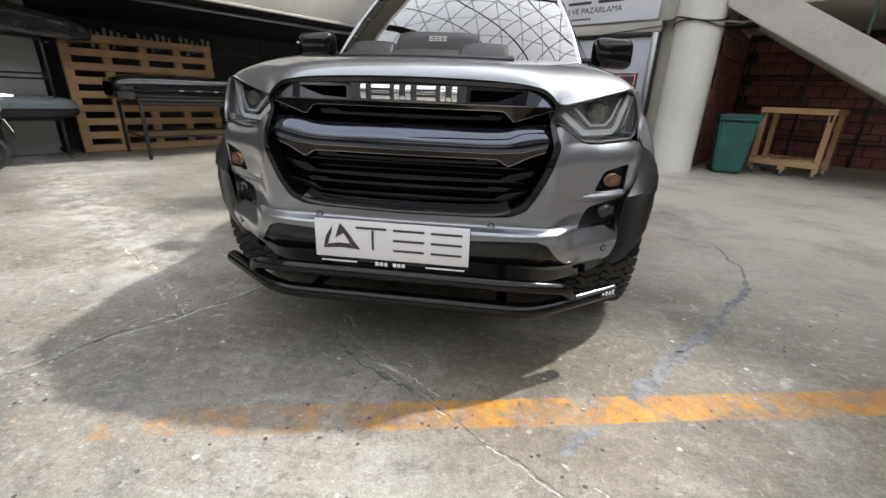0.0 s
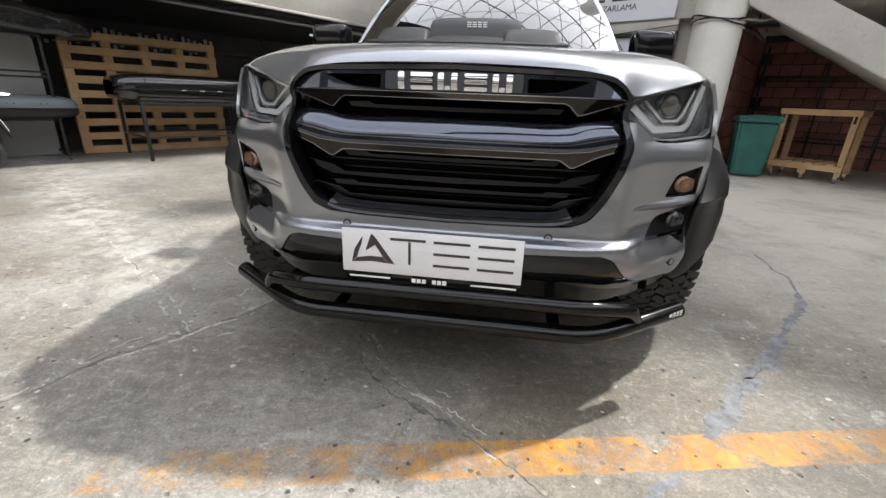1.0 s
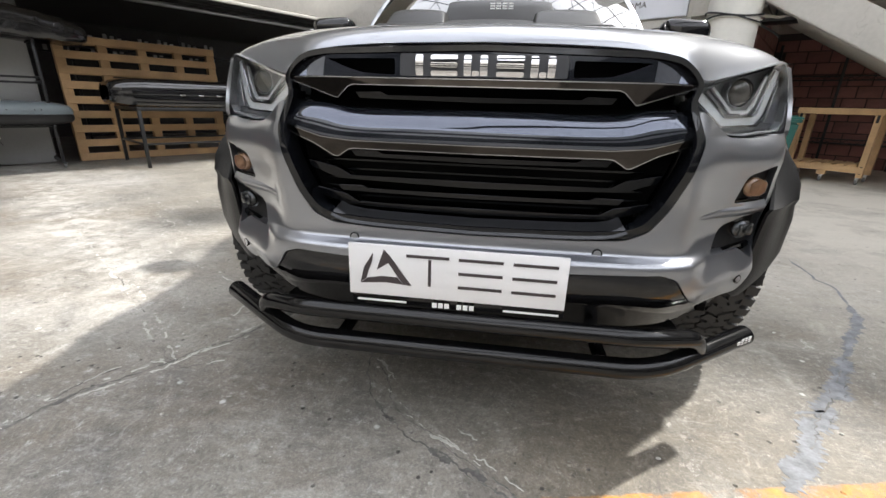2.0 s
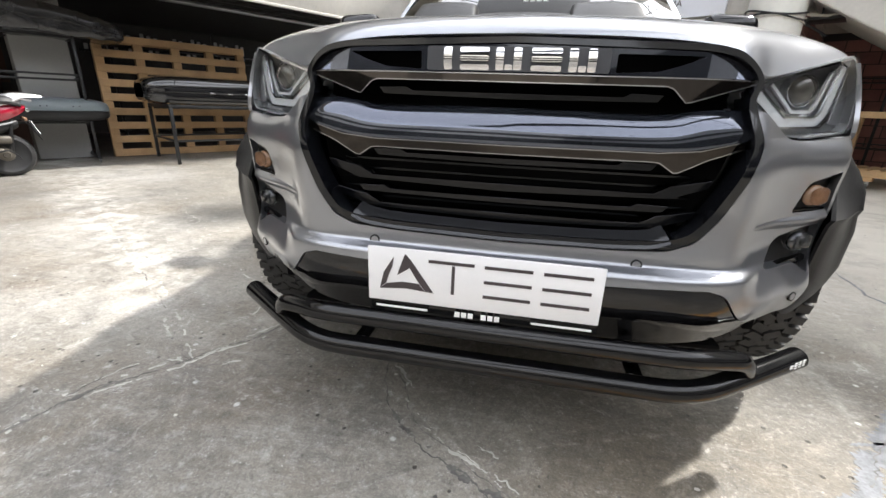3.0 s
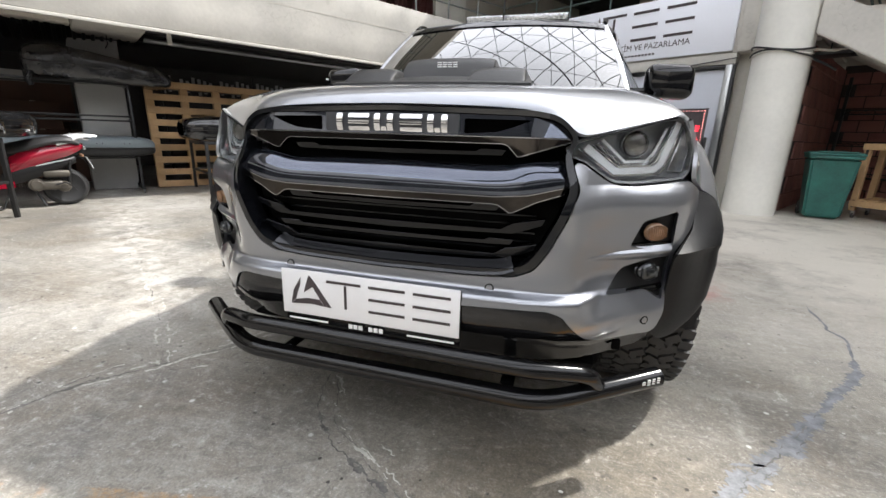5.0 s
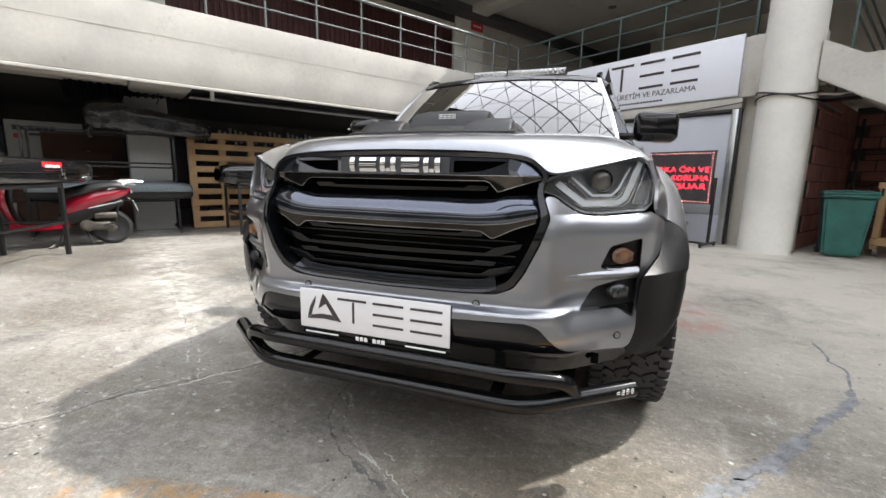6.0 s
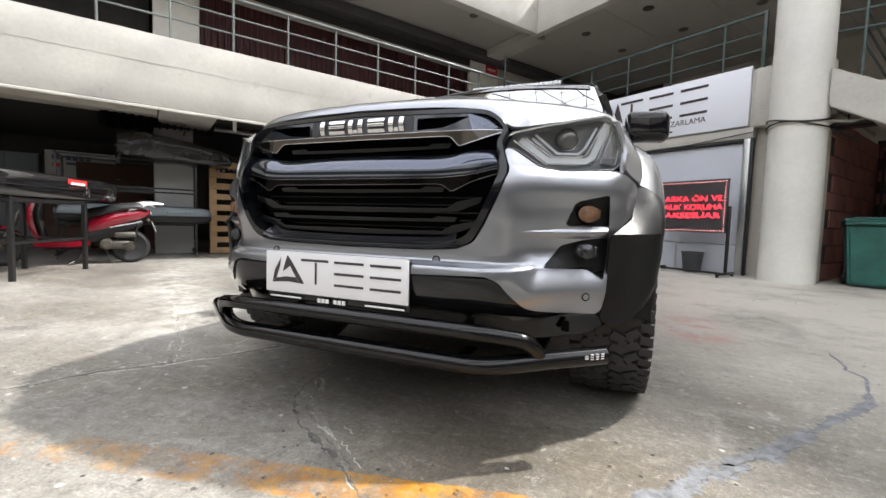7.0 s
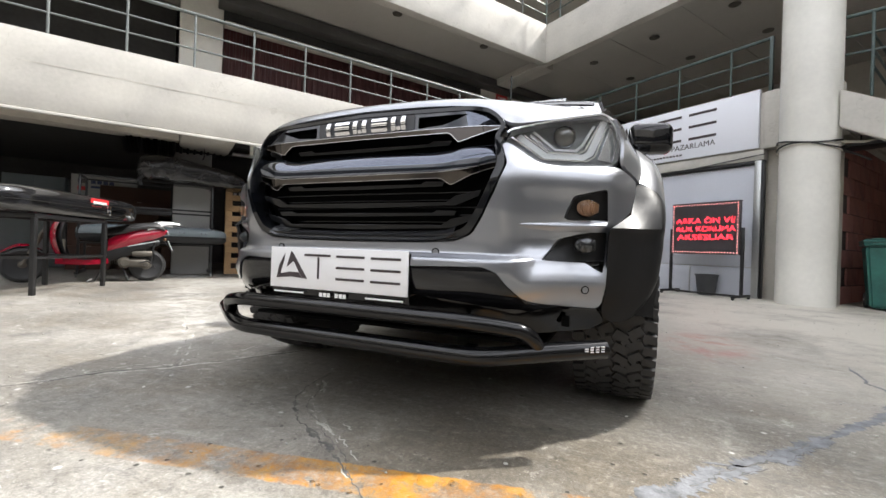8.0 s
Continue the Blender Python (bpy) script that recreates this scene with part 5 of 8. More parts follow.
for s in (1, -1):
    lamp_ob = new("headlamp")
    lamp_ob.parent = truck
    lamp_ob["label"] = "clear headlamp with projector and V-shaped light guides"
    part("housing", shaped([(0.46 + (x - 0.46) * 0.985, 0.925 + (z - 0.925) * 0.97) for x, z in LENS_OUT], lambda x, z: lamp_depth(x, z) + 0.085 - 0.05 * max(0, (x - 0.70) / 0.1), 0.02, 0.04, 0, s), LAMP_DARK, lamp_ob, "dark lamp housing")
    part("rim", shaped(LENS_OUT, lamp_back(0.010), 0.07, 0.04, 0.002, s, holes=[[(0.47 + (x - 0.47) * 0.982 + 0.003, 0.927 + (z - 0.927) * 0.95) for x, z in LENS_OUT]]), LAMP_DARK, lamp_ob, "dark lamp rim")
    part("outer_guide", shaped(strip([(0.505, 0.931), (0.584, 0.872), (0.687, 0.8755), (0.706, 0.890), (0.746, 1.000)], 0.019), lamp_back(0.036), 0.010, 0.03, 0.003, s), GUIDE, lamp_ob, "milky V-shaped light guide")
    for line in ([(0.522, 0.934), (0.591, 0.883), (0.675, 0.886), (0.692, 0.898), (0.735, 0.998)], [(0.487, 0.928), (0.578, 0.861), (0.700, 0.864), (0.721, 0.882), (0.757, 1.004)]):
        part("guide_edge", shaped(strip(line, 0.004), lamp_back(0.033), 0.006, 0.03, 0.001, s), CHROME, lamp_ob, "bright guide edge")
    part("inner_guide", shaped(strip([(0.545, 0.949), (0.609, 0.895), (0.665, 0.897), (0.684, 0.917), (0.714, 0.984)], 0.007), lamp_back(0.042), 0.010, 0.03, 0.002, s), GUIDE, lamp_ob, "milky V-shaped light guide")
    part("reflector_step", shaped(strip([(0.534, 0.941), (0.600, 0.889), (0.670, 0.8915), (0.688, 0.908), (0.725, 0.990)], 0.010), lamp_back(0.052), 0.008, 0.03, 0.001, s), LAMP_GREY, lamp_ob, "bright reflector step")
    part("side_reflector", shaped([(0.728, 0.872), (0.772, 0.868), (0.782, 0.93), (0.762, 0.985)], lamp_back(0.035), 0.02, 0.03, 0.001, s), LAMP_GREY, lamp_ob, "bright side reflector")
    turn = Matrix.Translation((s * 0.631, lamp_depth(0.631, 0.94) + 0.050, 0.941)) @ Matrix.Rotation(s * radians(14), 4, "Z") @ Matrix.Rotation(radians(90), 4, "X")
    part("projector_ring", lathe([(0.033, -0.03), (0.0355, -0.01), (0.0355, 0.004), (0.0335, 0.006), (0.0315, 0.0)], 32, turn), LAMP_GREY, lamp_ob, "bright projector ring")
    bm = bmesh.new()
    bmesh.ops.create_uvsphere(bm, u_segments=24, v_segments=12, radius=0.0315, matrix=turn @ Matrix.Diagonal((1, 1, 0.5, 1)))
    part("projector", bm, PROJECTOR, lamp_ob, "dark glass projector lens")
    part("top_line", shaped(strip([(0.462, 0.925), (0.495, 0.946), (0.60, 0.976), (0.732, 1.012)], 0.005), lamp_back(0.004), 0.006, 0.03, 0.001, s), CHROME, lamp_ob, "bright upper edge line")
    part("lens", shaped(LENS_OUT, lamp_depth, 0.004, 0.015, 0.002, s), LENS, lamp_ob, "clear outer lens")

# bonnet and wings: one row of sections from the nose to the windscreen
HOOD_X = (0.0, 0.2, 0.36, 0.43, 0.470, 0.492, 0.57, 0.67, 0.738, 0.768)
lip_y = (0.086, 0.090, 0.104, 0.112, 0.118, 0.128, 0.185, 0.268, 0.322, 0.345)
lip_z = (1.027, 1.025, 1.018, 1.004, 0.974, 0.953, 0.975, 1.001, 1.019, 1.006)
rows = [list(zip(HOOD_X, lip_y, lip_z))]
rows.append([(0, 0.094, 1.050), (0.2, 0.099, 1.049), (0.36, 0.116, 1.043), (0.437, 0.134, 1.032), (0.485, 0.158, 1.019), (0.525, 0.180, 1.008), (0.60, 0.235, 1.012), (0.68, 0.295, 1.024), (0.743, 0.345, 1.033), (0.776, 0.375, 1.016)])
rows.append([(0, 0.16, 1.077), (0.2, 0.165, 1.076), (0.36, 0.185, 1.071), (0.45, 0.208, 1.063), (0.51, 0.232, 1.054), (0.56, 0.255, 1.047), (0.625, 0.295, 1.046), (0.690, 0.335, 1.048), (0.748, 0.385, 1.046), (0.783, 0.425, 1.018)])
rows.append([(0, 0.32, 1.102), (0.2, 0.325, 1.101), (0.36, 0.335, 1.098), (0.46, 0.345, 1.096), (0.53, 0.36, 1.093), (0.585, 0.375, 1.089), (0.645, 0.40, 1.083), (0.70, 0.43, 1.075), (0.752, 0.46, 1.056), (0.790, 0.51, 1.020)])
rows.append([(0, 0.62, 1.130), (0.2, 0.62, 1.129), (0.36, 0.63, 1.127), (0.47, 0.63, 1.127), (0.55, 0.64, 1.127), (0.605, 0.64, 1.125), (0.66, 0.65, 1.117), (0.715, 0.66, 1.101), (0.765, 0.67, 1.074), (0.803, 0.68, 1.030)])
rows.append([(0, 0.95, 1.152), (0.2, 0.95, 1.151), (0.36, 0.95, 1.149), (0.47, 0.95, 1.150), (0.56, 0.95, 1.151), (0.62, 0.95, 1.149), (0.68, 0.96, 1.140), (0.735, 0.96, 1.120), (0.785, 0.97, 1.092), (0.822, 0.97, 1.050)])
rows.append([(0, 1.24, 1.166), (0.2, 1.25, 1.166), (0.36, 1.27, 1.166), (0.47, 1.29, 1.167), (0.57, 1.31, 1.168), (0.63, 1.33, 1.165), (0.70, 1.36, 1.152), (0.76, 1.39, 1.127), (0.815, 1.42, 1.092), (0.86, 1.45, 1.042)])
part("bonnet", loft(rows, 6, 5, True, 0.012, True), PAINT, truck, "silver metallic painted bonnet")
for s in (1, -1):
    wing = [[(0.769, 0.346, 1.005), (0.793, 0.345, 0.93), (0.797, 0.331, 0.853), (0.843, 0.428, 0.812), (0.843, 0.47, 0.76), (0.838, 0.50, 0.70)],
            [(0.791, 0.512, 1.018), (0.822, 0.512, 0.95), (0.842, 0.505, 0.905), (0.853, 0.51, 0.86), (0.856, 0.53, 0.80), (0.850, 0.56, 0.70)],
            [(0.804, 0.682, 1.028), (0.832, 0.69, 0.975), (0.852, 0.69, 0.93), (0.862, 0.70, 0.88), (0.865, 0.70, 0.80), (0.86, 0.70, 0.70)],
            [(0.823, 0.97, 1.048), (0.845, 0.97, 1.00), (0.862, 0.97, 0.95), (0.872, 0.97, 0.90), (0.875, 0.97, 0.80), (0.87, 0.97, 0.70)],
            [(0.861, 1.45, 1.040), (0.890, 1.45, 0.97), (0.905, 1.45, 0.88), (0.912, 1.45, 0.74), (0.912, 1.45, 0.55), (0.895, 1.45, 0.40)]]
    bm = loft(wing, 4, 4, False, -0.01)
    if s < 0:
        bmesh.ops.scale(bm, vec=(-1, 1, 1), verts=bm.verts)
    part("wing", bm, PAINT, truck, "silver metallic painted wing")


# wheel-arch flares
def flare(yc, a0, a1, s, n=8):
    """A wide arch trim round the wheel centred at yc, between two angles from the front."""
    rws = []
    for k in range(n + 1):
        a = radians(a0 + (a1 - a0) * k / n)
        sec = ((0.622, 0.845), (0.608, 0.866), (0.575, 0.905), (0.540, 0.927), (0.51, 0.938), (0.480, 0.934), (0.465, 0.91), (0.465, 0.80))
        low = max(0.0, 1 - max(0.0, math.sin(a)) * 2.0)
        rws.append([(x - 0.04 * low, yc - r * math.cos(a), 0.395 + r * math.sin(a)) for r, x in sec])
    bm = loft(rws, 2, 3, False, 0.008)
    if s < 0:
        bmesh.ops.scale(bm, vec=(-1, 1, 1), verts=bm.verts)
    return bm


def front_flare(s):
    """The black leading part of the arch trim: a tall front face, a ledge and a sloped facet above it."""
    rws = []
    for inner, mid, corner, outer, lip in (
            ((0.756, 0.312, 0.388), (0.780, 0.330, 0.366), (0.812, 0.352, 0.366), (0.842, 0.376, 0.378), (0.847, 0.394, 0.386)),
            ((0.756, 0.294, 0.42), (0.800, 0.314, 0.416), (0.846, 0.352, 0.416), (0.874, 0.380, 0.42), (0.879, 0.400, 0.42)),
            ((0.764, 0.284, 0.455), (0.806, 0.304, 0.455), (0.862, 0.352, 0.455), (0.893, 0.382, 0.455), (0.898, 0.406, 0.455)),
            ((0.767, 0.275, 0.50), (0.809, 0.296, 0.50), (0.876, 0.354, 0.50), (0.910, 0.384, 0.50), (0.915, 0.414, 0.50)),
            ((0.770, 0.262, 0.60), (0.814, 0.290, 0.60), (0.884, 0.360, 0.60), (0.921, 0.390, 0.60), (0.928, 0.450, 0.60)),
            ((0.773, 0.257, 0.638), (0.818, 0.290, 0.638), (0.890, 0.374, 0.640), (0.922, 0.400, 0.642), (0.931, 0.470, 0.636)),
            ((0.779, 0.251, 0.655), (0.826, 0.288, 0.657), (0.899, 0.372, 0.660), (0.926, 0.397, 0.662), (0.934, 0.480, 0.656)),
            ((0.831, 0.358, 0.704), (0.860, 0.376, 0.705), (0.904, 0.396, 0.708), (0.929, 0.414, 0.704), (0.936, 0.498, 0.688)),
            ((0.840, 0.396, 0.765), (0.868, 0.410, 0.763), (0.905, 0.430, 0.760), (0.928, 0.458, 0.746), (0.937, 0.515, 0.722)),
            ((0.845, 0.425, 0.812), (0.870, 0.440, 0.806), (0.905, 0.470, 0.790), (0.926, 0.500, 0.766), (0.938, 0.520, 0.744))):
        rws.append([inner, mid, corner, outer, lip, (0.905, lip[1] + 0.012, lip[2] - 0.006), (0.80, lip[1] + 0.012, lip[2] - 0.006)])
    bm = loft([[spline(r, j / 3) for j in range((len(r) - 1) * 3 + 1)] for r in rws], 1, 1, False, 0.008)
    if s < 0:
        bmesh.ops.scale(bm, vec=(-1, 1, 1), verts=bm.verts)
    return bm


WHEEL_Y, ARCH_Y, REAR_Y, WZ = 0.825, 0.885, 4.01, 0.399
for s in (1, -1):
    part("flare", front_flare(s), FLARE, truck, "satin black fender flare")
    part("flare_upper", flare(ARCH_Y, 43.2, 136, s, 12), PAINT, truck, "silver painted upper fender flare")
    part("flare", flare(ARCH_Y, 136.7, 182, s), FLARE, truck, "satin black fender flare")
    part("flare", flare(REAR_Y, -3, 183, s), FLARE, truck, "satin black fender flare")
    bm = loft([[(s * x, ARCH_Y - 0.49 * math.cos(radians(a)), WZ + 0.02 + 0.49 * math.sin(radians(a))) for x in (0.50, 0.60, 0.72, 0.84)] for a in range(22, 200, 16)], 2, 2, False, 0.006)
    part("wheel_well", bm, UNDER, truck, "black wheel-well liner")


# wheels
def tread_blocks(r, w):
    """Staggered chunky blocks of an all-terrain tyre, with sidewall lugs."""
    bm = bmesh.new()
    n = 54
    for k in range(n):
        for j, x in enumerate((-0.425, -0.27, -0.09, 0.09, 0.27, 0.425)):
            a = (k + (0.0, 0.45, 0.1, 0.6, 0.25, 0.7)[j]) * math.tau / n
            half = w * (0.075, 0.082, 0.086, 0.086, 0.082, 0.075)[j]
            turn_z = (8, -34, 30, -30, 34, -8)[j] * (1 if k % 2 else 0.75)
            m = Matrix.Rotation(a, 4, "X") @ Matrix.Translation((x * w, 0, r)) @ Matrix.Rotation(radians(turn_z), 4, "Z")
            box(bm, (-half, -0.0150, -0.012), (half, 0.0150, 0.0105 - (0.004 if abs(x) > 0.40 else 0)), 0, 1, m)
            if 0 < j < 5:
                sd = 1 if j % 2 else -1
                box(bm, (min(sd * half * 0.5, sd * half * 1.25), -0.024 if k % 2 else -0.004, -0.012), (max(sd * half * 0.5, sd * half * 1.25), 0.004 if k % 2 else 0.024, 0.0098), 0, 1, m)
        for sd in (-1, 1):
            m = Matrix.Rotation((k + 0.25) * math.tau / n, 4, "X") @ Matrix.Translation((sd * w * 0.485, 0, r - 0.028))
            box(bm, (-0.008, -0.015 if k % 2 else -0.010, -0.030 if k % 2 else -0.018), (0.008, 0.015 if k % 2 else 0.010, 0.014), 0, 1, m)
    return bm


def wheel(m):
    w = new("wheel")
    w.parent = truck
    w.matrix_basis = m
    R, W = 0.385, 0.265
    turn = Matrix.Rotation(radians(90), 4, "Y")
    prof = [(0.235, -0.110), (0.27, -0.128), (0.32, -0.132), (0.362, -0.122), (0.379, -0.105), (R, -0.05), (R, 0.05), (0.379, 0.105), (0.362, 0.122), (0.32, 0.132), (0.27, 0.128), (0.235, 0.110), (0.232, 0.0)]
    tyre = part("tyre", lathe(prof, 64, turn), RUBBER, w, "black all-terrain tyre")
    part("tread", tread_blocks(R, W), RUBBER, tyre, "chunky tread blocks", False)
    rim_ob = part("rim", lathe([(0.05, 0.06), (0.07, 0.085), (0.10, 0.07), (0.19, 0.09), (0.215, 0.112), (0.236, 0.116), (0.236, -0.11), (0.2, -0.11), (0.19, 0.03), (0.05, 0.03)], 40, turn), STEEL_BLACK, w, "black alloy rim")
    for k in range(6):
        bm = new_box((0.066, -0.022, 0.05), (0.098, 0.022, 0.215), 0.006)
        bm.transform(Matrix.Rotation(k * math.tau / 6, 4, "X"))
        part("spoke", bm, STEEL_BLACK, rim_ob)
    return w


w0 = wheel(Matrix.Translation((0.788, WHEEL_Y, WZ)))
for x, y, a in ((-0.788, WHEEL_Y, 180), (0.788, REAR_Y, 0), (-0.788, REAR_Y, 180)):
    copy_thing(w0, Matrix.Translation((x, y, WZ)) @ Matrix.Rotation(radians(a), 4, "Z"))

# number plate in its holder
plate = new("number_plate")
plate.parent = truck
plate.location = (-0.036, 0, 0)
part("holder", new_box((-0.262, 0.004, 0.405), (0.272, 0.016, 0.560), 0.004), SATIN, plate, "black plate holder")
part("sheet", new_box((-0.265, -0.003, 0.431), (0.270, 0.0035, 0.566), 0.0015), PLATE_WHITE, plate, "white promotional number plate")


def plate_stroke(x0, z0, x1, z1, mt=INK):
    part("stroke", new_box((x0, -0.0045, z0), (x1, -0.0032, z1)), mt, plate)


for z in (0.4655, 0.5015, 0.5375):
    plate_stroke(0.011, z, 0.118, z + 0.0075)
    plate_stroke(0.141, z - 0.001, 0.246, z + 0.0065)
plate_stroke(-0.118, 0.5385, -0.012, 0.546)
plate_stroke(-0.0635, 0.466, -0.056, 0.536)
bm = bmesh.new()
for pts in (((-0.174, 0.5545), (-0.160, 0.540), (-0.132, 0.501), (-0.105, 0.464), (-0.128, 0.469), (-0.139, 0.483), (-0.163, 0.520), (-0.193, 0.500), (-0.184, 0.528)), ((-0.219, 0.4765), (-0.180, 0.484), (-0.141, 0.483), (-0.129, 0.468), (-0.106, 0.4635), (-0.170, 0.468), (-0.236, 0.462)), ((-0.201, 0.545), (-0.205, 0.520), (-0.214, 0.498), (-0.220, 0.4775), (-0.236, 0.463), (-0.226, 0.505))):
    f = bm.faces.new([bm.verts.new((x, -0.0045, z)) for x, z in pts])
    ext = bmesh.ops.extrude_face_region(bm, geom=[f])
    bmesh.ops.translate(bm, vec=(0, 0.0012, 0), verts=[g for g in ext["geom"] if isinstance(g, bmesh.types.BMVert)])
part("emblem", bm, INK, plate, "dark triangular emblem", False)
for x0, x1 in ((-0.245, -0.118), (0.125, 0.258)):
    plate_stroke(x0, 0.4145, x1, 0.4195, PRINT_WHITE)
for k in range(7):
    if k != 3:
        plate_stroke(-0.052 + k * 0.0155, 0.4095, -0.040 + k * 0.0155, 0.4225, PRINT_WHITE)

# bull bar
bar = new("bull_bar")
bar.parent = truck
part("lower_tube", new_tube([(-0.768, 0.207, 0.303), (-0.60, 0.092, 0.294), (-0.465, 0.012, 0.280), (0.465, 0.012, 0.280), (0.60, 0.092, 0.294), (0.768, 0.207, 0.303)], 0.0270, 22, 0.09), SATIN, bar, "satin black lower bull bar tube")
part("upper_tube", new_tube([(-0.602, 0.098, 0.303), (-0.574, 0.060, 0.356), (-0.43, -0.003, 0.378), (0.43, -0.003, 0.378), (0.574, 0.060, 0.356), (0.602, 0.098, 0.303)], 0.0235, 20, 0.05), SATIN, bar, "satin black upper bull bar tube")
for s in (1, -1):
    part("bracket", new_box((s * 0.36 - 0.02, 0.03, 0.258), (s * 0.36 + 0.02, 0.24, 0.264), 0.002), SATIN, bar)
    part("bolt", lathe([(0.009, 0), (0.009, 0.007), (0.005, 0.009)], 6, Matrix.Translation((s * 0.375, 0.055, 0.270))), ZINC, bar)
    part("bolt", lathe([(0.009, 0), (0.009, 0.007), (0.005, 0.009)], 6, Matrix.Translation((s * 0.345, 0.06, 0.270))), ZINC, bar)
    part("tube_cap", lathe([(0.0272, 0), (0.0272, 0.003), (0.024, 0.005)], 22, Matrix.Translation((s * 0.768, 0.207, 0.303)) @ Vector((s * 0.168, 0.115, 0.009)).to_track_quat("Z", "Y").to_matrix().to_4x4()), SATIN, bar)
d = Vector((0.168, 0.115, 0.009)).normalized()
nrm = d.cross(Vector((0, 0, 1))).normalized()
for k, w in enumerate((0.011, 0.010, 0.010, 0.010)):
    c = Vector((0.768, 0.207, 0.303)) - d * (0.068 - k * 0.0165) + (nrm * 0.97 + Vector((0, 0, 0.26))) * 0.0276
    for dz in ((-0.0065, 0.0, 0.0065) if k else (-0.003, 0.003)):
        rot = Matrix.Translation(c + Vector((0, 0, dz))) @ Matrix.Rotation(math.atan2(d.y, d.x), 4, "Z")
        part("decal", new_box((-w / 2, -0.0008, -0.0016), (w / 2, 0.0008, 0.0016), 0, 1, rot), PRINT_WHITE, bar)

# bonnet scoop
scoop_ob = new("bonnet_scoop")
scoop_ob.parent = truck


def pad(x0, x1, y0, y1, h, inset, nose):
    """A soft-edged raised pad that follows the bonnet."""
    rws = []
    for k in range(7):
        t = k / 6
        y = y0 + (y1 - y0) * t
        up_h = h * min(1.0, max(0.0, t / nose)) ** 0.7 if t < nose else h * (1 - 0.75 * ((t - nose) / (1 - nose)) ** 1.6)
        z = curve_through((0.16, 0.32, 0.62, 0.95, 1.24), (1.075, 1.100, 1.128, 1.150, 1.165), y) - 0.004
        tap = 1 - 0.12 * t
        xm = (x0 + x1) / 2
        hw = (x1 - x0) / 2 * tap
        rws.append([(xm - hw, y, z), (xm - hw + inset * 0.25, y, z + up_h * 0.75 + 0.006), (xm - hw + inset, y, z + up_h + 0.008), (xm, y, z + up_h + 0.012), (xm + hw - inset, y, z + up_h + 0.008), (xm + hw - inset * 0.25, y, z + up_h * 0.75 + 0.006), (xm + hw, y, z)])
    rws.insert(0, [(p[0], p[1] - 0.012, min(p[2], rws[0][0][2])) for p in rws[0]])
    bm = loft(rws, 3, 3, False)
    return bm


part("base_pad", pad(-0.335, 0.335, 0.395, 0.95, 0.008, 0.03, 0.10), FLARE, scoop_ob)
part("centre_panel", pad(-0.150, 0.135, 0.415, 0.80, 0.022, 0.02, 0.35), FLARE, scoop_ob)
part("side_lobe", pad(-0.320, -0.135, 0.415, 0.92, 0.044, 0.022, 0.07), FLARE, scoop_ob)
part("side_lobe", pad(0.118, 0.315, 0.415, 0.92, 0.044, 0.022, 0.07), FLARE, scoop_ob)
part("centre_hump", pad(-0.165, 0.195, 0.53, 1.12, 0.086, 0.028, 0.06), FLARE, scoop_ob)
for k in range(4):
    for dz in (0, 0.007, 0.014):
        part("decal", new_box((-0.012 + k * 0.019, 0.5485, 1.180 + dz), (0.003 + k * 0.019, 0.5525, 1.1835 + dz), 0, 1), PRINT_WHITE, scoop_ob)

# cab
def screen_row(yc, zc, half, n=7):
    """One level line of the windscreen, bowed back towards its ends."""
    return [(half * k / (n - 1), yc + 0.20 * (half * k / (n - 1)) ** 2, zc - 0.02 * (k / (n - 1)) ** 2) for k in range(n)]


LEVELS = [(1.235 + 0.615 * k / 6, 1.150 + 0.478 * k / 6 + 0.016 * math.sin(math.pi * k / 6), 0.725 - 0.135 * k / 6) for k in range(7)]
part("windscreen", loft([screen_row(*v) for v in LEVELS], 3, 3, True, 0.006), SCREEN_GLASS, truck, "dark reflecting windscreen")
part("windscreen_band", loft([[(x, y - 0.004, z + 0.004) for x, y, z in screen_row(*v)] for v in ((1.80, 1.594, 0.602), (1.825, 1.613, 0.597), (1.852, 1.632, 0.591))], 2, 2, True, 0.003), PIANO, truck)
EDGE_ROWS = [screen_row(*LEVELS[k])[-1] for k in (0, 3, 6)]
cab = [[None, None, EDGE_ROWS[0], (0.748, 1.388, 1.115)], [None, None, EDGE_ROWS[1], (0.692, 1.658, 1.372)], [None, None, EDGE_ROWS[2], (0.630, 1.948, 1.585)]]
for s in (1, -1):
    bm = loft([[r[2], tuple((Vector(r[2]) + Vector(r[3])) / 2 + Vector((0.008, -0.012, 0.008))), r[3]] for r in cab], 6, 4, False, 0.02)
    if s < 0:
        bmesh.ops.scale(bm, vec=(-1, 1, 1), verts=bm.verts)
    part("pillar", bm, PAINT, truck, "silver windscreen pillar")
roof_rows = [[(0.0, 1.84, 1.630), (0.32, 1.855, 1.627), (0.585, 1.92, 1.614), (0.665, 1.98, 1.578)],
             [(0.0, 2.15, 1.688), (0.33, 2.16, 1.684), (0.60, 2.20, 1.668), (0.675, 2.24, 1.63)],
             [(0.0, 2.7, 1.735), (0.33, 2.7, 1.730), (0.60, 2.7, 1.705), (0.675, 2.72, 1.66)],
             [(0.0, 3.25, 1.715), (0.33, 3.25, 1.71), (0.59, 3.25, 1.69), (0.665, 3.25, 1.64)]]
part("roof", loft(roof_rows, 5, 5, True, 0.02), PAINT, truck, "silver metallic painted roof")
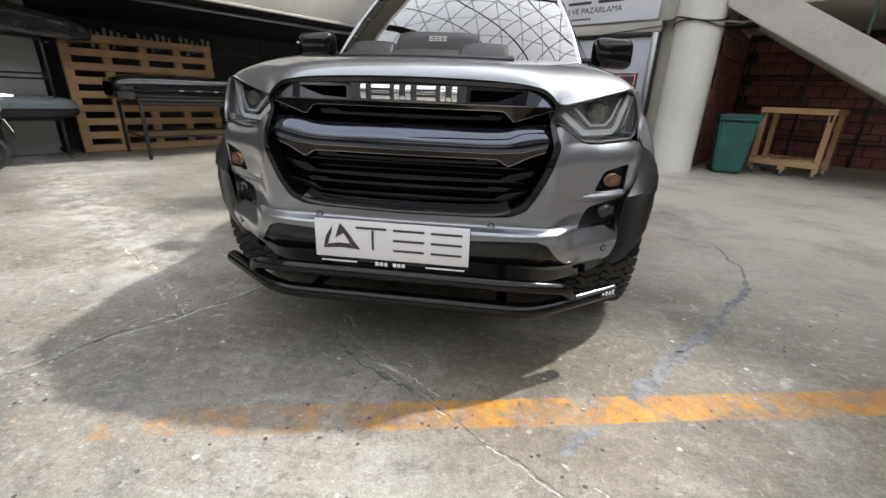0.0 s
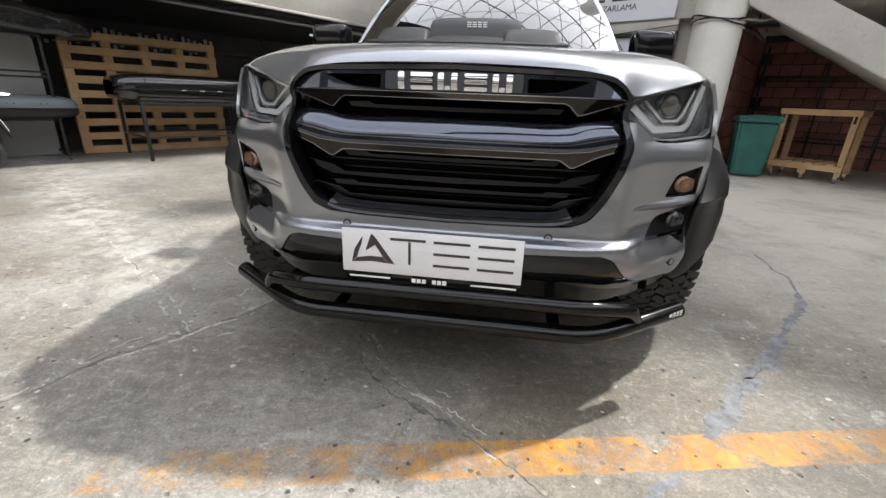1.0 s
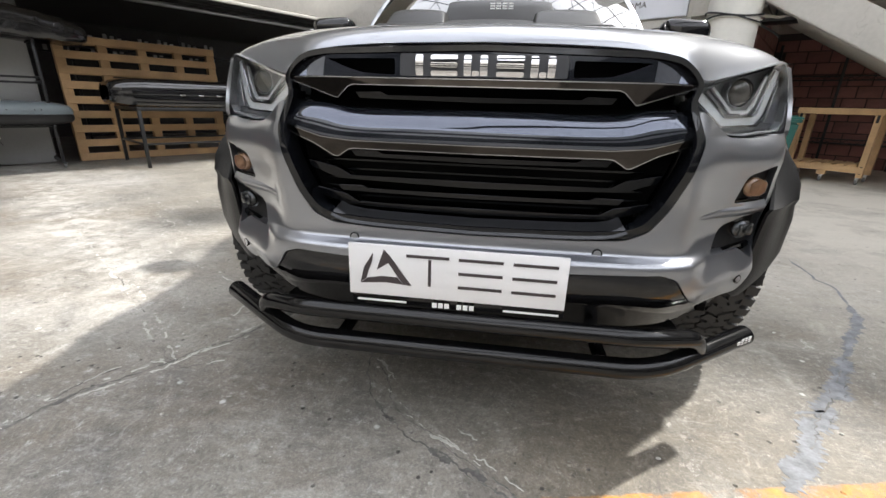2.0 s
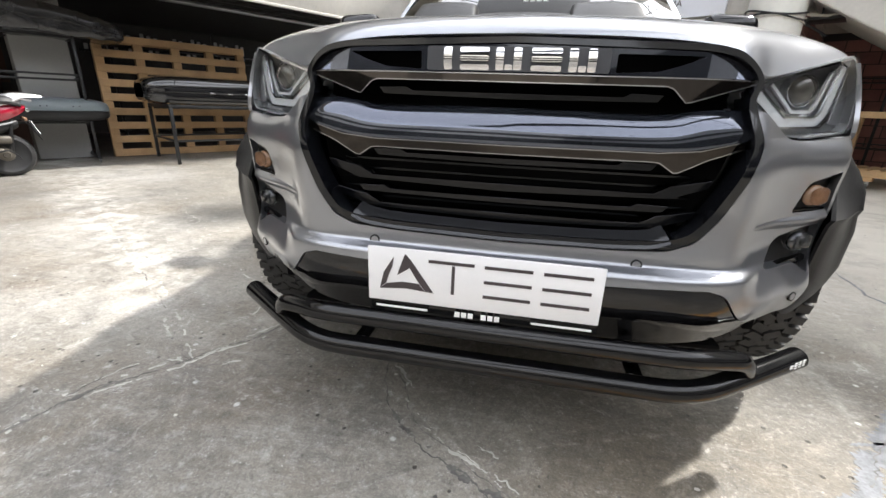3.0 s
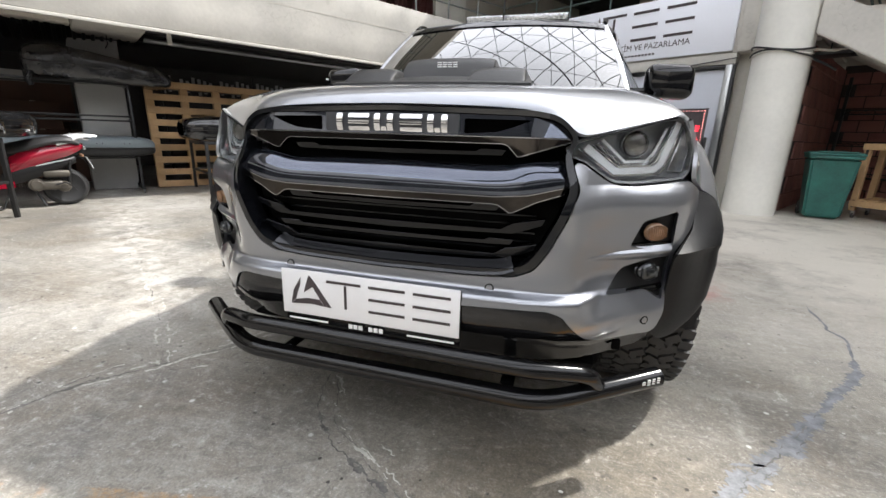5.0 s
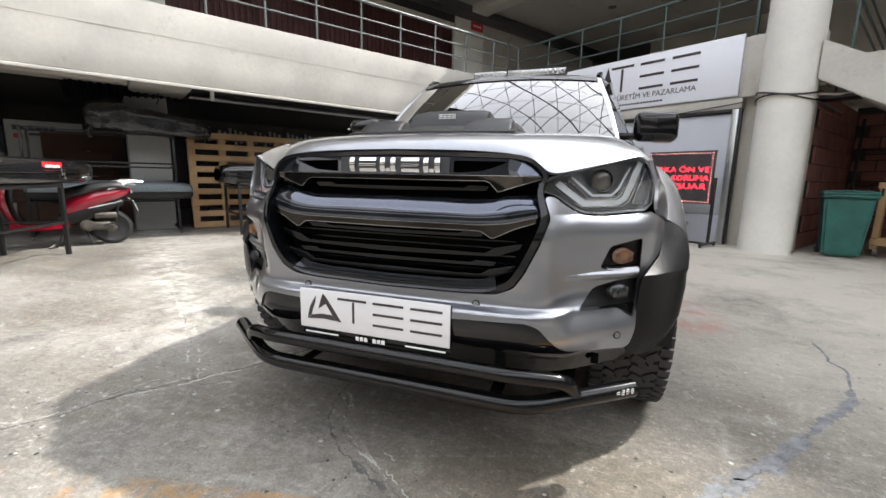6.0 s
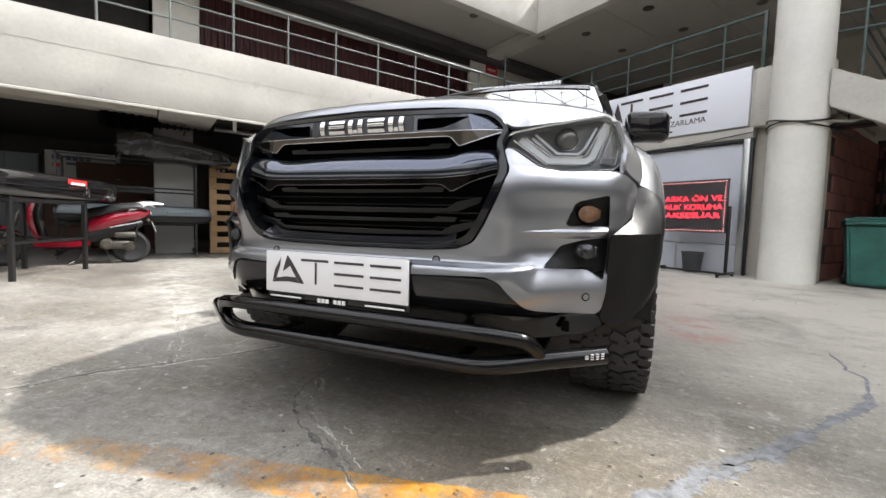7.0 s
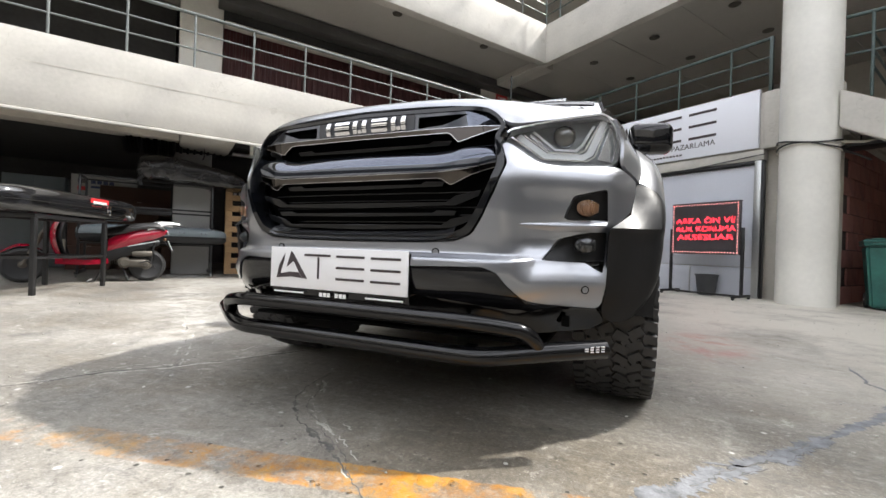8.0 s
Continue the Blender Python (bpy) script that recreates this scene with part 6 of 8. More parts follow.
for s in (1, -1):
    for name, y0, y1, mt in (("front_door", 1.46, 2.52, PAINT), ("rear_door", 2.53, 3.40, PAINT)):
        rws = []
        for k in range(5):
            y = y0 + (y1 - y0) * k / 4
            rws.append([(0.86, y, 0.42), (0.915, y, 0.55), (0.925, y, 0.80), (0.905, y, 0.98), (0.862, y, 1.13)])
        bm = loft(rws, 2, 4, False, 0.02)
        if s < 0:
            bmesh.ops.scale(bm, vec=(-1, 1, 1), verts=bm.verts)
        dr = part(name, bm, mt, truck, "silver painted door")
        part("handle", new_box((s * 0.925 - 0.012, y1 - 0.25, 0.95), (s * 0.925 + 0.012, y1 - 0.08, 0.98), 0.008), PAINT, dr)
    glass = [[(0.840, 1.50, 1.115), (0.735, 1.72, 1.35), (0.640, 1.98, 1.575)], [(0.860, 2.1, 1.13), (0.80, 2.15, 1.35), (0.69, 2.25, 1.64)], [(0.860, 2.8, 1.13), (0.80, 2.8, 1.36), (0.695, 2.75, 1.675)], [(0.860, 3.40, 1.13), (0.80, 3.36, 1.35), (0.68, 3.24, 1.65)]]
    bm = loft(glass, 4, 4, False, 0.006)
    if s < 0:
        bmesh.ops.scale(bm, vec=(-1, 1, 1), verts=bm.verts)
    part("side_window", bm, SIDE_GLASS, truck, "dark tinted side windows")
    part("sill", new_box((s * 0.86 - 0.05, 1.46, 0.30), (s * 0.86 + 0.05, 3.42, 0.42), 0.02), GRAIN, truck)
    part("roof_rail", new_tube([(s * 0.60, 1.98, 1.625), (s * 0.615, 2.10, 1.675), (s * 0.62, 2.7, 1.725), (s * 0.61, 3.2, 1.70)], 0.016, 10, 0.1), SATIN, truck)
    # door mirror
    mir = new("door_mirror")
    mir.parent = truck
    mir.location = (s * 0.93, 1.58, 1.25)
    shell = new_box((-0.115, -0.06, -0.085), (0.115, 0.075, 0.08), 0.045, 5)
    for v in shell.verts:
        v.co.z -= 0.10 * s * v.co.x * 0.5
        if v.co.y < 0:
            v.co.y -= 0.02 * (1 - (v.co.x / 0.115) ** 2)
    part("shell", shell, PIANO, mir, "gloss black mirror shell")
    part("base_cap", new_box((-s * 0.16 - 0.06, -0.02, -0.07), (-s * 0.16 + 0.09, 0.05, -0.03), 0.015), SATIN, mir)
    part("mirror_glass", new_box((-0.098, 0.0755, -0.065), (0.098, 0.079, 0.062), 0.001), CHROME, mir)
    part("side_repeater", new_box((s * 0.112 - 0.02, -0.035, 0.012), (s * 0.112 + 0.004, 0.03, 0.024), 0.004), GUIDE, mir)

# bed, tail and chassis
bed = new("cargo_bed")
bed.parent = truck
for s in (1, -1):
    rws = [[(0.86, y, 0.45), (0.92, y, 0.60), (0.925, y, 0.85), (0.915, y, 1.06), (0.87, y, 1.12)] for y in (3.44, 3.9, 4.5, 5.1)]
    bm = loft(rws, 2, 4, False, 0.06)
    if s < 0:
        bmesh.ops.scale(bm, vec=(-1, 1, 1), verts=bm.verts)
    part("bed_side", bm, PAINT, bed, "silver painted bed side")
    part("tail_lamp", new_box((s * 0.86 - 0.05, 5.06, 0.78), (s * 0.86 + 0.05, 5.14, 1.06), 0.015), RED_GLOSS, bed)
part("bed_floor", new_box((-0.85, 3.44, 0.62), (0.85, 5.1, 0.66), 0.005), UNDER, bed)
part("front_panel", new_box((-0.86, 3.43, 0.66), (0.86, 3.47, 1.12), 0.008), PAINT, bed)
part("tailgate", new_box((-0.82, 5.08, 0.60), (0.82, 5.14, 1.11), 0.015), PAINT, bed, "silver painted tailgate")
part("rear_window", new_box((-0.62, 3.36, 1.15), (0.62, 3.38, 1.66), 0.01), SIDE_GLASS, truck)
part("cab_back", new_box((-0.84, 3.38, 0.45), (0.84, 3.42, 1.15), 0.01), PAINT, truck)
part("dashboard", new_box((-0.72, 1.40, 0.85), (0.72, 1.85, 1.12), 0.06, 3), SEAT, truck, "dark dashboard")
for x in (-0.38, 0.38):
    seat = new("seat")
    seat.parent = truck
    seat.location = (x, 2.2, 0.6)
    part("cushion", new_box((-0.24, -0.25, 0), (0.24, 0.25, 0.2), 0.05, 3), SEAT, seat)
    part("backrest", new_box((-0.23, 0.22, 0.1), (0.23, 0.36, 0.72), 0.05, 3), SEAT, seat)
    part("headrest", new_box((-0.12, 0.27, 0.76), (0.12, 0.36, 0.92), 0.03, 3), SEAT, seat)
for s in (1, -1):
    part("chassis_rail", new_box((s * 0.42 - 0.04, 0.35, 0.36), (s * 0.42 + 0.04, 5.0, 0.48), 0.01), UNDER, truck)
    part("suspension_arm", new_tube([(s * 0.38, 0.80, 0.36), (s * 0.66, WHEEL_Y, 0.27)], 0.03, 8), UNDER, truck)
    part("strut", new_tube([(s * 0.55, WHEEL_Y + 0.05, 0.30), (s * 0.50, WHEEL_Y + 0.05, 0.75)], 0.045, 10), UNDER, truck)
part("radiator_pack", new_box((-0.42, 0.20, 0.40), (0.42, 0.32, 0.98), 0.01), UNDER, truck)
# guessed plate, widened to keep the gap behind the bull bar dark
part("skid_plate", new_box((-0.60, 0.22, 0.285), (0.60, 0.75, 0.30), 0.006), UNDER, truck)
part("axle_beam", new_tube([(-0.66, REAR_Y, 0.36), (0.66, REAR_Y, 0.36)], 0.06, 12), UNDER, truck)
part("differential", lathe([(0.05, -0.14), (0.13, -0.08), (0.15, 0), (0.13, 0.08), (0.05, 0.14)], 16, Matrix.Translation((0.05, REAR_Y, 0.36)) @ Matrix.Rotation(radians(90), 4, "X")), UNDER, truck)
part("engine_block", new_box((-0.36, 0.35, 0.40), (0.36, 1.25, 0.95), 0.04), UNDER, truck)
part("cab_floor", new_box((-0.84, 1.30, 0.42), (0.84, 3.40, 0.47), 0.01), UNDER, truck)
part("firewall", new_box((-0.80, 1.28, 0.45), (0.80, 1.32, 1.12), 0.01), UNDER, truck)

# roof light bar and aerial
lightbar = new("light_bar")
lightbar.parent = truck
lightbar.location = (0.04, 2.16, 1.716)
part("body", new_box((-0.345, -0.03, -0.024), (0.345, 0.035, 0.024), 0.008), STEEL_BLACK, lightbar, "black roof light bar housing")
for r in (0, 1):
    for k in range(20):
        o = part("lamp_cell", lathe([(0.004, 0.001), (0.0085, 0.005), (0.0092, 0.008)], 10, Matrix.Translation((-0.313 + k * 0.033, -0.029, -0.010 + r * 0.020)) @ Matrix.Rotation(radians(90), 4, "X")), LAMP_GREY, lightbar) if (r, k) == (0, 0) else None
        if o:
            first_cell = o
        else:
            o = first_cell.copy()
            scene.collection.objects.link(o)
            o.location = (k * 0.033, 0, r * 0.020)
part("reflector_plate", new_box((-0.335, -0.0335, -0.020), (0.335, -0.0305, 0.020), 0.001), LAMP_GREY, lightbar, "bright reflector plate")
part("front_glass", new_box((-0.335, -0.0425, -0.021), (0.335, -0.040, 0.021)), LENS, lightbar)
for x in (-0.30, 0.30, -0.02):
    part("foot", new_box((x - 0.02, -0.02, -0.045), (x + 0.02, 0.02, -0.03), 0.005), STEEL_BLACK, lightbar)
aerial = new("aerial")
aerial.parent = truck
aerial.location = (-0.034, 2.08, 1.672)
part("mast", new_tube([(0, 0, 0), (0, 0.01, 0.27)], 0.006, 8), STEEL_BLACK, aerial)
part("base", lathe([(0.02, -0.02), (0.018, 0.0), (0.006, 0.03)], 14), STEEL_BLACK, aerial)

for ob in truck.children_recursive:
    if ob.data and ob.data.materials and ob.data.materials[0] == LENS:
        ob.visible_shadow = False

# ---- things in the storage bay ----
def roof_box(name, m, length, width, height, shell_mat, lid_mat, label, group=""):
    """A roof cargo box along y: a shallow tub, a domed lid with tapered ends, a seam and clasps."""
    ob = thing(name, m, label, "roof box", group)

    def hull(z0, z1, dome, grow):
        rws = []
        for k in range(13):
            t = 0.5 - 0.5 * math.cos(math.pi * k / 12)
            e = 1 - abs(2 * t - 1) ** 6
            w = width / 2 * (0.55 + 0.45 * e ** 0.6) + grow
            top = z0 + (z1 - z0) * (0.45 + 0.55 * e ** 0.5) if dome else z1
            y = (t - 0.5) * length
            if dome:
                rws.append([(-w, y, z0), (-w * 0.99, y, z0 + (top - z0) * 0.45), (-w * 0.80, y, z0 + (top - z0) * 0.9), (0, y, top), (w * 0.80, y, z0 + (top - z0) * 0.9), (w * 0.99, y, z0 + (top - z0) * 0.45), (w, y, z0)])
            else:
                lo = z0 + (z1 - z0) * 0.5 * (1 - e ** 0.5)
                rws.append([(-w, y, z1), (-w * 0.98, y, lo + (z1 - lo) * 0.4), (-w * 0.82, y, lo), (0, y, lo), (w * 0.82, y, lo), (w * 0.98, y, lo + (z1 - lo) * 0.4), (w, y, z1)])
        bm = loft(rws, 3, 3, False)
        bmesh.ops.holes_fill(bm, edges=[e for e in bm.edges if e.is_boundary], sides=0)
        return bm
    part("tub", hull(0, height * 0.42, False, -0.004), shell_mat, ob)
    part("lid", hull(height * 0.45, height, True, 0), lid_mat, ob)
    part("seam", hull(height * 0.415, height * 0.47, True, 0.008), shell_mat, ob)
    return ob


def clasp(parent, x, y, z):
    c = part("clasp", new_box((x - 0.008, y - 0.03, z - 0.05), (x + 0.008, y + 0.03, z + 0.03), 0.006), CHROME, parent, "bright metal clasp")
    part("lever", new_box((x + 0.006, y - 0.012, z - 0.09), (x + 0.02, y + 0.012, z - 0.02), 0.005), CHROME, c)


def steel_table(name, m, lx, ly, h, label, low=0.36, group=""):
    """A welded square-tube frame table."""
    ob = thing(name, m, label, "table", group)
    for x in (0, lx):
        for y in (0, ly):
            part("leg", new_box((x - 0.02, y - 0.02, 0), (x + 0.02, y + 0.02, h - 0.04), 0.003), STEEL_BLACK, ob)
    for y in (0, ly):
        part("top_rail", new_box((-0.02, y - 0.02, h - 0.04), (lx + 0.02, y + 0.02, h), 0.003), STEEL_BLACK, ob)
        part("stretcher", new_box((0.02, y - 0.012, low - 0.012), (lx - 0.02, y + 0.012, low + 0.012), 0.002), STEEL_BLACK, ob)
    for x in (0, lx):
        part("end_rail", new_box((x - 0.02, 0.02, h - 0.04), (x + 0.02, ly - 0.02, h), 0.003), STEEL_BLACK, ob)
        part("stretcher", new_box((x - 0.012, 0.02, low - 0.012), (x + 0.012, ly - 0.02, low + 0.012), 0.002), STEEL_BLACK, ob)
    return ob


# table with the glossy black box, beside the scooter
axis = math.atan2(1.87 - 1.01, -4.87 + 4.35)
TAB = Matrix.Translation((-4.35, 1.01, 0)) @ Matrix.Rotation(axis - radians(90), 4, "Z")
t1 = steel_table("work_table", TAB @ Matrix.Translation((-0.62, 0, 0)), 0.62, 1.0, 0.79, "black welded steel table carrying a glossy black roof box", 0.36, "steel tables")
rb = roof_box("roof_box", TAB @ Matrix.Translation((-0.30, 0.67, 0.794)), 2.1, 0.74, 0.27, GLOSS_BOX, GLOSS_BOX, "glossy black roof box with bright clasps on a steel table", "roof boxes")
for y in (0.28, 0.78):
    clasp(rb, 0.375 - (0.03 if y > 0.5 else 0), y, 0.13)
lab = part("label_plate", new_box((0.366, -0.02, 0.135), (0.371, 0.28, 0.225), 0.002, 1, Matrix.Rotation(radians(0), 4, "Z")), RED_LABEL, rb, "red label with pale bars")
for k in range(6):
    part("print_bar", new_box((0.3715, 0.02 + k * 0.038, 0.165), (0.3735, 0.048 + k * 0.038, 0.195)), PRINT_WHITE, lab)

# rack with the grey box below and the wrapped box on top
rack = thing("storage_rack", BLD @ Matrix.Translation((-5.95, -8.35, 0)), "black steel rack holding a grey roof box and a wrapped one", "rack")
for y in (0.0, 1.68):
    for x in (0.0, 0.58):
        part("upright", new_box((x - 0.015, y - 0.015, 0.07), (x + 0.015, y + 0.015, 1.5), 0.002), STEEL_BLACK, rack)
    for z in (0.08, 0.50, 1.02, 1.48):
        part("cross_bar", new_box((-0.015, y - 0.012, z - 0.012), (0.62, y + 0.012, z + 0.012), 0.002), STEEL_BLACK, rack)
    part("foot_bar", new_box((-0.05, y - 0.02, 0.05), (0.68, y + 0.02, 0.075), 0.003), STEEL_BLACK, rack)
    part("caster_wheel", lathe([(0.012, -0.01), (0.025, -0.01), (0.025, 0.01), (0.012, 0.01)], 16, Matrix.Translation((0.66, y, 0.025)) @ Matrix.Rotation(radians(90), 4, "X")), CASTER, rack)
for x in (0.0, 0.58):
    for z in (0.50, 1.00, 1.06, 1.48):
        part("long_bar", new_box((x - 0.012, -0.012, z - 0.012), (x + 0.012, 1.69, z + 0.012), 0.002), STEEL_BLACK, rack)
gb = roof_box("roof_box", BLD @ Matrix.Translation((-5.62, -7.42, 0.516)), 1.95, 0.72, 0.28, STEEL_BLACK, GREY_BOX, "slate grey roof box with black tub on a rack", "roof boxes")
for k in range(4):
    part("rivet", lathe([(0.008, 0), (0.006, 0.004)], 8, Matrix.Translation((0.36, 0.30 + (k % 2) * 0.06 + (k // 2) * 0.3, 0.18)) @ Matrix.Rotation(radians(90), 4, "Y")), STEEL_BLACK, gb)
wb = roof_box("wrapped_roof_box", BLD @ Matrix.Translation((-5.58, -6.92, 1.497)), 1.55, 0.80, 0.42, WRAP, WRAP, "dark roof box wrapped in crinkled clear plastic on a rack", "roof boxes")
for ob in wb.children:
    for v in ob.data.vertices:
        v.co.z = v.co.z * (1 - 0.42 * max(0.0, min(1.0, (v.co.y + 0.45) / 1.2))) - 0.05 * max(0.0, v.co.y)
        v.co += Vector((noise.noise(v.co * 7), noise.noise(v.co * 7 + Vector((5, 0, 0))), noise.noise(v.co * 7 + Vector((0, 9, 0))))) * 0.022
part("loose_flap", new_tube([(0.30, -0.70, 0.05), (0.33, -0.74, -0.03), (0.31, -0.72, -0.10)], 0.03, 7), WRAP, wb)

# table with a black box beside the pallet
t2 = steel_table("work_table", BLD @ Matrix.Translation((-5.68, -5.93, 0)), 1.03, 1.55, 0.75, "black welded steel table carrying a black roof box", 0.30, "steel tables")
rb2 = roof_box("roof_box", BLD @ Matrix.Translation((-5.15, -5.14, 0.754)), 2.0, 0.80, 0.36, GLOSS_BOX, GLOSS_BOX, "glossy black roof box on a steel table before a pallet", "roof boxes")
for y in (-0.23, 0.0, 0.24):
    part("clasp", new_box((0.396, y - 0.035, 0.145), (0.408, y + 0.035, 0.163), 0.004), CHROME, rb2, "bright metal clasp")

# large pallet leaning on its edge
PAL_W, PAL_H = 2.0, 1.62
pallet = thing("wooden_pallet", BLD @ Matrix.Translation((-5.84, -6.42, 0)) @ Matrix.Rotation(radians(-3), 4, "Y"), "large pale pine pallet standing on its edge", "pallet")
for k in range(9):
    z = 0.005 + k * (PAL_H - 0.10) / 8
    part("deck_board", new_box((-0.022, 0, z), (0, PAL_W, z + 0.098), 0.003, 1), PINE, pallet)
for k in range(5):
    y = k * (PAL_W - 0.11) / 4
    part("stringer", new_box((-0.115, y, 0.0), (-0.024, y + 0.11, PAL_H), 0.004, 1), PINE, pallet)
for k in range(5):
    z = 0.005 + k * (PAL_H - 0.10) / 4
    part("back_board", new_box((-0.14, 0, z), (-0.117, PAL_W, z + 0.098), 0.003, 1), PINE, pallet)

# deep in the bay
board = thing("poster_board", BLD @ Matrix.Translation((-7.6, -8.78, 0)), "white poster board with dark and red printed bars", "poster")
part("sheet", new_box((-0.02, 0, 0.75), (0, 0.98, 1.74), 0.004), BOARD_WHITE, board)
part("print_block", new_box((0.002, 0.09, 1.58), (0.005, 0.20, 1.66)), INK, board)
part("print_block", new_box((0.002, 0.09, 1.45), (0.005, 0.20, 1.52)), RED_LABEL, board)
for k in range(4):
    part("print_bar", new_box((0.002, 0.28 + k * 0.09, 1.58), (0.005, 0.35 + k * 0.09, 1.66)), BAR_BLUE, board)
part("print_bar", new_box((0.002, 0.28, 1.50), (0.005, 0.60, 1.54)), BAR_BLUE, board)
part("stand", new_box((-0.05, 0.1, 0.0), (-0.022, 0.9, 0.76), 0.004), STEEL_BLACK, board)
cab_w = thing("cabinet", BLD @ Matrix.Translation((-7.9, -9.75, 0)), "dull grey metal cabinet in the storage bay", "cabinet")
part("body", new_box((-0.4, 0, 0.0), (0.0, 0.85, 1.68), 0.01), GREY_BOX, cab_w)
part("cabinet_door", new_box((0.002, 0.01, 0.05), (0.018, 0.42, 1.65), 0.004), GREY_BOX, cab_w)
part("cabinet_door", new_box((0.002, 0.43, 0.05), (0.018, 0.84, 1.65), 0.004), GREY_BOX, cab_w)
part("handle", new_box((0.02, 0.45, 0.9), (0.035, 0.47, 1.05), 0.004), STEEL_BLACK, cab_w)
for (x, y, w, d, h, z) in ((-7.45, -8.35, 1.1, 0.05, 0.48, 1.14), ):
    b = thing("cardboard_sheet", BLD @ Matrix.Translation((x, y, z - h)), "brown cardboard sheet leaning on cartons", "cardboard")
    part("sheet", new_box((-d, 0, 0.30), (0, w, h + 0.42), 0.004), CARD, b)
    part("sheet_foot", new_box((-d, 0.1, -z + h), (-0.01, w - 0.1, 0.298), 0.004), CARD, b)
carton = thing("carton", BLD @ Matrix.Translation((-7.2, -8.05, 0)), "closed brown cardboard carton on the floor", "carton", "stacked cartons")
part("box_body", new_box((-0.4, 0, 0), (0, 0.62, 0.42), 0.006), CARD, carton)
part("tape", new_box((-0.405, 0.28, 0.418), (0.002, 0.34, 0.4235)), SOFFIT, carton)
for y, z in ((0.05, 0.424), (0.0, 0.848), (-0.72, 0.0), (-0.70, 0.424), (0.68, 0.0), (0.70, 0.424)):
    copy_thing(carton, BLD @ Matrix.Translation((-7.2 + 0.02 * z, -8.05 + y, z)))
bars = thing("window_grille", BLD @ Matrix.Translation((WEST + 0.01, -5.9, 1.72)), "row of pale upright bars before a high window", "window grille", "", "structure")
for k in range(26):
    if k % 7 != 5:
        part("bar", new_box((0, k * 0.13, 0.05 * (k % 3)), (0.03, k * 0.13 + 0.07, 0.42 - 0.03 * (k % 4)), 0.004, 1), BOARD_WHITE, bars)
part("sill_bar", new_box((-0.005, -0.1, -0.04), (0.05, 3.5, 0.0), 0.004), STEEL_BLACK, bars)
shelf = thing("shelf_rack", BLD @ Matrix.Translation((-8.6, -5.8, 0)), "dark steel shelving in the storage bay", "shelving")
for y in (0, 1.8, 3.6):
    part("upright", new_box((0, y, 0), (0.04, y + 0.04, 2.1), 0.003), STEEL_BLACK, shelf)
for z in (0.5, 1.1, 1.7):
    part("shelf_board", new_box((-0.4, 0, z), (0.05, 3.64, z + 0.03), 0.003), STEEL_BLACK, shelf)

# ---- scooter: x forward, z up, rear wheel over the origin ----
fwd = math.atan2(-0.87, -0.49)
SC = Matrix.Translation((-5.25, 2.60, 0)) @ Matrix.Rotation(fwd, 4, "Z") @ Matrix.Scale(0.94, 4)
scooter = thing("scooter", SC, "red and black motor scooter with silver grab rail on its stand", "scooter")


def skin(rows, du=3, dv=3):
    bm = loft(rows, du, dv, False)
    bmesh.ops.mirror(bm, geom=bm.verts[:] + bm.edges[:] + bm.faces[:], axis="Y", merge_dist=0.001)
    return bm


for x, nm in ((0.0, "rear_wheel"), (1.24, "front_wheel")):
    wh = new(nm)
    wh.parent = scooter
    wh.location = (x, 0, 0.232)
    turn = Matrix.Rotation(radians(90), 4, "X")
    part("tyre", lathe([(0.15, -0.04), (0.185, -0.055), (0.215, -0.045), (0.232, -0.015), (0.232, 0.015), (0.215, 0.045), (0.185, 0.055), (0.15, 0.04)], 36, turn), VINYL, wh, "black scooter tyre")
    rim_o = part("rim", lathe([(0.15, -0.035), (0.155, -0.035), (0.155, 0.035), (0.15, 0.035), (0.138, 0.02), (0.138, -0.02)], 36, turn), STEEL_BLACK, wh, "dark alloy rim")
    part("hub", lathe([(0.02, -0.05), (0.045, -0.04), (0.045, 0.04), (0.02, 0.05)], 18, turn), CAST_ALU, wh)
    for k in range(5):
        bm = new_box((0.03, -0.015, -0.014), (0.145, 0.015, 0.014), 0.004)
        bm.transform(Matrix.Rotation(k * math.tau / 5, 4, "Y"))
        part("spoke", bm, CAST_ALU, rim_o)
tail = [[(-0.36, 0.03, 0.765), (-0.36, 0.05, 0.74), (-0.35, 0.03, 0.705)],
        [(-0.22, 0.085, 0.775), (-0.22, 0.115, 0.72), (-0.22, 0.08, 0.655)],
        [(0.02, 0.12, 0.765), (0.02, 0.160, 0.68), (0.02, 0.12, 0.585)],
        [(0.26, 0.13, 0.715), (0.26, 0.170, 0.60), (0.26, 0.14, 0.49)],
        [(0.46, 0.10, 0.60), (0.46, 0.14, 0.50), (0.46, 0.13, 0.42)]]
part("side_panel", skin(tail), RED_GLOSS, scooter, "glossy red side panels")
low_panel = [[(-0.20, 0.08, 0.60), (-0.20, 0.09, 0.56), (-0.20, 0.06, 0.53)], [(0.05, 0.13, 0.56), (0.05, 0.14, 0.50), (0.05, 0.10, 0.45)], [(0.30, 0.145, 0.49), (0.30, 0.15, 0.42), (0.30, 0.12, 0.34)], [(0.55, 0.14, 0.40), (0.55, 0.15, 0.33), (0.55, 0.12, 0.26)]]
part("lower_panel", skin(low_panel), GRAIN, scooter, "dark lower side panels")
part("accent_trim", skin([[(-0.18, 0.118, 0.61), (-0.18, 0.12, 0.595)], [(0.12, 0.158, 0.545), (0.12, 0.16, 0.525)], [(0.24, 0.166, 0.51), (0.24, 0.168, 0.50)]]), SILVER_TRIM, scooter)
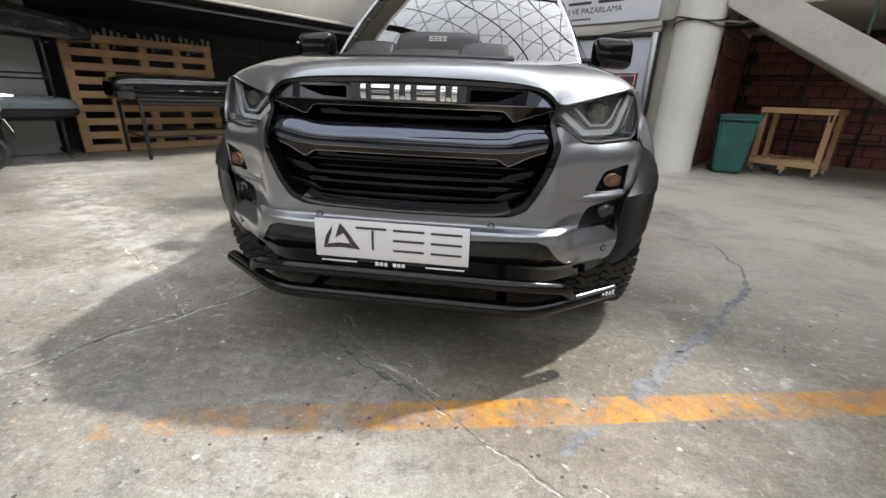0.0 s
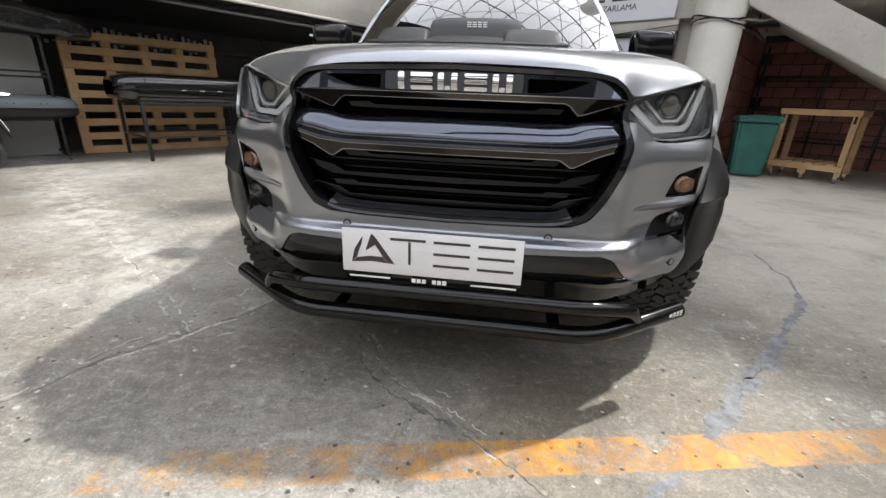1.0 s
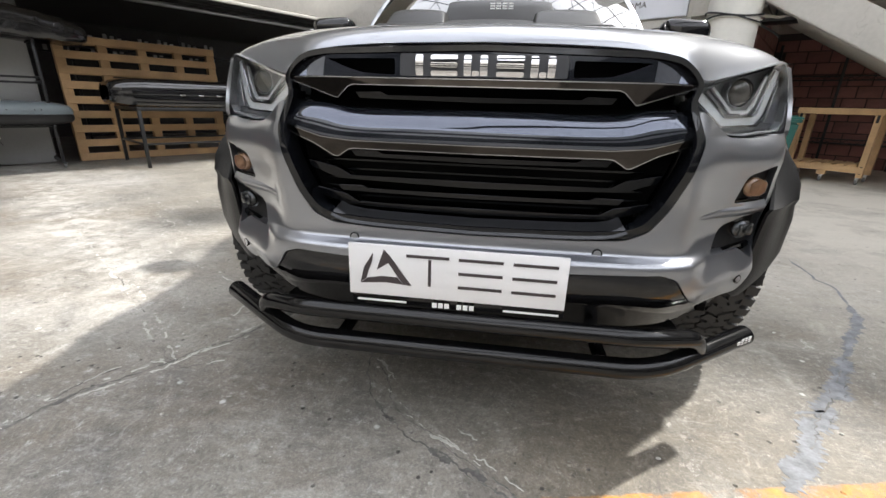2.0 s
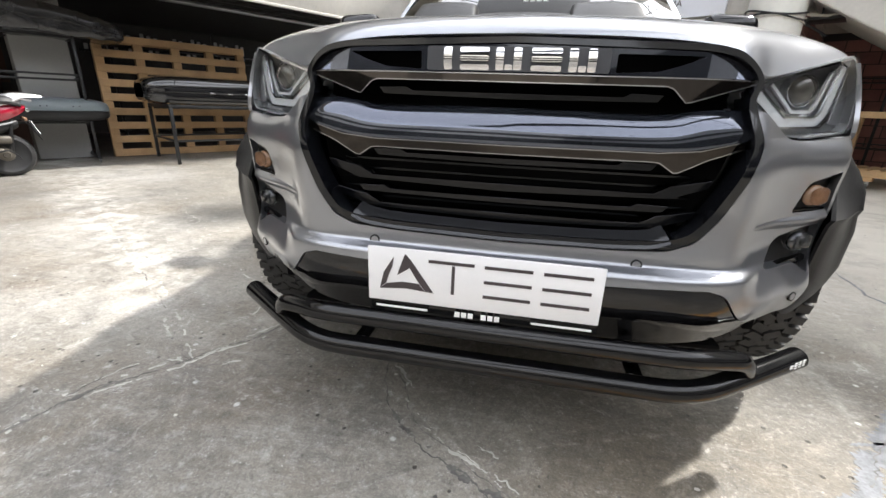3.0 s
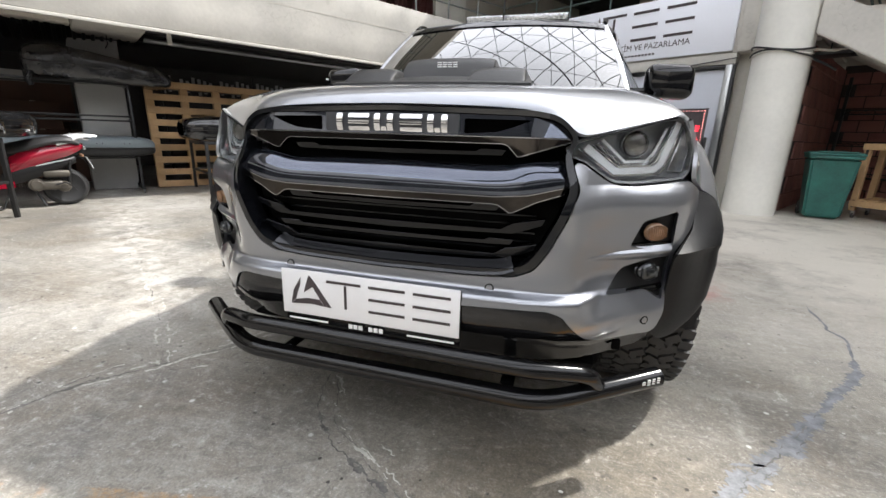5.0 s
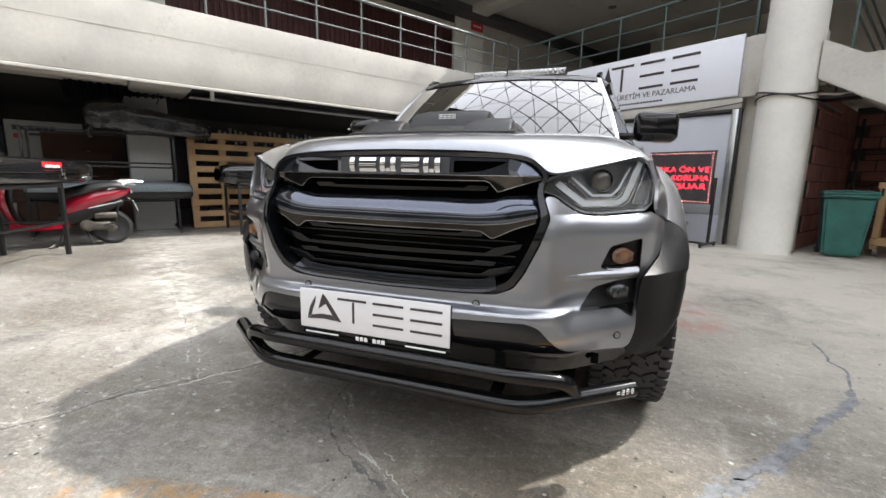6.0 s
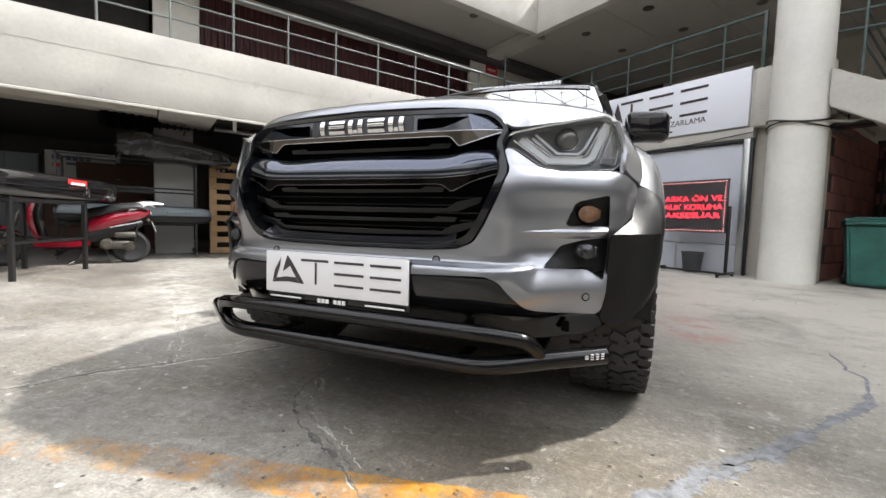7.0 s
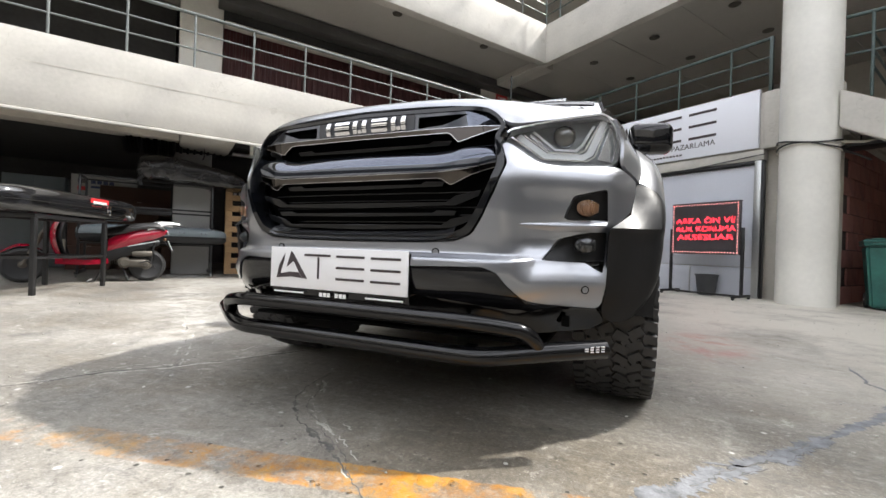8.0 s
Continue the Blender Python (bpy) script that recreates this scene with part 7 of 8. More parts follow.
seat_rows = [[(-0.30, 0.0, 0.82), (-0.30, 0.08, 0.81), (-0.30, 0.11, 0.75), (-0.30, 0.0, 0.735)],
             [(-0.12, 0.0, 0.865), (-0.12, 0.12, 0.855), (-0.12, 0.165, 0.78), (-0.12, 0.0, 0.735)],
             [(0.10, 0.0, 0.85), (0.10, 0.13, 0.835), (0.10, 0.178, 0.755), (0.10, 0.0, 0.715)],
             [(0.32, 0.0, 0.80), (0.32, 0.125, 0.785), (0.32, 0.172, 0.68), (0.32, 0.0, 0.67)],
             [(0.50, 0.0, 0.75), (0.50, 0.08, 0.74), (0.50, 0.12, 0.64), (0.47, 0.0, 0.60)]]
part("seat", skin(seat_rows), VINYL, scooter, "black vinyl seat")
for s in (1, -1):
    part("grab_rail", new_tube([(0.02, s * 0.15, 0.755), (-0.20, s * 0.125, 0.80), (-0.30, s * 0.09, 0.84), (-0.46, s * 0.05, 0.815)], 0.017, 10, 0.08), SILVER_TRIM, scooter, "silver grab rail")
part("grab_fin", skin([[(0.04, 0.0, 0.845), (0.04, 0.09, 0.835), (0.04, 0.125, 0.79)], [(-0.16, 0.0, 0.885), (-0.16, 0.085, 0.875), (-0.16, 0.115, 0.82)], [(-0.40, 0.0, 0.895), (-0.40, 0.07, 0.885), (-0.40, 0.095, 0.845)], [(-0.62, 0.0, 0.875), (-0.62, 0.045, 0.87), (-0.62, 0.06, 0.85)]]), SILVER_TRIM, scooter, "silver grab handle fin")
part("grab_bridge", new_tube([(-0.46, -0.05, 0.815), (-0.46, 0.05, 0.815)], 0.016, 8), SILVER_TRIM, scooter)
part("tail_lamp", new_box((-0.40, -0.07, 0.69), (-0.345, 0.07, 0.74), 0.015), LAMP_GREY, scooter, "pale clear tail lamp")
for s in (1, -1):
    part("rear_indicator", new_box((-0.335, s * 0.12 - 0.02, 0.60), (-0.285, s * 0.12 + 0.02, 0.64), 0.012), AMBER, scooter)
part("rear_mudguard", skin([[(-0.26, 0.0, 0.62), (-0.26, 0.06, 0.61)], [(-0.36, 0.0, 0.55), (-0.36, 0.06, 0.54)], [(-0.45, 0.0, 0.44), (-0.45, 0.05, 0.43)], [(-0.50, 0.0, 0.38), (-0.50, 0.03, 0.375)]]), GRAIN, scooter, "black rear mudguard")
pl = part("number_plate", new_box((-0.006, -0.085, -0.085), (0.006, 0.085, 0.085), 0.002, 1, Matrix.Translation((-0.425, 0, 0.525)) @ Matrix.Rotation(radians(32), 4, "Y")), PLATE_WHITE, scooter, "white plate with plain bars")
for k in range(3):
    part("print_bar", new_box((-0.0085, -0.06 + k * 0.043, -0.03), (-0.0065, -0.03 + k * 0.043, 0.03), 0, 1, Matrix.Translation((-0.425, 0, 0.525)) @ Matrix.Rotation(radians(32), 4, "Y")), INK, pl)
turn = Matrix.Rotation(radians(90), 4, "X")
part("engine", new_box((0.0, -0.06, 0.20), (0.34, 0.09, 0.34), 0.05, 4), CAST_ALU, scooter, "cast aluminium engine case")
part("cvt_cover", lathe([(0.01, -0.150), (0.05, -0.150), (0.055, -0.142), (0.075, -0.140), (0.080, -0.09), (0.075, -0.08)], 28, Matrix.Translation((0.27, 0, 0.275)) @ turn), CAST_ALU, scooter)
part("hub_cover", lathe([(0.01, -0.152), (0.03, -0.152), (0.035, -0.138), (0.065, -0.134), (0.070, -0.10), (0.065, -0.09)], 28, Matrix.Translation((0.02, 0, 0.245)) @ turn), CAST_ALU, scooter)
part("case_bridge", new_box((0.02, 0.09, 0.21), (0.27, 0.146, 0.315), 0.025, 3), CAST_ALU, scooter)
for k in range(5):
    part("cooling_fin", new_box((0.34 + k * 0.022, -0.05, 0.24), (0.346 + k * 0.022, 0.06, 0.36), 0.002, 1), CAST_ALU, scooter)
part("kick_lever", new_tube([(0.10, 0.165, 0.27), (0.0, 0.168, 0.30), (-0.10, 0.168, 0.22), (-0.10, 0.21, 0.20)], 0.008, 8, 0.02), STEEL_BLACK, scooter)
part("air_box", new_box((-0.06, 0.06, 0.36), (0.20, 0.145, 0.445), 0.03, 3), CAST_ALU, scooter)
part("hugger", new_box((-0.10, -0.05, 0.47), (0.20, 0.05, 0.52), 0.02, 2), GRAIN, scooter)
part("silencer", new_tube([(-0.25, -0.13, 0.30), (0.15, -0.12, 0.25)], 0.05, 14), STEEL_BLACK, scooter)
part("rear_shock", new_tube([(-0.03, 0.10, 0.28), (-0.10, 0.10, 0.58)], 0.022, 10), STEEL_BLACK, scooter)
part("floorboard", new_box((0.50, -0.14, 0.27), (0.92, 0.14, 0.31), 0.02, 3), GRAIN, scooter, "dark footboard")
part("floor_side", skin([[(0.45, 0.15, 0.33), (0.45, 0.155, 0.26)], [(0.70, 0.155, 0.31), (0.70, 0.16, 0.24)], [(0.95, 0.15, 0.34), (0.95, 0.155, 0.25)]]), RED_GLOSS, scooter)
shield = [[(0.90, 0.0, 0.28), (0.90, 0.10, 0.28), (0.86, 0.17, 0.29)], [(0.99, 0.0, 0.45), (0.98, 0.12, 0.45), (0.92, 0.20, 0.46)], [(1.02, 0.0, 0.65), (1.01, 0.12, 0.65), (0.95, 0.19, 0.66)], [(0.98, 0.0, 0.84), (0.97, 0.09, 0.84), (0.92, 0.13, 0.83)]]
part("leg_shield", skin(shield), RED_GLOSS, scooter, "glossy red leg shield")
part("inner_shield", skin([[(p[0] - 0.05, p[1] * 0.92, p[2]) for p in r] for r in shield]), BUCKET, scooter, "dark grey inner leg shield")
part("front_mudguard", skin([[(1.06, 0.0, 0.42), (1.06, 0.06, 0.40)], [(1.18, 0.0, 0.50), (1.18, 0.07, 0.47)], [(1.32, 0.0, 0.49), (1.32, 0.07, 0.46)], [(1.45, 0.0, 0.38), (1.45, 0.05, 0.36)]]), RED_GLOSS, scooter, "glossy red front mudguard")
for s in (1, -1):
    part("fork_leg", new_tube([(1.24, s * 0.08, 0.232), (1.06, s * 0.07, 0.70)], 0.018, 10), CAST_ALU, scooter)
    part("grip", new_tube([(0.93, s * 0.18, 0.99), (0.88, s * 0.32, 0.98)], 0.018, 10), RUBBER, scooter)
    part("mirror_arm", new_tube([(0.94, s * 0.20, 1.0), (0.94, s * 0.26, 1.15)], 0.006, 6), STEEL_BLACK, scooter)
    part("mirror", new_box((0.925, s * 0.27 - 0.05, 1.13), (0.95, s * 0.27 + 0.05, 1.20), 0.012), STEEL_BLACK, scooter)
part("handlebar_cowl", new_box((0.88, -0.16, 0.90), (1.06, 0.16, 1.02), 0.05, 3), RED_GLOSS, scooter, "glossy red handlebar cowl")
part("head_lamp", new_box((1.02, -0.09, 0.90), (1.075, 0.09, 0.99), 0.03, 3), LAMP_GREY, scooter)
part("steering_head", new_tube([(0.97, 0, 0.60), (0.95, 0, 0.95)], 0.04, 10), GRAIN, scooter)
for s in (1, -1):
    part("stand_leg", new_tube([(0.30, s * 0.06, 0.22), (0.22, s * 0.13, 0.02)], 0.011, 8), STEEL_BLACK, scooter)
part("side_stand", new_tube([(0.50, 0.12, 0.24), (0.58, 0.22, 0.02), (0.66, 0.24, 0.015), (0.60, 0.18, 0.05)], 0.008, 8, 0.02), STEEL_BLACK, scooter)
part("helmet_box", new_box((0.88, -0.10, 0.36), (0.905, 0.10, 0.58), 0.01), SOFFIT, scooter)

# a short tail and a long front
for ob in scooter.children_recursive:
    if ob.type == "MESH" and not (ob.parent and "wheel" in ob.parent.name) and not (ob.parent.parent and "wheel" in ob.parent.parent.name):
        for v in ob.data.vertices:
            if v.co.x < -0.05:
                v.co.x = -0.05 + (v.co.x + 0.05) * 0.60
            elif v.co.x > 0.5:
                v.co.x = 0.5 + (v.co.x - 0.5) * 1.10
    elif ob.name.startswith("front_wheel"):
        ob.location.x = 0.5 + (ob.location.x - 0.5) * 1.10

# ---- things by the shop ----
# LED message board on its stand
led = thing("led_sign_stand", BLD @ Matrix.Translation((-1.03, -0.52, 0)) @ Matrix.Rotation(radians(-2), 4, "Z"), "dark LED message board with red words on wheeled stand", "LED sign")
part("panel", new_box((0.0, 0.0, 0.64), (0.95, 0.07, 1.40), 0.004), LED_BODY, led, "dark LED panel")
for z in (0.632, 1.40):
    part("panel_edge", new_box((-0.008, -0.006, z), (0.958, 0.075, z + 0.012), 0.002), STEEL_BLACK, led)
dot = None
n_w, n_h = 24, 19
for k in range(2 * (n_w + n_h)):
    if k < n_w:
        p = (0.02 + k * 0.91 / (n_w - 1), 0.662)
    elif k < 2 * n_w:
        p = (0.02 + (k - n_w) * 0.91 / (n_w - 1), 1.378)
    elif k < 2 * n_w + n_h:
        p = (0.018, 0.662 + (k - 2 * n_w) * 0.716 / (n_h - 1))
    else:
        p = (0.932, 0.662 + (k - 2 * n_w - n_h) * 0.716 / (n_h - 1))
    if dot is None:
        dot = part("border_light", new_box((-0.0045, -0.010, -0.0045), (0.0045, -0.006, 0.0045)), LED_PINK, led, "", False)
        o = dot
    else:
        o = dot.copy()
        scene.collection.objects.link(o)
    o.location = (p[0], 0, p[1])
grid_bm = bmesh.new()
for k in range(106):
    box(grid_bm, (k * 0.009 - 0.0014, -0.0075, 0.64), (k * 0.009 + 0.0014, -0.0055, 1.40))
for k in range(85):
    box(grid_bm, (0.0, -0.0075, 0.64 + k * 0.009 - 0.0014), (0.95, -0.0055, 0.64 + k * 0.009 + 0.0014))
part("louvre_grid", grid_bm, LED_BODY, led, "fine dark louvre grid", False)
for text, z, w, x in (("ARKA ÖN VE", 1.10, 0.84, 0.06), ("ALIK KORUMA", 0.975, 0.85, 0.055), ("AKSESUAR", 0.85, 0.80, 0.08)):
    lettering("lit_words", text, 0.112, 0.001, Matrix.Translation((x, -0.004, z)) @ FACE, LED_RED, led, w)
for x in (-0.03, 0.98):
    part("upright", new_box((x - 0.018, 0.02, 0.05), (x + 0.018, 0.06, 1.02), 0.003), STEEL_BLACK, led)
    part("foot", new_box((x - 0.02, -0.22, 0.03), (x + 0.02, 0.28, 0.065), 0.004), STEEL_BLACK, led)
    for y in (-0.2, 0.26):
        part("caster_wheel", lathe([(0.012, -0.012), (0.025, -0.012), (0.025, 0.012), (0.012, 0.012)], 14, Matrix.Translation((x, y, 0.026)) @ Matrix.Rotation(radians(90), 4, "Y")), STEEL_BLACK, led)
part("stretcher", new_box((-0.03, 0.02, 0.03), (0.98, 0.05, 0.06), 0.003), STEEL_BLACK, led)
bucket = thing("bucket", BLD @ Matrix.Translation((-0.64, -0.21, 0)), "dark grey plastic bucket by the shop door", "bucket")
part("pail", lathe([(0.115, 0), (0.12, 0.01), (0.155, 0.30), (0.165, 0.305), (0.165, 0.32), (0.15, 0.32), (0.118, 0.02), (0.01, 0.02)], 32), BUCKET, bucket)

# wheeled rubbish bin
bin_m = BLD @ Matrix.Translation((1.27, 0.27, 0)) @ Matrix.Rotation(radians(16), 4, "Z")
wbin = thing("wheeled_bin", bin_m, "scuffed green plastic wheeled rubbish bin with closed lid", "rubbish bin")


def taper(lo, hi, z0, z1, bevel):
    """A four-sided tub: half sizes lo at the foot and hi at the rim."""
    bm = new_box((-1, -1, 0), (1, 1, 1), 0)
    for v in bm.verts:
        h = hi if v.co.z > 0.5 else lo
        v.co = Vector((v.co.x * h[0], v.co.y * h[1], z0 + (z1 - z0) * v.co.z))
    bmesh.ops.bevel(bm, geom=bm.edges[:], offset=bevel, segments=3, affect="EDGES")
    return bm


part("tub", taper((0.19, 0.20), (0.25, 0.27), 0.02, 0.80, 0.03), BIN_GREEN, wbin)
part("rim", taper((0.268, 0.29), (0.272, 0.294), 0.79, 0.835, 0.012), BIN_GREEN, wbin)
lid = part("lid", taper((0.285, 0.305), (0.26, 0.28), 0.838, 0.875, 0.012), BIN_GREEN, wbin, "green bin lid")
part("lid_ridge", new_box((-0.2, -0.30, 0.872), (0.2, -0.24, 0.888), 0.008), BIN_GREEN, lid)
part("front_lip", new_box((-0.20, -0.315, 0.80), (0.20, -0.285, 0.83), 0.01), BIN_GREEN, wbin)
for s in (1, -1):
    part("bin_wheel", lathe([(0.03, -0.02), (0.085, -0.025), (0.10, -0.012), (0.10, 0.012), (0.085, 0.025), (0.03, 0.02)], 28, Matrix.Translation((s * 0.22 + 0.03, 0.22, 0.10)) @ Matrix.Rotation(radians(90), 4, "Y")), RUBBER, wbin, "black rubber wheel")
part("axle", new_tube([(-0.22, 0.22, 0.10), (0.26, 0.22, 0.10)], 0.012, 8), ZINC, wbin)
part("handle", new_tube([(-0.2, 0.30, 0.80), (-0.2, 0.34, 0.82), (0.2, 0.34, 0.82), (0.2, 0.30, 0.80)], 0.014, 8, 0.02), BIN_GREEN, wbin)

# timber trolley on casters
cart_m = BLD @ Matrix.Translation((1.52, 0.66, 0)) @ Matrix.Rotation(radians(-12), 4, "Z")
cart = thing("wooden_cart", cart_m, "pale pine frame trolley with slatted deck on casters", "trolley")
CW, CD, CH = 0.88, 0.62, 1.0
for x in (0.0, CW - 0.07):
    for y in (0.0, CD - 0.07):
        part("post", new_box((x, y, 0.10), (x + 0.07, y + 0.07, CH - 0.085), 0.004, 1), PINE, cart)
for y in (-0.004, CD - 0.066):
    part("top_rail", new_box((-0.02, y, CH - 0.083), (CW + 0.02, y + 0.07, CH), 0.004, 1), PINE, cart)
    part("deck_rail", new_box((0.0, y - 0.022, 0.16), (CW, y - 0.002, 0.24), 0.003, 1), PINE, cart)
for x in (0.0, CW - 0.07):
    part("end_rail", new_box((x, 0.068, CH - 0.083), (x + 0.07, CD - 0.068, CH - 0.003), 0.004, 1), PINE, cart)
for k in range(6):
    part("deck_slat", new_box((0.075 + k * 0.125, 0.0, 0.242), (0.075 + k * 0.125 + 0.09, CD, 0.264), 0.003, 1), PINE, cart)
part("centre_block", new_box((CW / 2 - 0.05, -0.004, 0.10), (CW / 2 + 0.05, 0.09, 0.158), 0.004, 1), PINE, cart)
for x in (0.0, CW - 0.07):
    for z in (0.20, CH - 0.13):
        part("corner_plate", new_box((x + 0.02, -0.008, z - 0.05), (x + 0.05, -0.0045, z + 0.05), 0.001, 1), STEEL_BLACK, cart, "black steel corner plate")
for x, y in ((0.05, 0.05), (CW - 0.05, 0.05), (0.05, CD - 0.05), (CW - 0.05, CD - 0.05), (CW / 2, 0.05)):
    cs = new("caster")
    cs.parent = cart
    cs.location = (x, y, 0)
    part("fork", new_box((-0.022, -0.025, 0.035), (0.022, 0.02, 0.10), 0.006), ZINC, cs)
    part("caster_wheel", lathe([(0.012, -0.014), (0.036, -0.014), (0.038, 0.0), (0.036, 0.014), (0.012, 0.014)], 18, Matrix.Translation((0, 0.0, 0.038)) @ Matrix.Rotation(radians(90), 4, "Y")), CASTER, cs)

# pipe and cable junk under the landing
duct = thing("conduit_bundle", BLD @ Matrix.Translation((0.8, -0.02, 2.0)), "dark conduits and brackets under the stair landing", "conduits")
part("tray", new_box((0.0, 0.0, 0.06), (0.45, 0.35, 0.10), 0.006), STEEL_BLACK, duct)
part("conduit", new_tube([(0.0, -0.05, 0.14), (0.25, 0.0, 0.10), (0.62, 0.1, 0.12)], 0.018, 8, 0.05), SOFFIT, duct)
part("conduit", new_tube([(0.02, 0.0, 0.05), (0.2, 0.05, -0.05), (0.3, 0.1, -0.12)], 0.015, 8, 0.05), STEEL_BLACK, duct)
part("hanger", new_tube([(0.2, 0.1, 0.10), (0.2, 0.1, 0.26)], 0.01, 6), STEEL_BLACK, duct)

# black rack posts before the rear block wall
brack = thing("bay_rack", BLD @ Matrix.Translation((0.9, 2.95, 0)), "black steel rack with lattice bars before a block wall", "rack")
for k in range(6):
    part("upright", new_box((k * 0.95, 0, 0), (k * 0.95 + 0.045, 0.05, 2.1), 0.003), STEEL_BLACK, brack)
for z in (0.42, 0.95, 1.48):
    part("beam", new_box((0, 0.0, z), (4.8, 0.04, z + 0.02), 0.003), STEEL_BLACK, brack)
    part("beam", new_box((0, 0.0, z + 0.07), (4.8, 0.04, z + 0.09), 0.003), STEEL_BLACK, brack)
    part("lattice", new_tube([(k * 0.05, 0.02, z + (0.02 if k % 2 else 0.072)) for k in range(96)], 0.006, 5), STEEL_BLACK, brack)

# dark ribbed sheets hung under the side gallery
sheets = thing("hung_sheets", BLD @ Matrix.Translation((-6.05, -7.9, 2.0)), "dark ribbed metal sheets stowed under the gallery slab", "metal sheets")
for k in range(4):
    bm = corrugated((0, 0, 0), (0.02, 1.55 - 0.12 * k, 0.62), 0.10, 0.022)
    bm.transform(Matrix.Translation((0.10 * (k % 2), 0.05 * k, 0.035 * k)) @ Matrix.Rotation(radians(4 + 2 * k), 4, "X") @ Matrix.Rotation(radians(78 - 3 * k), 4, "Y"))
    part("ribbed_sheet", bm, STEEL_BLACK, sheets, "", False)
for y in (0.25, 1.1):
    for x in (0.08, 0.5):
        part("hanger_rod", new_tube([(x, y, 0.0), (x, y, 0.318)], 0.006, 6), STEEL_BLACK, sheets)
    part("hanger_bar", new_tube([(0.05, y, 0.0), (0.55, y, 0.0)], 0.008, 6), STEEL_BLACK, sheets)

# ---- cracks and pieces ----
def crack_line(name, pts, width, material, label, seed, z=0.0035, wander=0.03, sub=7, broken=None):
    """A flat ragged ribbon along a line on the floor."""
    line = []
    fine = 0.05 if material is FILLER else 0.5
    off = Vector((seed * 3.7, seed * 1.3, 0))
    for a, b in zip(pts, pts[1:]):
        for k in range(sub * 6):
            t = k / (sub * 6)
            p = Vector((a[0] + (b[0] - a[0]) * t, a[1] + (b[1] - a[1]) * t, 0))
            w = Vector((noise.noise(p * 9 + off), noise.noise(p * 9 - off), 0)) + fine * Vector((noise.noise(p * 40 + off), noise.noise(p * 40 - off), 0))
            line.append((p + w * wander).to_2d())
    line.append(Vector(pts[-1]))
    if broken is None:
        broken = material is CHALK
    bm = bmesh.new()
    prev = None
    for i, p in enumerate(line):
        if broken and noise.noise(p.to_3d() * 7 + off) + 0.5 * noise.noise(p.to_3d() * 31 + off) < -0.02:
            prev = None
            continue
        d = (line[min(i + 4, len(line) - 1)] - line[max(i - 4, 0)]).normalized()
        nr = Vector((-d.y, d.x))
        q = p.to_3d() * 25 + off
        end = min(1.0, min(i, len(line) - 1 - i) / 14 + 0.05)
        rag, fine_rag = (0.55, 0.55) if material is FILLER else (1.1, 0.8)
        w0, w1 = (width * max(0.05, 0.5 + rag * noise.noise(q * (0.6 if material is FILLER else 1) + Vector((0, 0, s))) + fine_rag * noise.noise(q * 4 + Vector((0, 0, s)))) * end for s in (0, 9.1))
        cur = [bm.verts.new((*(p + nr * w0), 0)), bm.verts.new((*(p - nr * w1), 0))]
        if prev:
            bm.faces.new((prev[0], prev[1], cur[1], cur[0]))
        prev = cur
    ext = bmesh.ops.extrude_face_region(bm, geom=bm.faces[:])
    bmesh.ops.translate(bm, vec=(0, 0, z), verts=[g for g in ext["geom"] if isinstance(g, bmesh.types.BMVert)])
    return part(name, bm, material, floor, label, False)


LINE_A = [(0.86, -0.03), (0.95, 0.08), (1.05, 0.18), (1.14, 0.29), (1.23, 0.38), (1.38, 0.56), (1.49, 0.69), (1.60, 0.84), (1.72, 0.95), (1.80, 1.05), (1.86, 1.22), (1.93, 1.41), (1.95, 1.62), (2.0, 1.93), (2.03, 2.24), (2.25, 3.1), (2.2, 4.0)]
LINE_B = [(-0.35, 0.46), (-0.31, 0.24), (-0.28, 0.16), (-0.21, 0.07), (-0.12, 0.0), (-0.05, -0.04), (0.03, -0.09), (0.08, -0.12), (0.16, -0.16), (0.25, -0.22)]
LINE_BP = [(-0.31, 0.36), (-0.24, 0.26), (-0.20, 0.14), (-0.13, 0.07), (-0.03, 0.0), (0.03, -0.04), (0.12, -0.09), (0.20, -0.16)]
LINE_BR = [(0.02, 0.05), (0.10, 0.0), (0.15, -0.03), (0.17, -0.06), (0.15, -0.09)]
LINE_J = [(0.20, -0.18), (0.25, -0.22), (0.32, -0.28), (0.41, -0.34), (0.48, -0.38), (0.53, -0.42), (0.59, -0.46), (0.75, -0.57)]
LINE_JP = [(0.40, -0.25), (0.45, -0.28), (0.52, -0.33), (0.58, -0.35), (0.63, -0.39), (0.68, -0.43), (0.8, -0.52)]
LINE_F = [(0.72, -0.19), (0.66, -0.26), (0.62, -0.30), (0.59, -0.345)]
LINE_M = [(-1.9, -0.9), (-1.5, -0.55), (-1.28, -0.28), (-1.25, -0.22), (-1.20, -0.07), (-1.17, 0.0), (-1.10, 0.08), (-1.03, 0.17), (-0.98, 0.27), (-0.89, 0.37), (-0.83, 0.51), (-0.7, 0.75)]
LINE_N = [(-1.25, -0.21), (-1.24, -0.08), (-1.21, 0.05), (-1.13, 0.17), (-1.02, 0.18), (-0.96, 0.17), (-0.82, 0.23), (-0.69, 0.34)]
LINE_D = [(-3.6, 2.1), (-2.80, 1.46), (-2.09, 0.97), (-1.88, 0.82), (-1.54, 0.58), (-1.34, 0.43), (-1.27, 0.36), (-1.15, 0.26), (-1.03, 0.17)]
LINE_K = [(-1.95, 1.25), (-1.67, 1.07), (-1.40, 0.99), (-1.18, 0.82), (-1.04, 0.66), (-0.97, 0.46), (-0.95, 0.32), (-1.0, 0.20)]
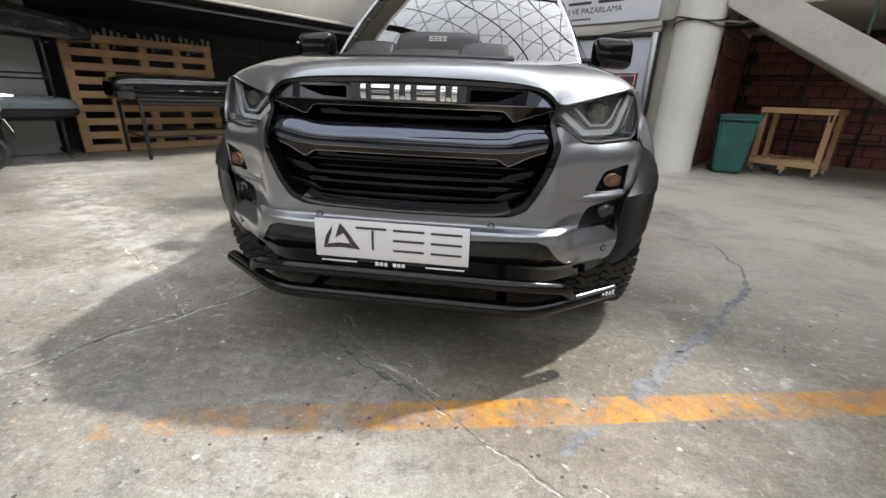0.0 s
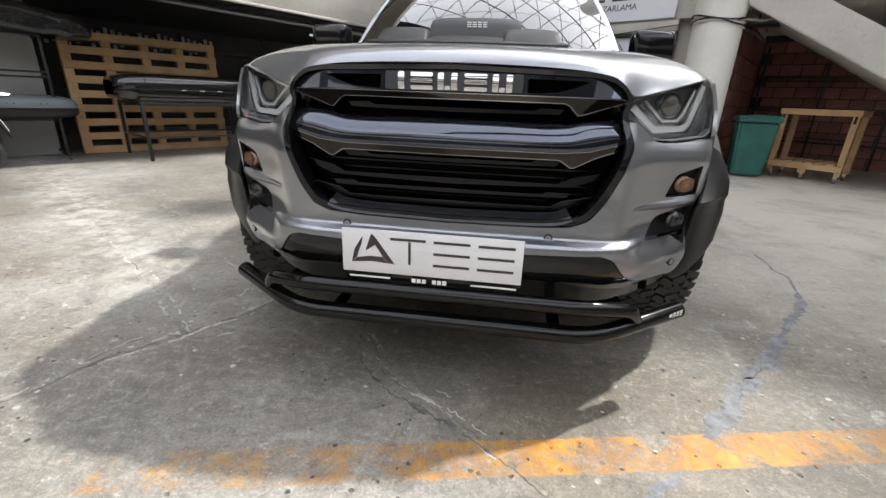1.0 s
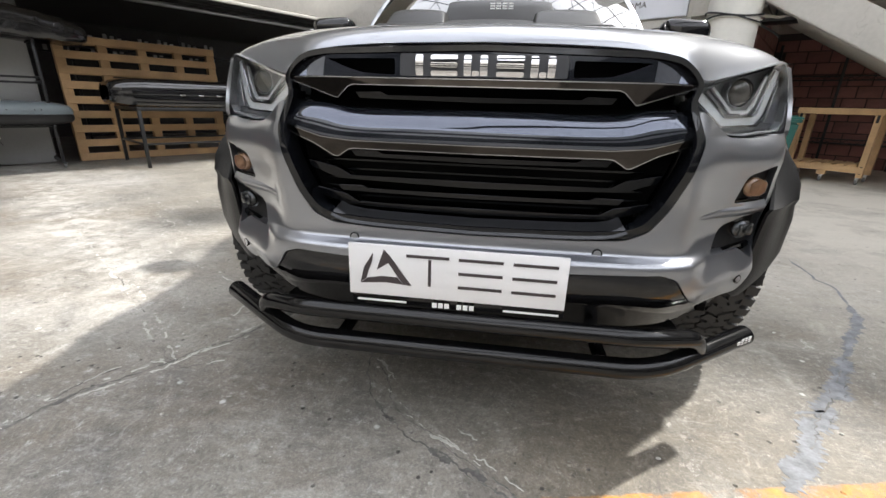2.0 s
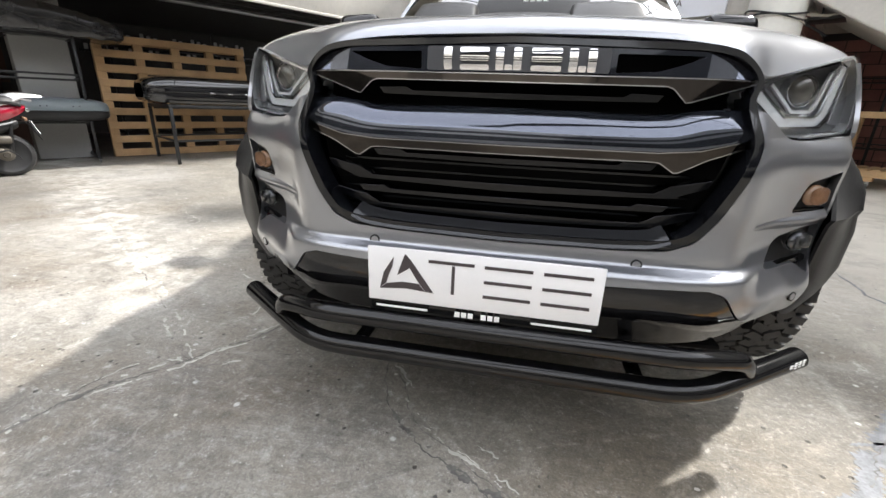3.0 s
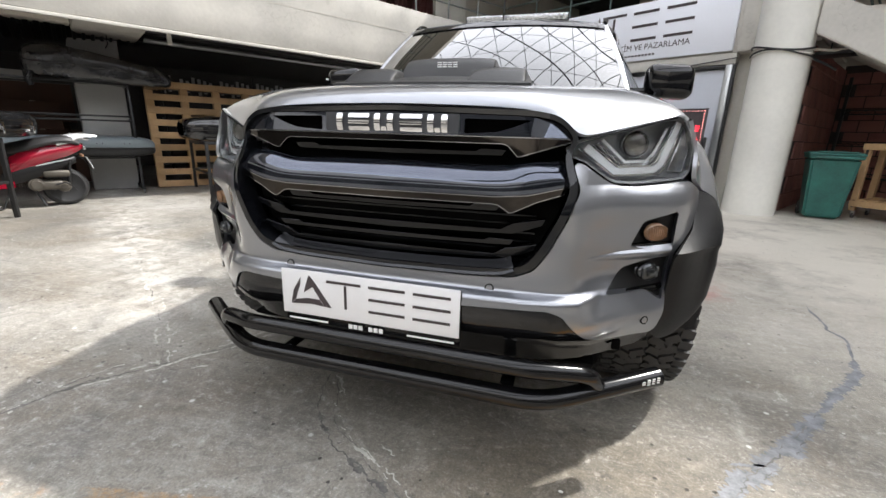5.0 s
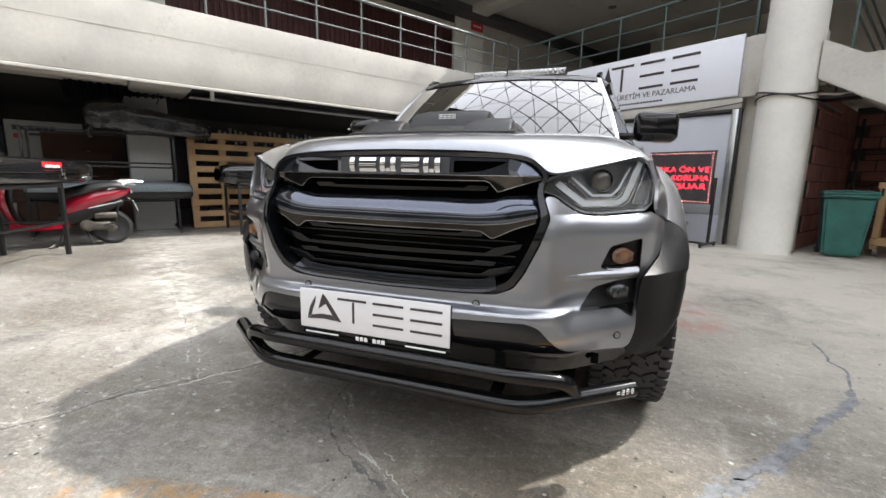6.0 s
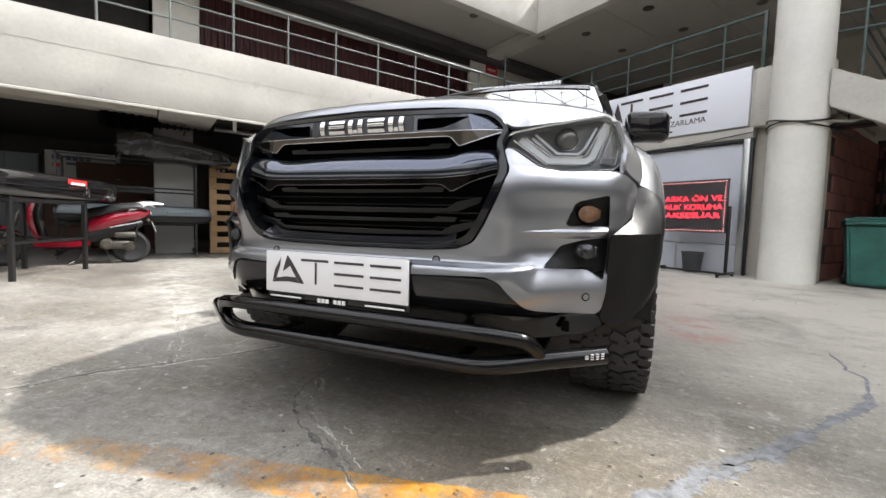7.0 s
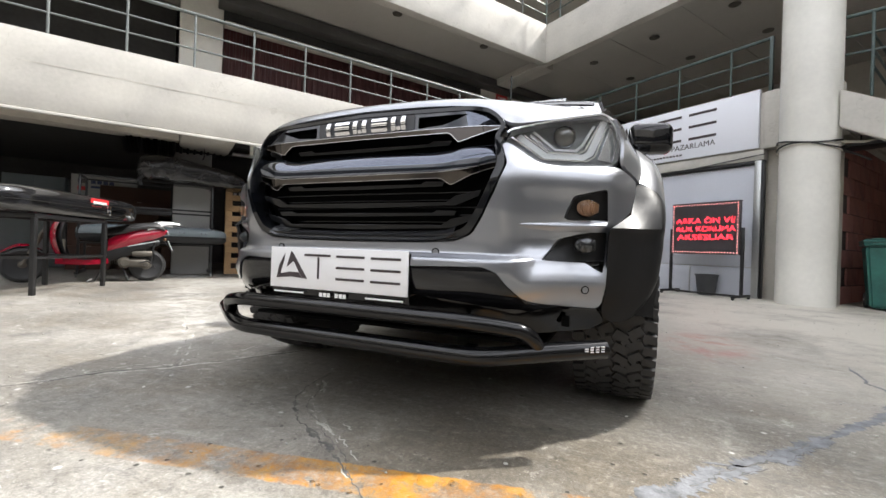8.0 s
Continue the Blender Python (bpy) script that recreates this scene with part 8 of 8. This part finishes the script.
LINE_E = [(-3.3, 2.6), (-2.55, 1.91), (-2.07, 1.57), (-1.91, 1.31)]


def beside(line, dx, dy):
    return [(x + dx, y + dy) for x, y in line]


crack_line("crack_filler", LINE_A[:7], 0.046, FILLER, "blue-grey filled crack", 1, 0.0008, 0.03)
crack_line("crack_filler", LINE_A[6:11], 0.036, FILLER, "blue-grey filled crack", 2, 0.0008, 0.03)
crack_line("crack_filler", LINE_A[10:14], 0.012, FILLER, "blue-grey filled crack", 3, 0.0008, 0.03)
crack_line("crack", LINE_A[1:7], 0.0028, CRACK, "", 23, 0.0012, 0.02, 9, True)
crack_line("crack", beside(LINE_A[1:6], 0.025, -0.02), 0.002, CRACK, "", 24, 0.0012, 0.02, 9, True)
crack_line("crack", LINE_B, 0.0035, CRACK, "open dark crack", 5, 0.001, 0.014, 8)
crack_line("crack", LINE_B[2:9], 0.012, CRACK, "open dark crack", 15, 0.0008, 0.016, 8, True)
crack_line("crack_edge", LINE_BP, 0.0055, CHALK, "chalky crack edge", 6, 0.001, 0.020, 9, True)
crack_line("crack_edge", beside(LINE_BP, 0.012, 0.008), 0.0030, CHALK, "chalky crack edge", 61, 0.001, 0.024, 9, True)
crack_line("crack", beside(LINE_BP, -0.006, -0.006), 0.0025, CRACK, "", 36, 0.0009, 0.016, 9)
crack_line("crack_edge", LINE_BR, 0.0035, CHALK, "chalky crack edge", 16, 0.001, 0.022, 8)
crack_line("crack", LINE_J, 0.0028, CRACK, "open dark crack", 41, 0.001, 0.012, 9)
crack_line("crack_edge", beside(LINE_J, -0.008, -0.010), 0.0045, CHALK, "chalky crack edge", 42, 0.0008, 0.012, 9)
crack_line("crack_edge", LINE_JP, 0.0050, CHALK, "chalky crack edge", 43, 0.001, 0.014, 9)
crack_line("crack_filler", LINE_F, 0.024, FILLER, "blue-grey filled crack", 44, 0.0008, 0.03)
crack_line("crack", LINE_M, 0.0045, CRACK, "open dark crack", 7, 0.001, 0.016, 8)
crack_line("crack", LINE_M[3:9], 0.010, CRACK, "open dark crack", 27, 0.0008, 0.012, 8, True)
crack_line("crack_edge", beside(LINE_M, 0.014, -0.016), 0.007, CHALK, "chalky crack edge", 8, 0.001, 0.014, 8)
crack_line("crack_edge", beside(LINE_M[2:], -0.018, 0.016), 0.005, CHALK, "chalky crack edge", 28, 0.001, 0.014, 8)
crack_line("crack_edge", LINE_N, 0.005, CHALK, "chalky crack edge", 17, 0.001, 0.016, 8)
crack_line("crack", beside(LINE_N, 0.01, -0.006), 0.0025, CRACK, "open dark crack", 29, 0.001, 0.016, 8, True)
crack_line("crack_edge", LINE_D, 0.008, CHALK, "chalky crack edge", 9, 0.001, 0.016, 10)
crack_line("crack_edge", beside(LINE_D[2:], 0.03, 0.03), 0.0060, CHALK, "chalky crack edge", 19, 0.001, 0.02, 10)
crack_line("crack", beside(LINE_D[3:], 0.012, 0.012), 0.0025, CRACK, "", 20, 0.001, 0.016, 9, True)
crack_line("crack_edge", LINE_K, 0.005, CHALK, "chalky crack edge", 12, 0.001, 0.018, 8)
crack_line("crack_edge", LINE_E, 0.004, CHALK, "chalky crack edge", 11, 0.001, 0.03, 10)
crack_line("crack_filler", [(1.07, 0.29), (1.12, 0.30), (1.18, 0.33)], 0.010, FILLER, "blue-grey filled crack", 45, 0.0008, 0.02)

# small pale crumbs on the floor
bm = bmesh.new()
rnd = random.Random(21)
for k in range(640):
    x, y = rnd.uniform(-4.5, 4.5), rnd.uniform(-0.9, 5.5)
    r = rnd.uniform(0.0018, 0.0062)
    bmesh.ops.create_icosphere(bm, subdivisions=1, radius=r, matrix=Matrix.Translation((x, y, r * 0.6)) @ Matrix.Diagonal((1.3, rnd.uniform(0.6, 1.2), 0.6, 1)))
crumbs = part("floor_crumbs", bm, CHALK, None, "", False)
tagged(crumbs, "small pale crumbs of grit on the floor", "grit", "", "stuff")

# blocks of the bay walls
side_wall = bpy.data.objects["wall_bay_side_core"]
back_wall = bpy.data.objects["wall_bay_back_core"]


def block_mesh(w, d, h, name):
    bm = new_box((-w / 2, -d / 2, -h / 2), (w / 2, d / 2, h / 2), 0.006, 1)
    me = bpy.data.meshes.new(name)
    bm.to_mesh(me)
    bm.free()
    me.materials.append(BRICK)
    return me


rnd = random.Random(5)
me_side = block_mesh(0.03, 0.485, 0.238, "brick")
me_back = block_mesh(0.315, 0.03, 0.185, "brick")
for row in range(9):
    for k in range(7):
        o = new("brick", me_side)
        o.parent = side_wall
        o.location = (0.785 + rnd.uniform(-0.003, 0.004), 0.57 + k * 0.5 + (0.25 if row % 2 else 0.0), 0.125 + row * 0.25)
for row in range(11):
    for k in range(17):
        o = new("brick", me_back)
        o.parent = back_wall
        o.location = (0.98 + k * 0.33 + (0.165 if row % 2 else 0.0), 3.192 + rnd.uniform(-0.004, 0.004), 0.1 + row * 0.2)
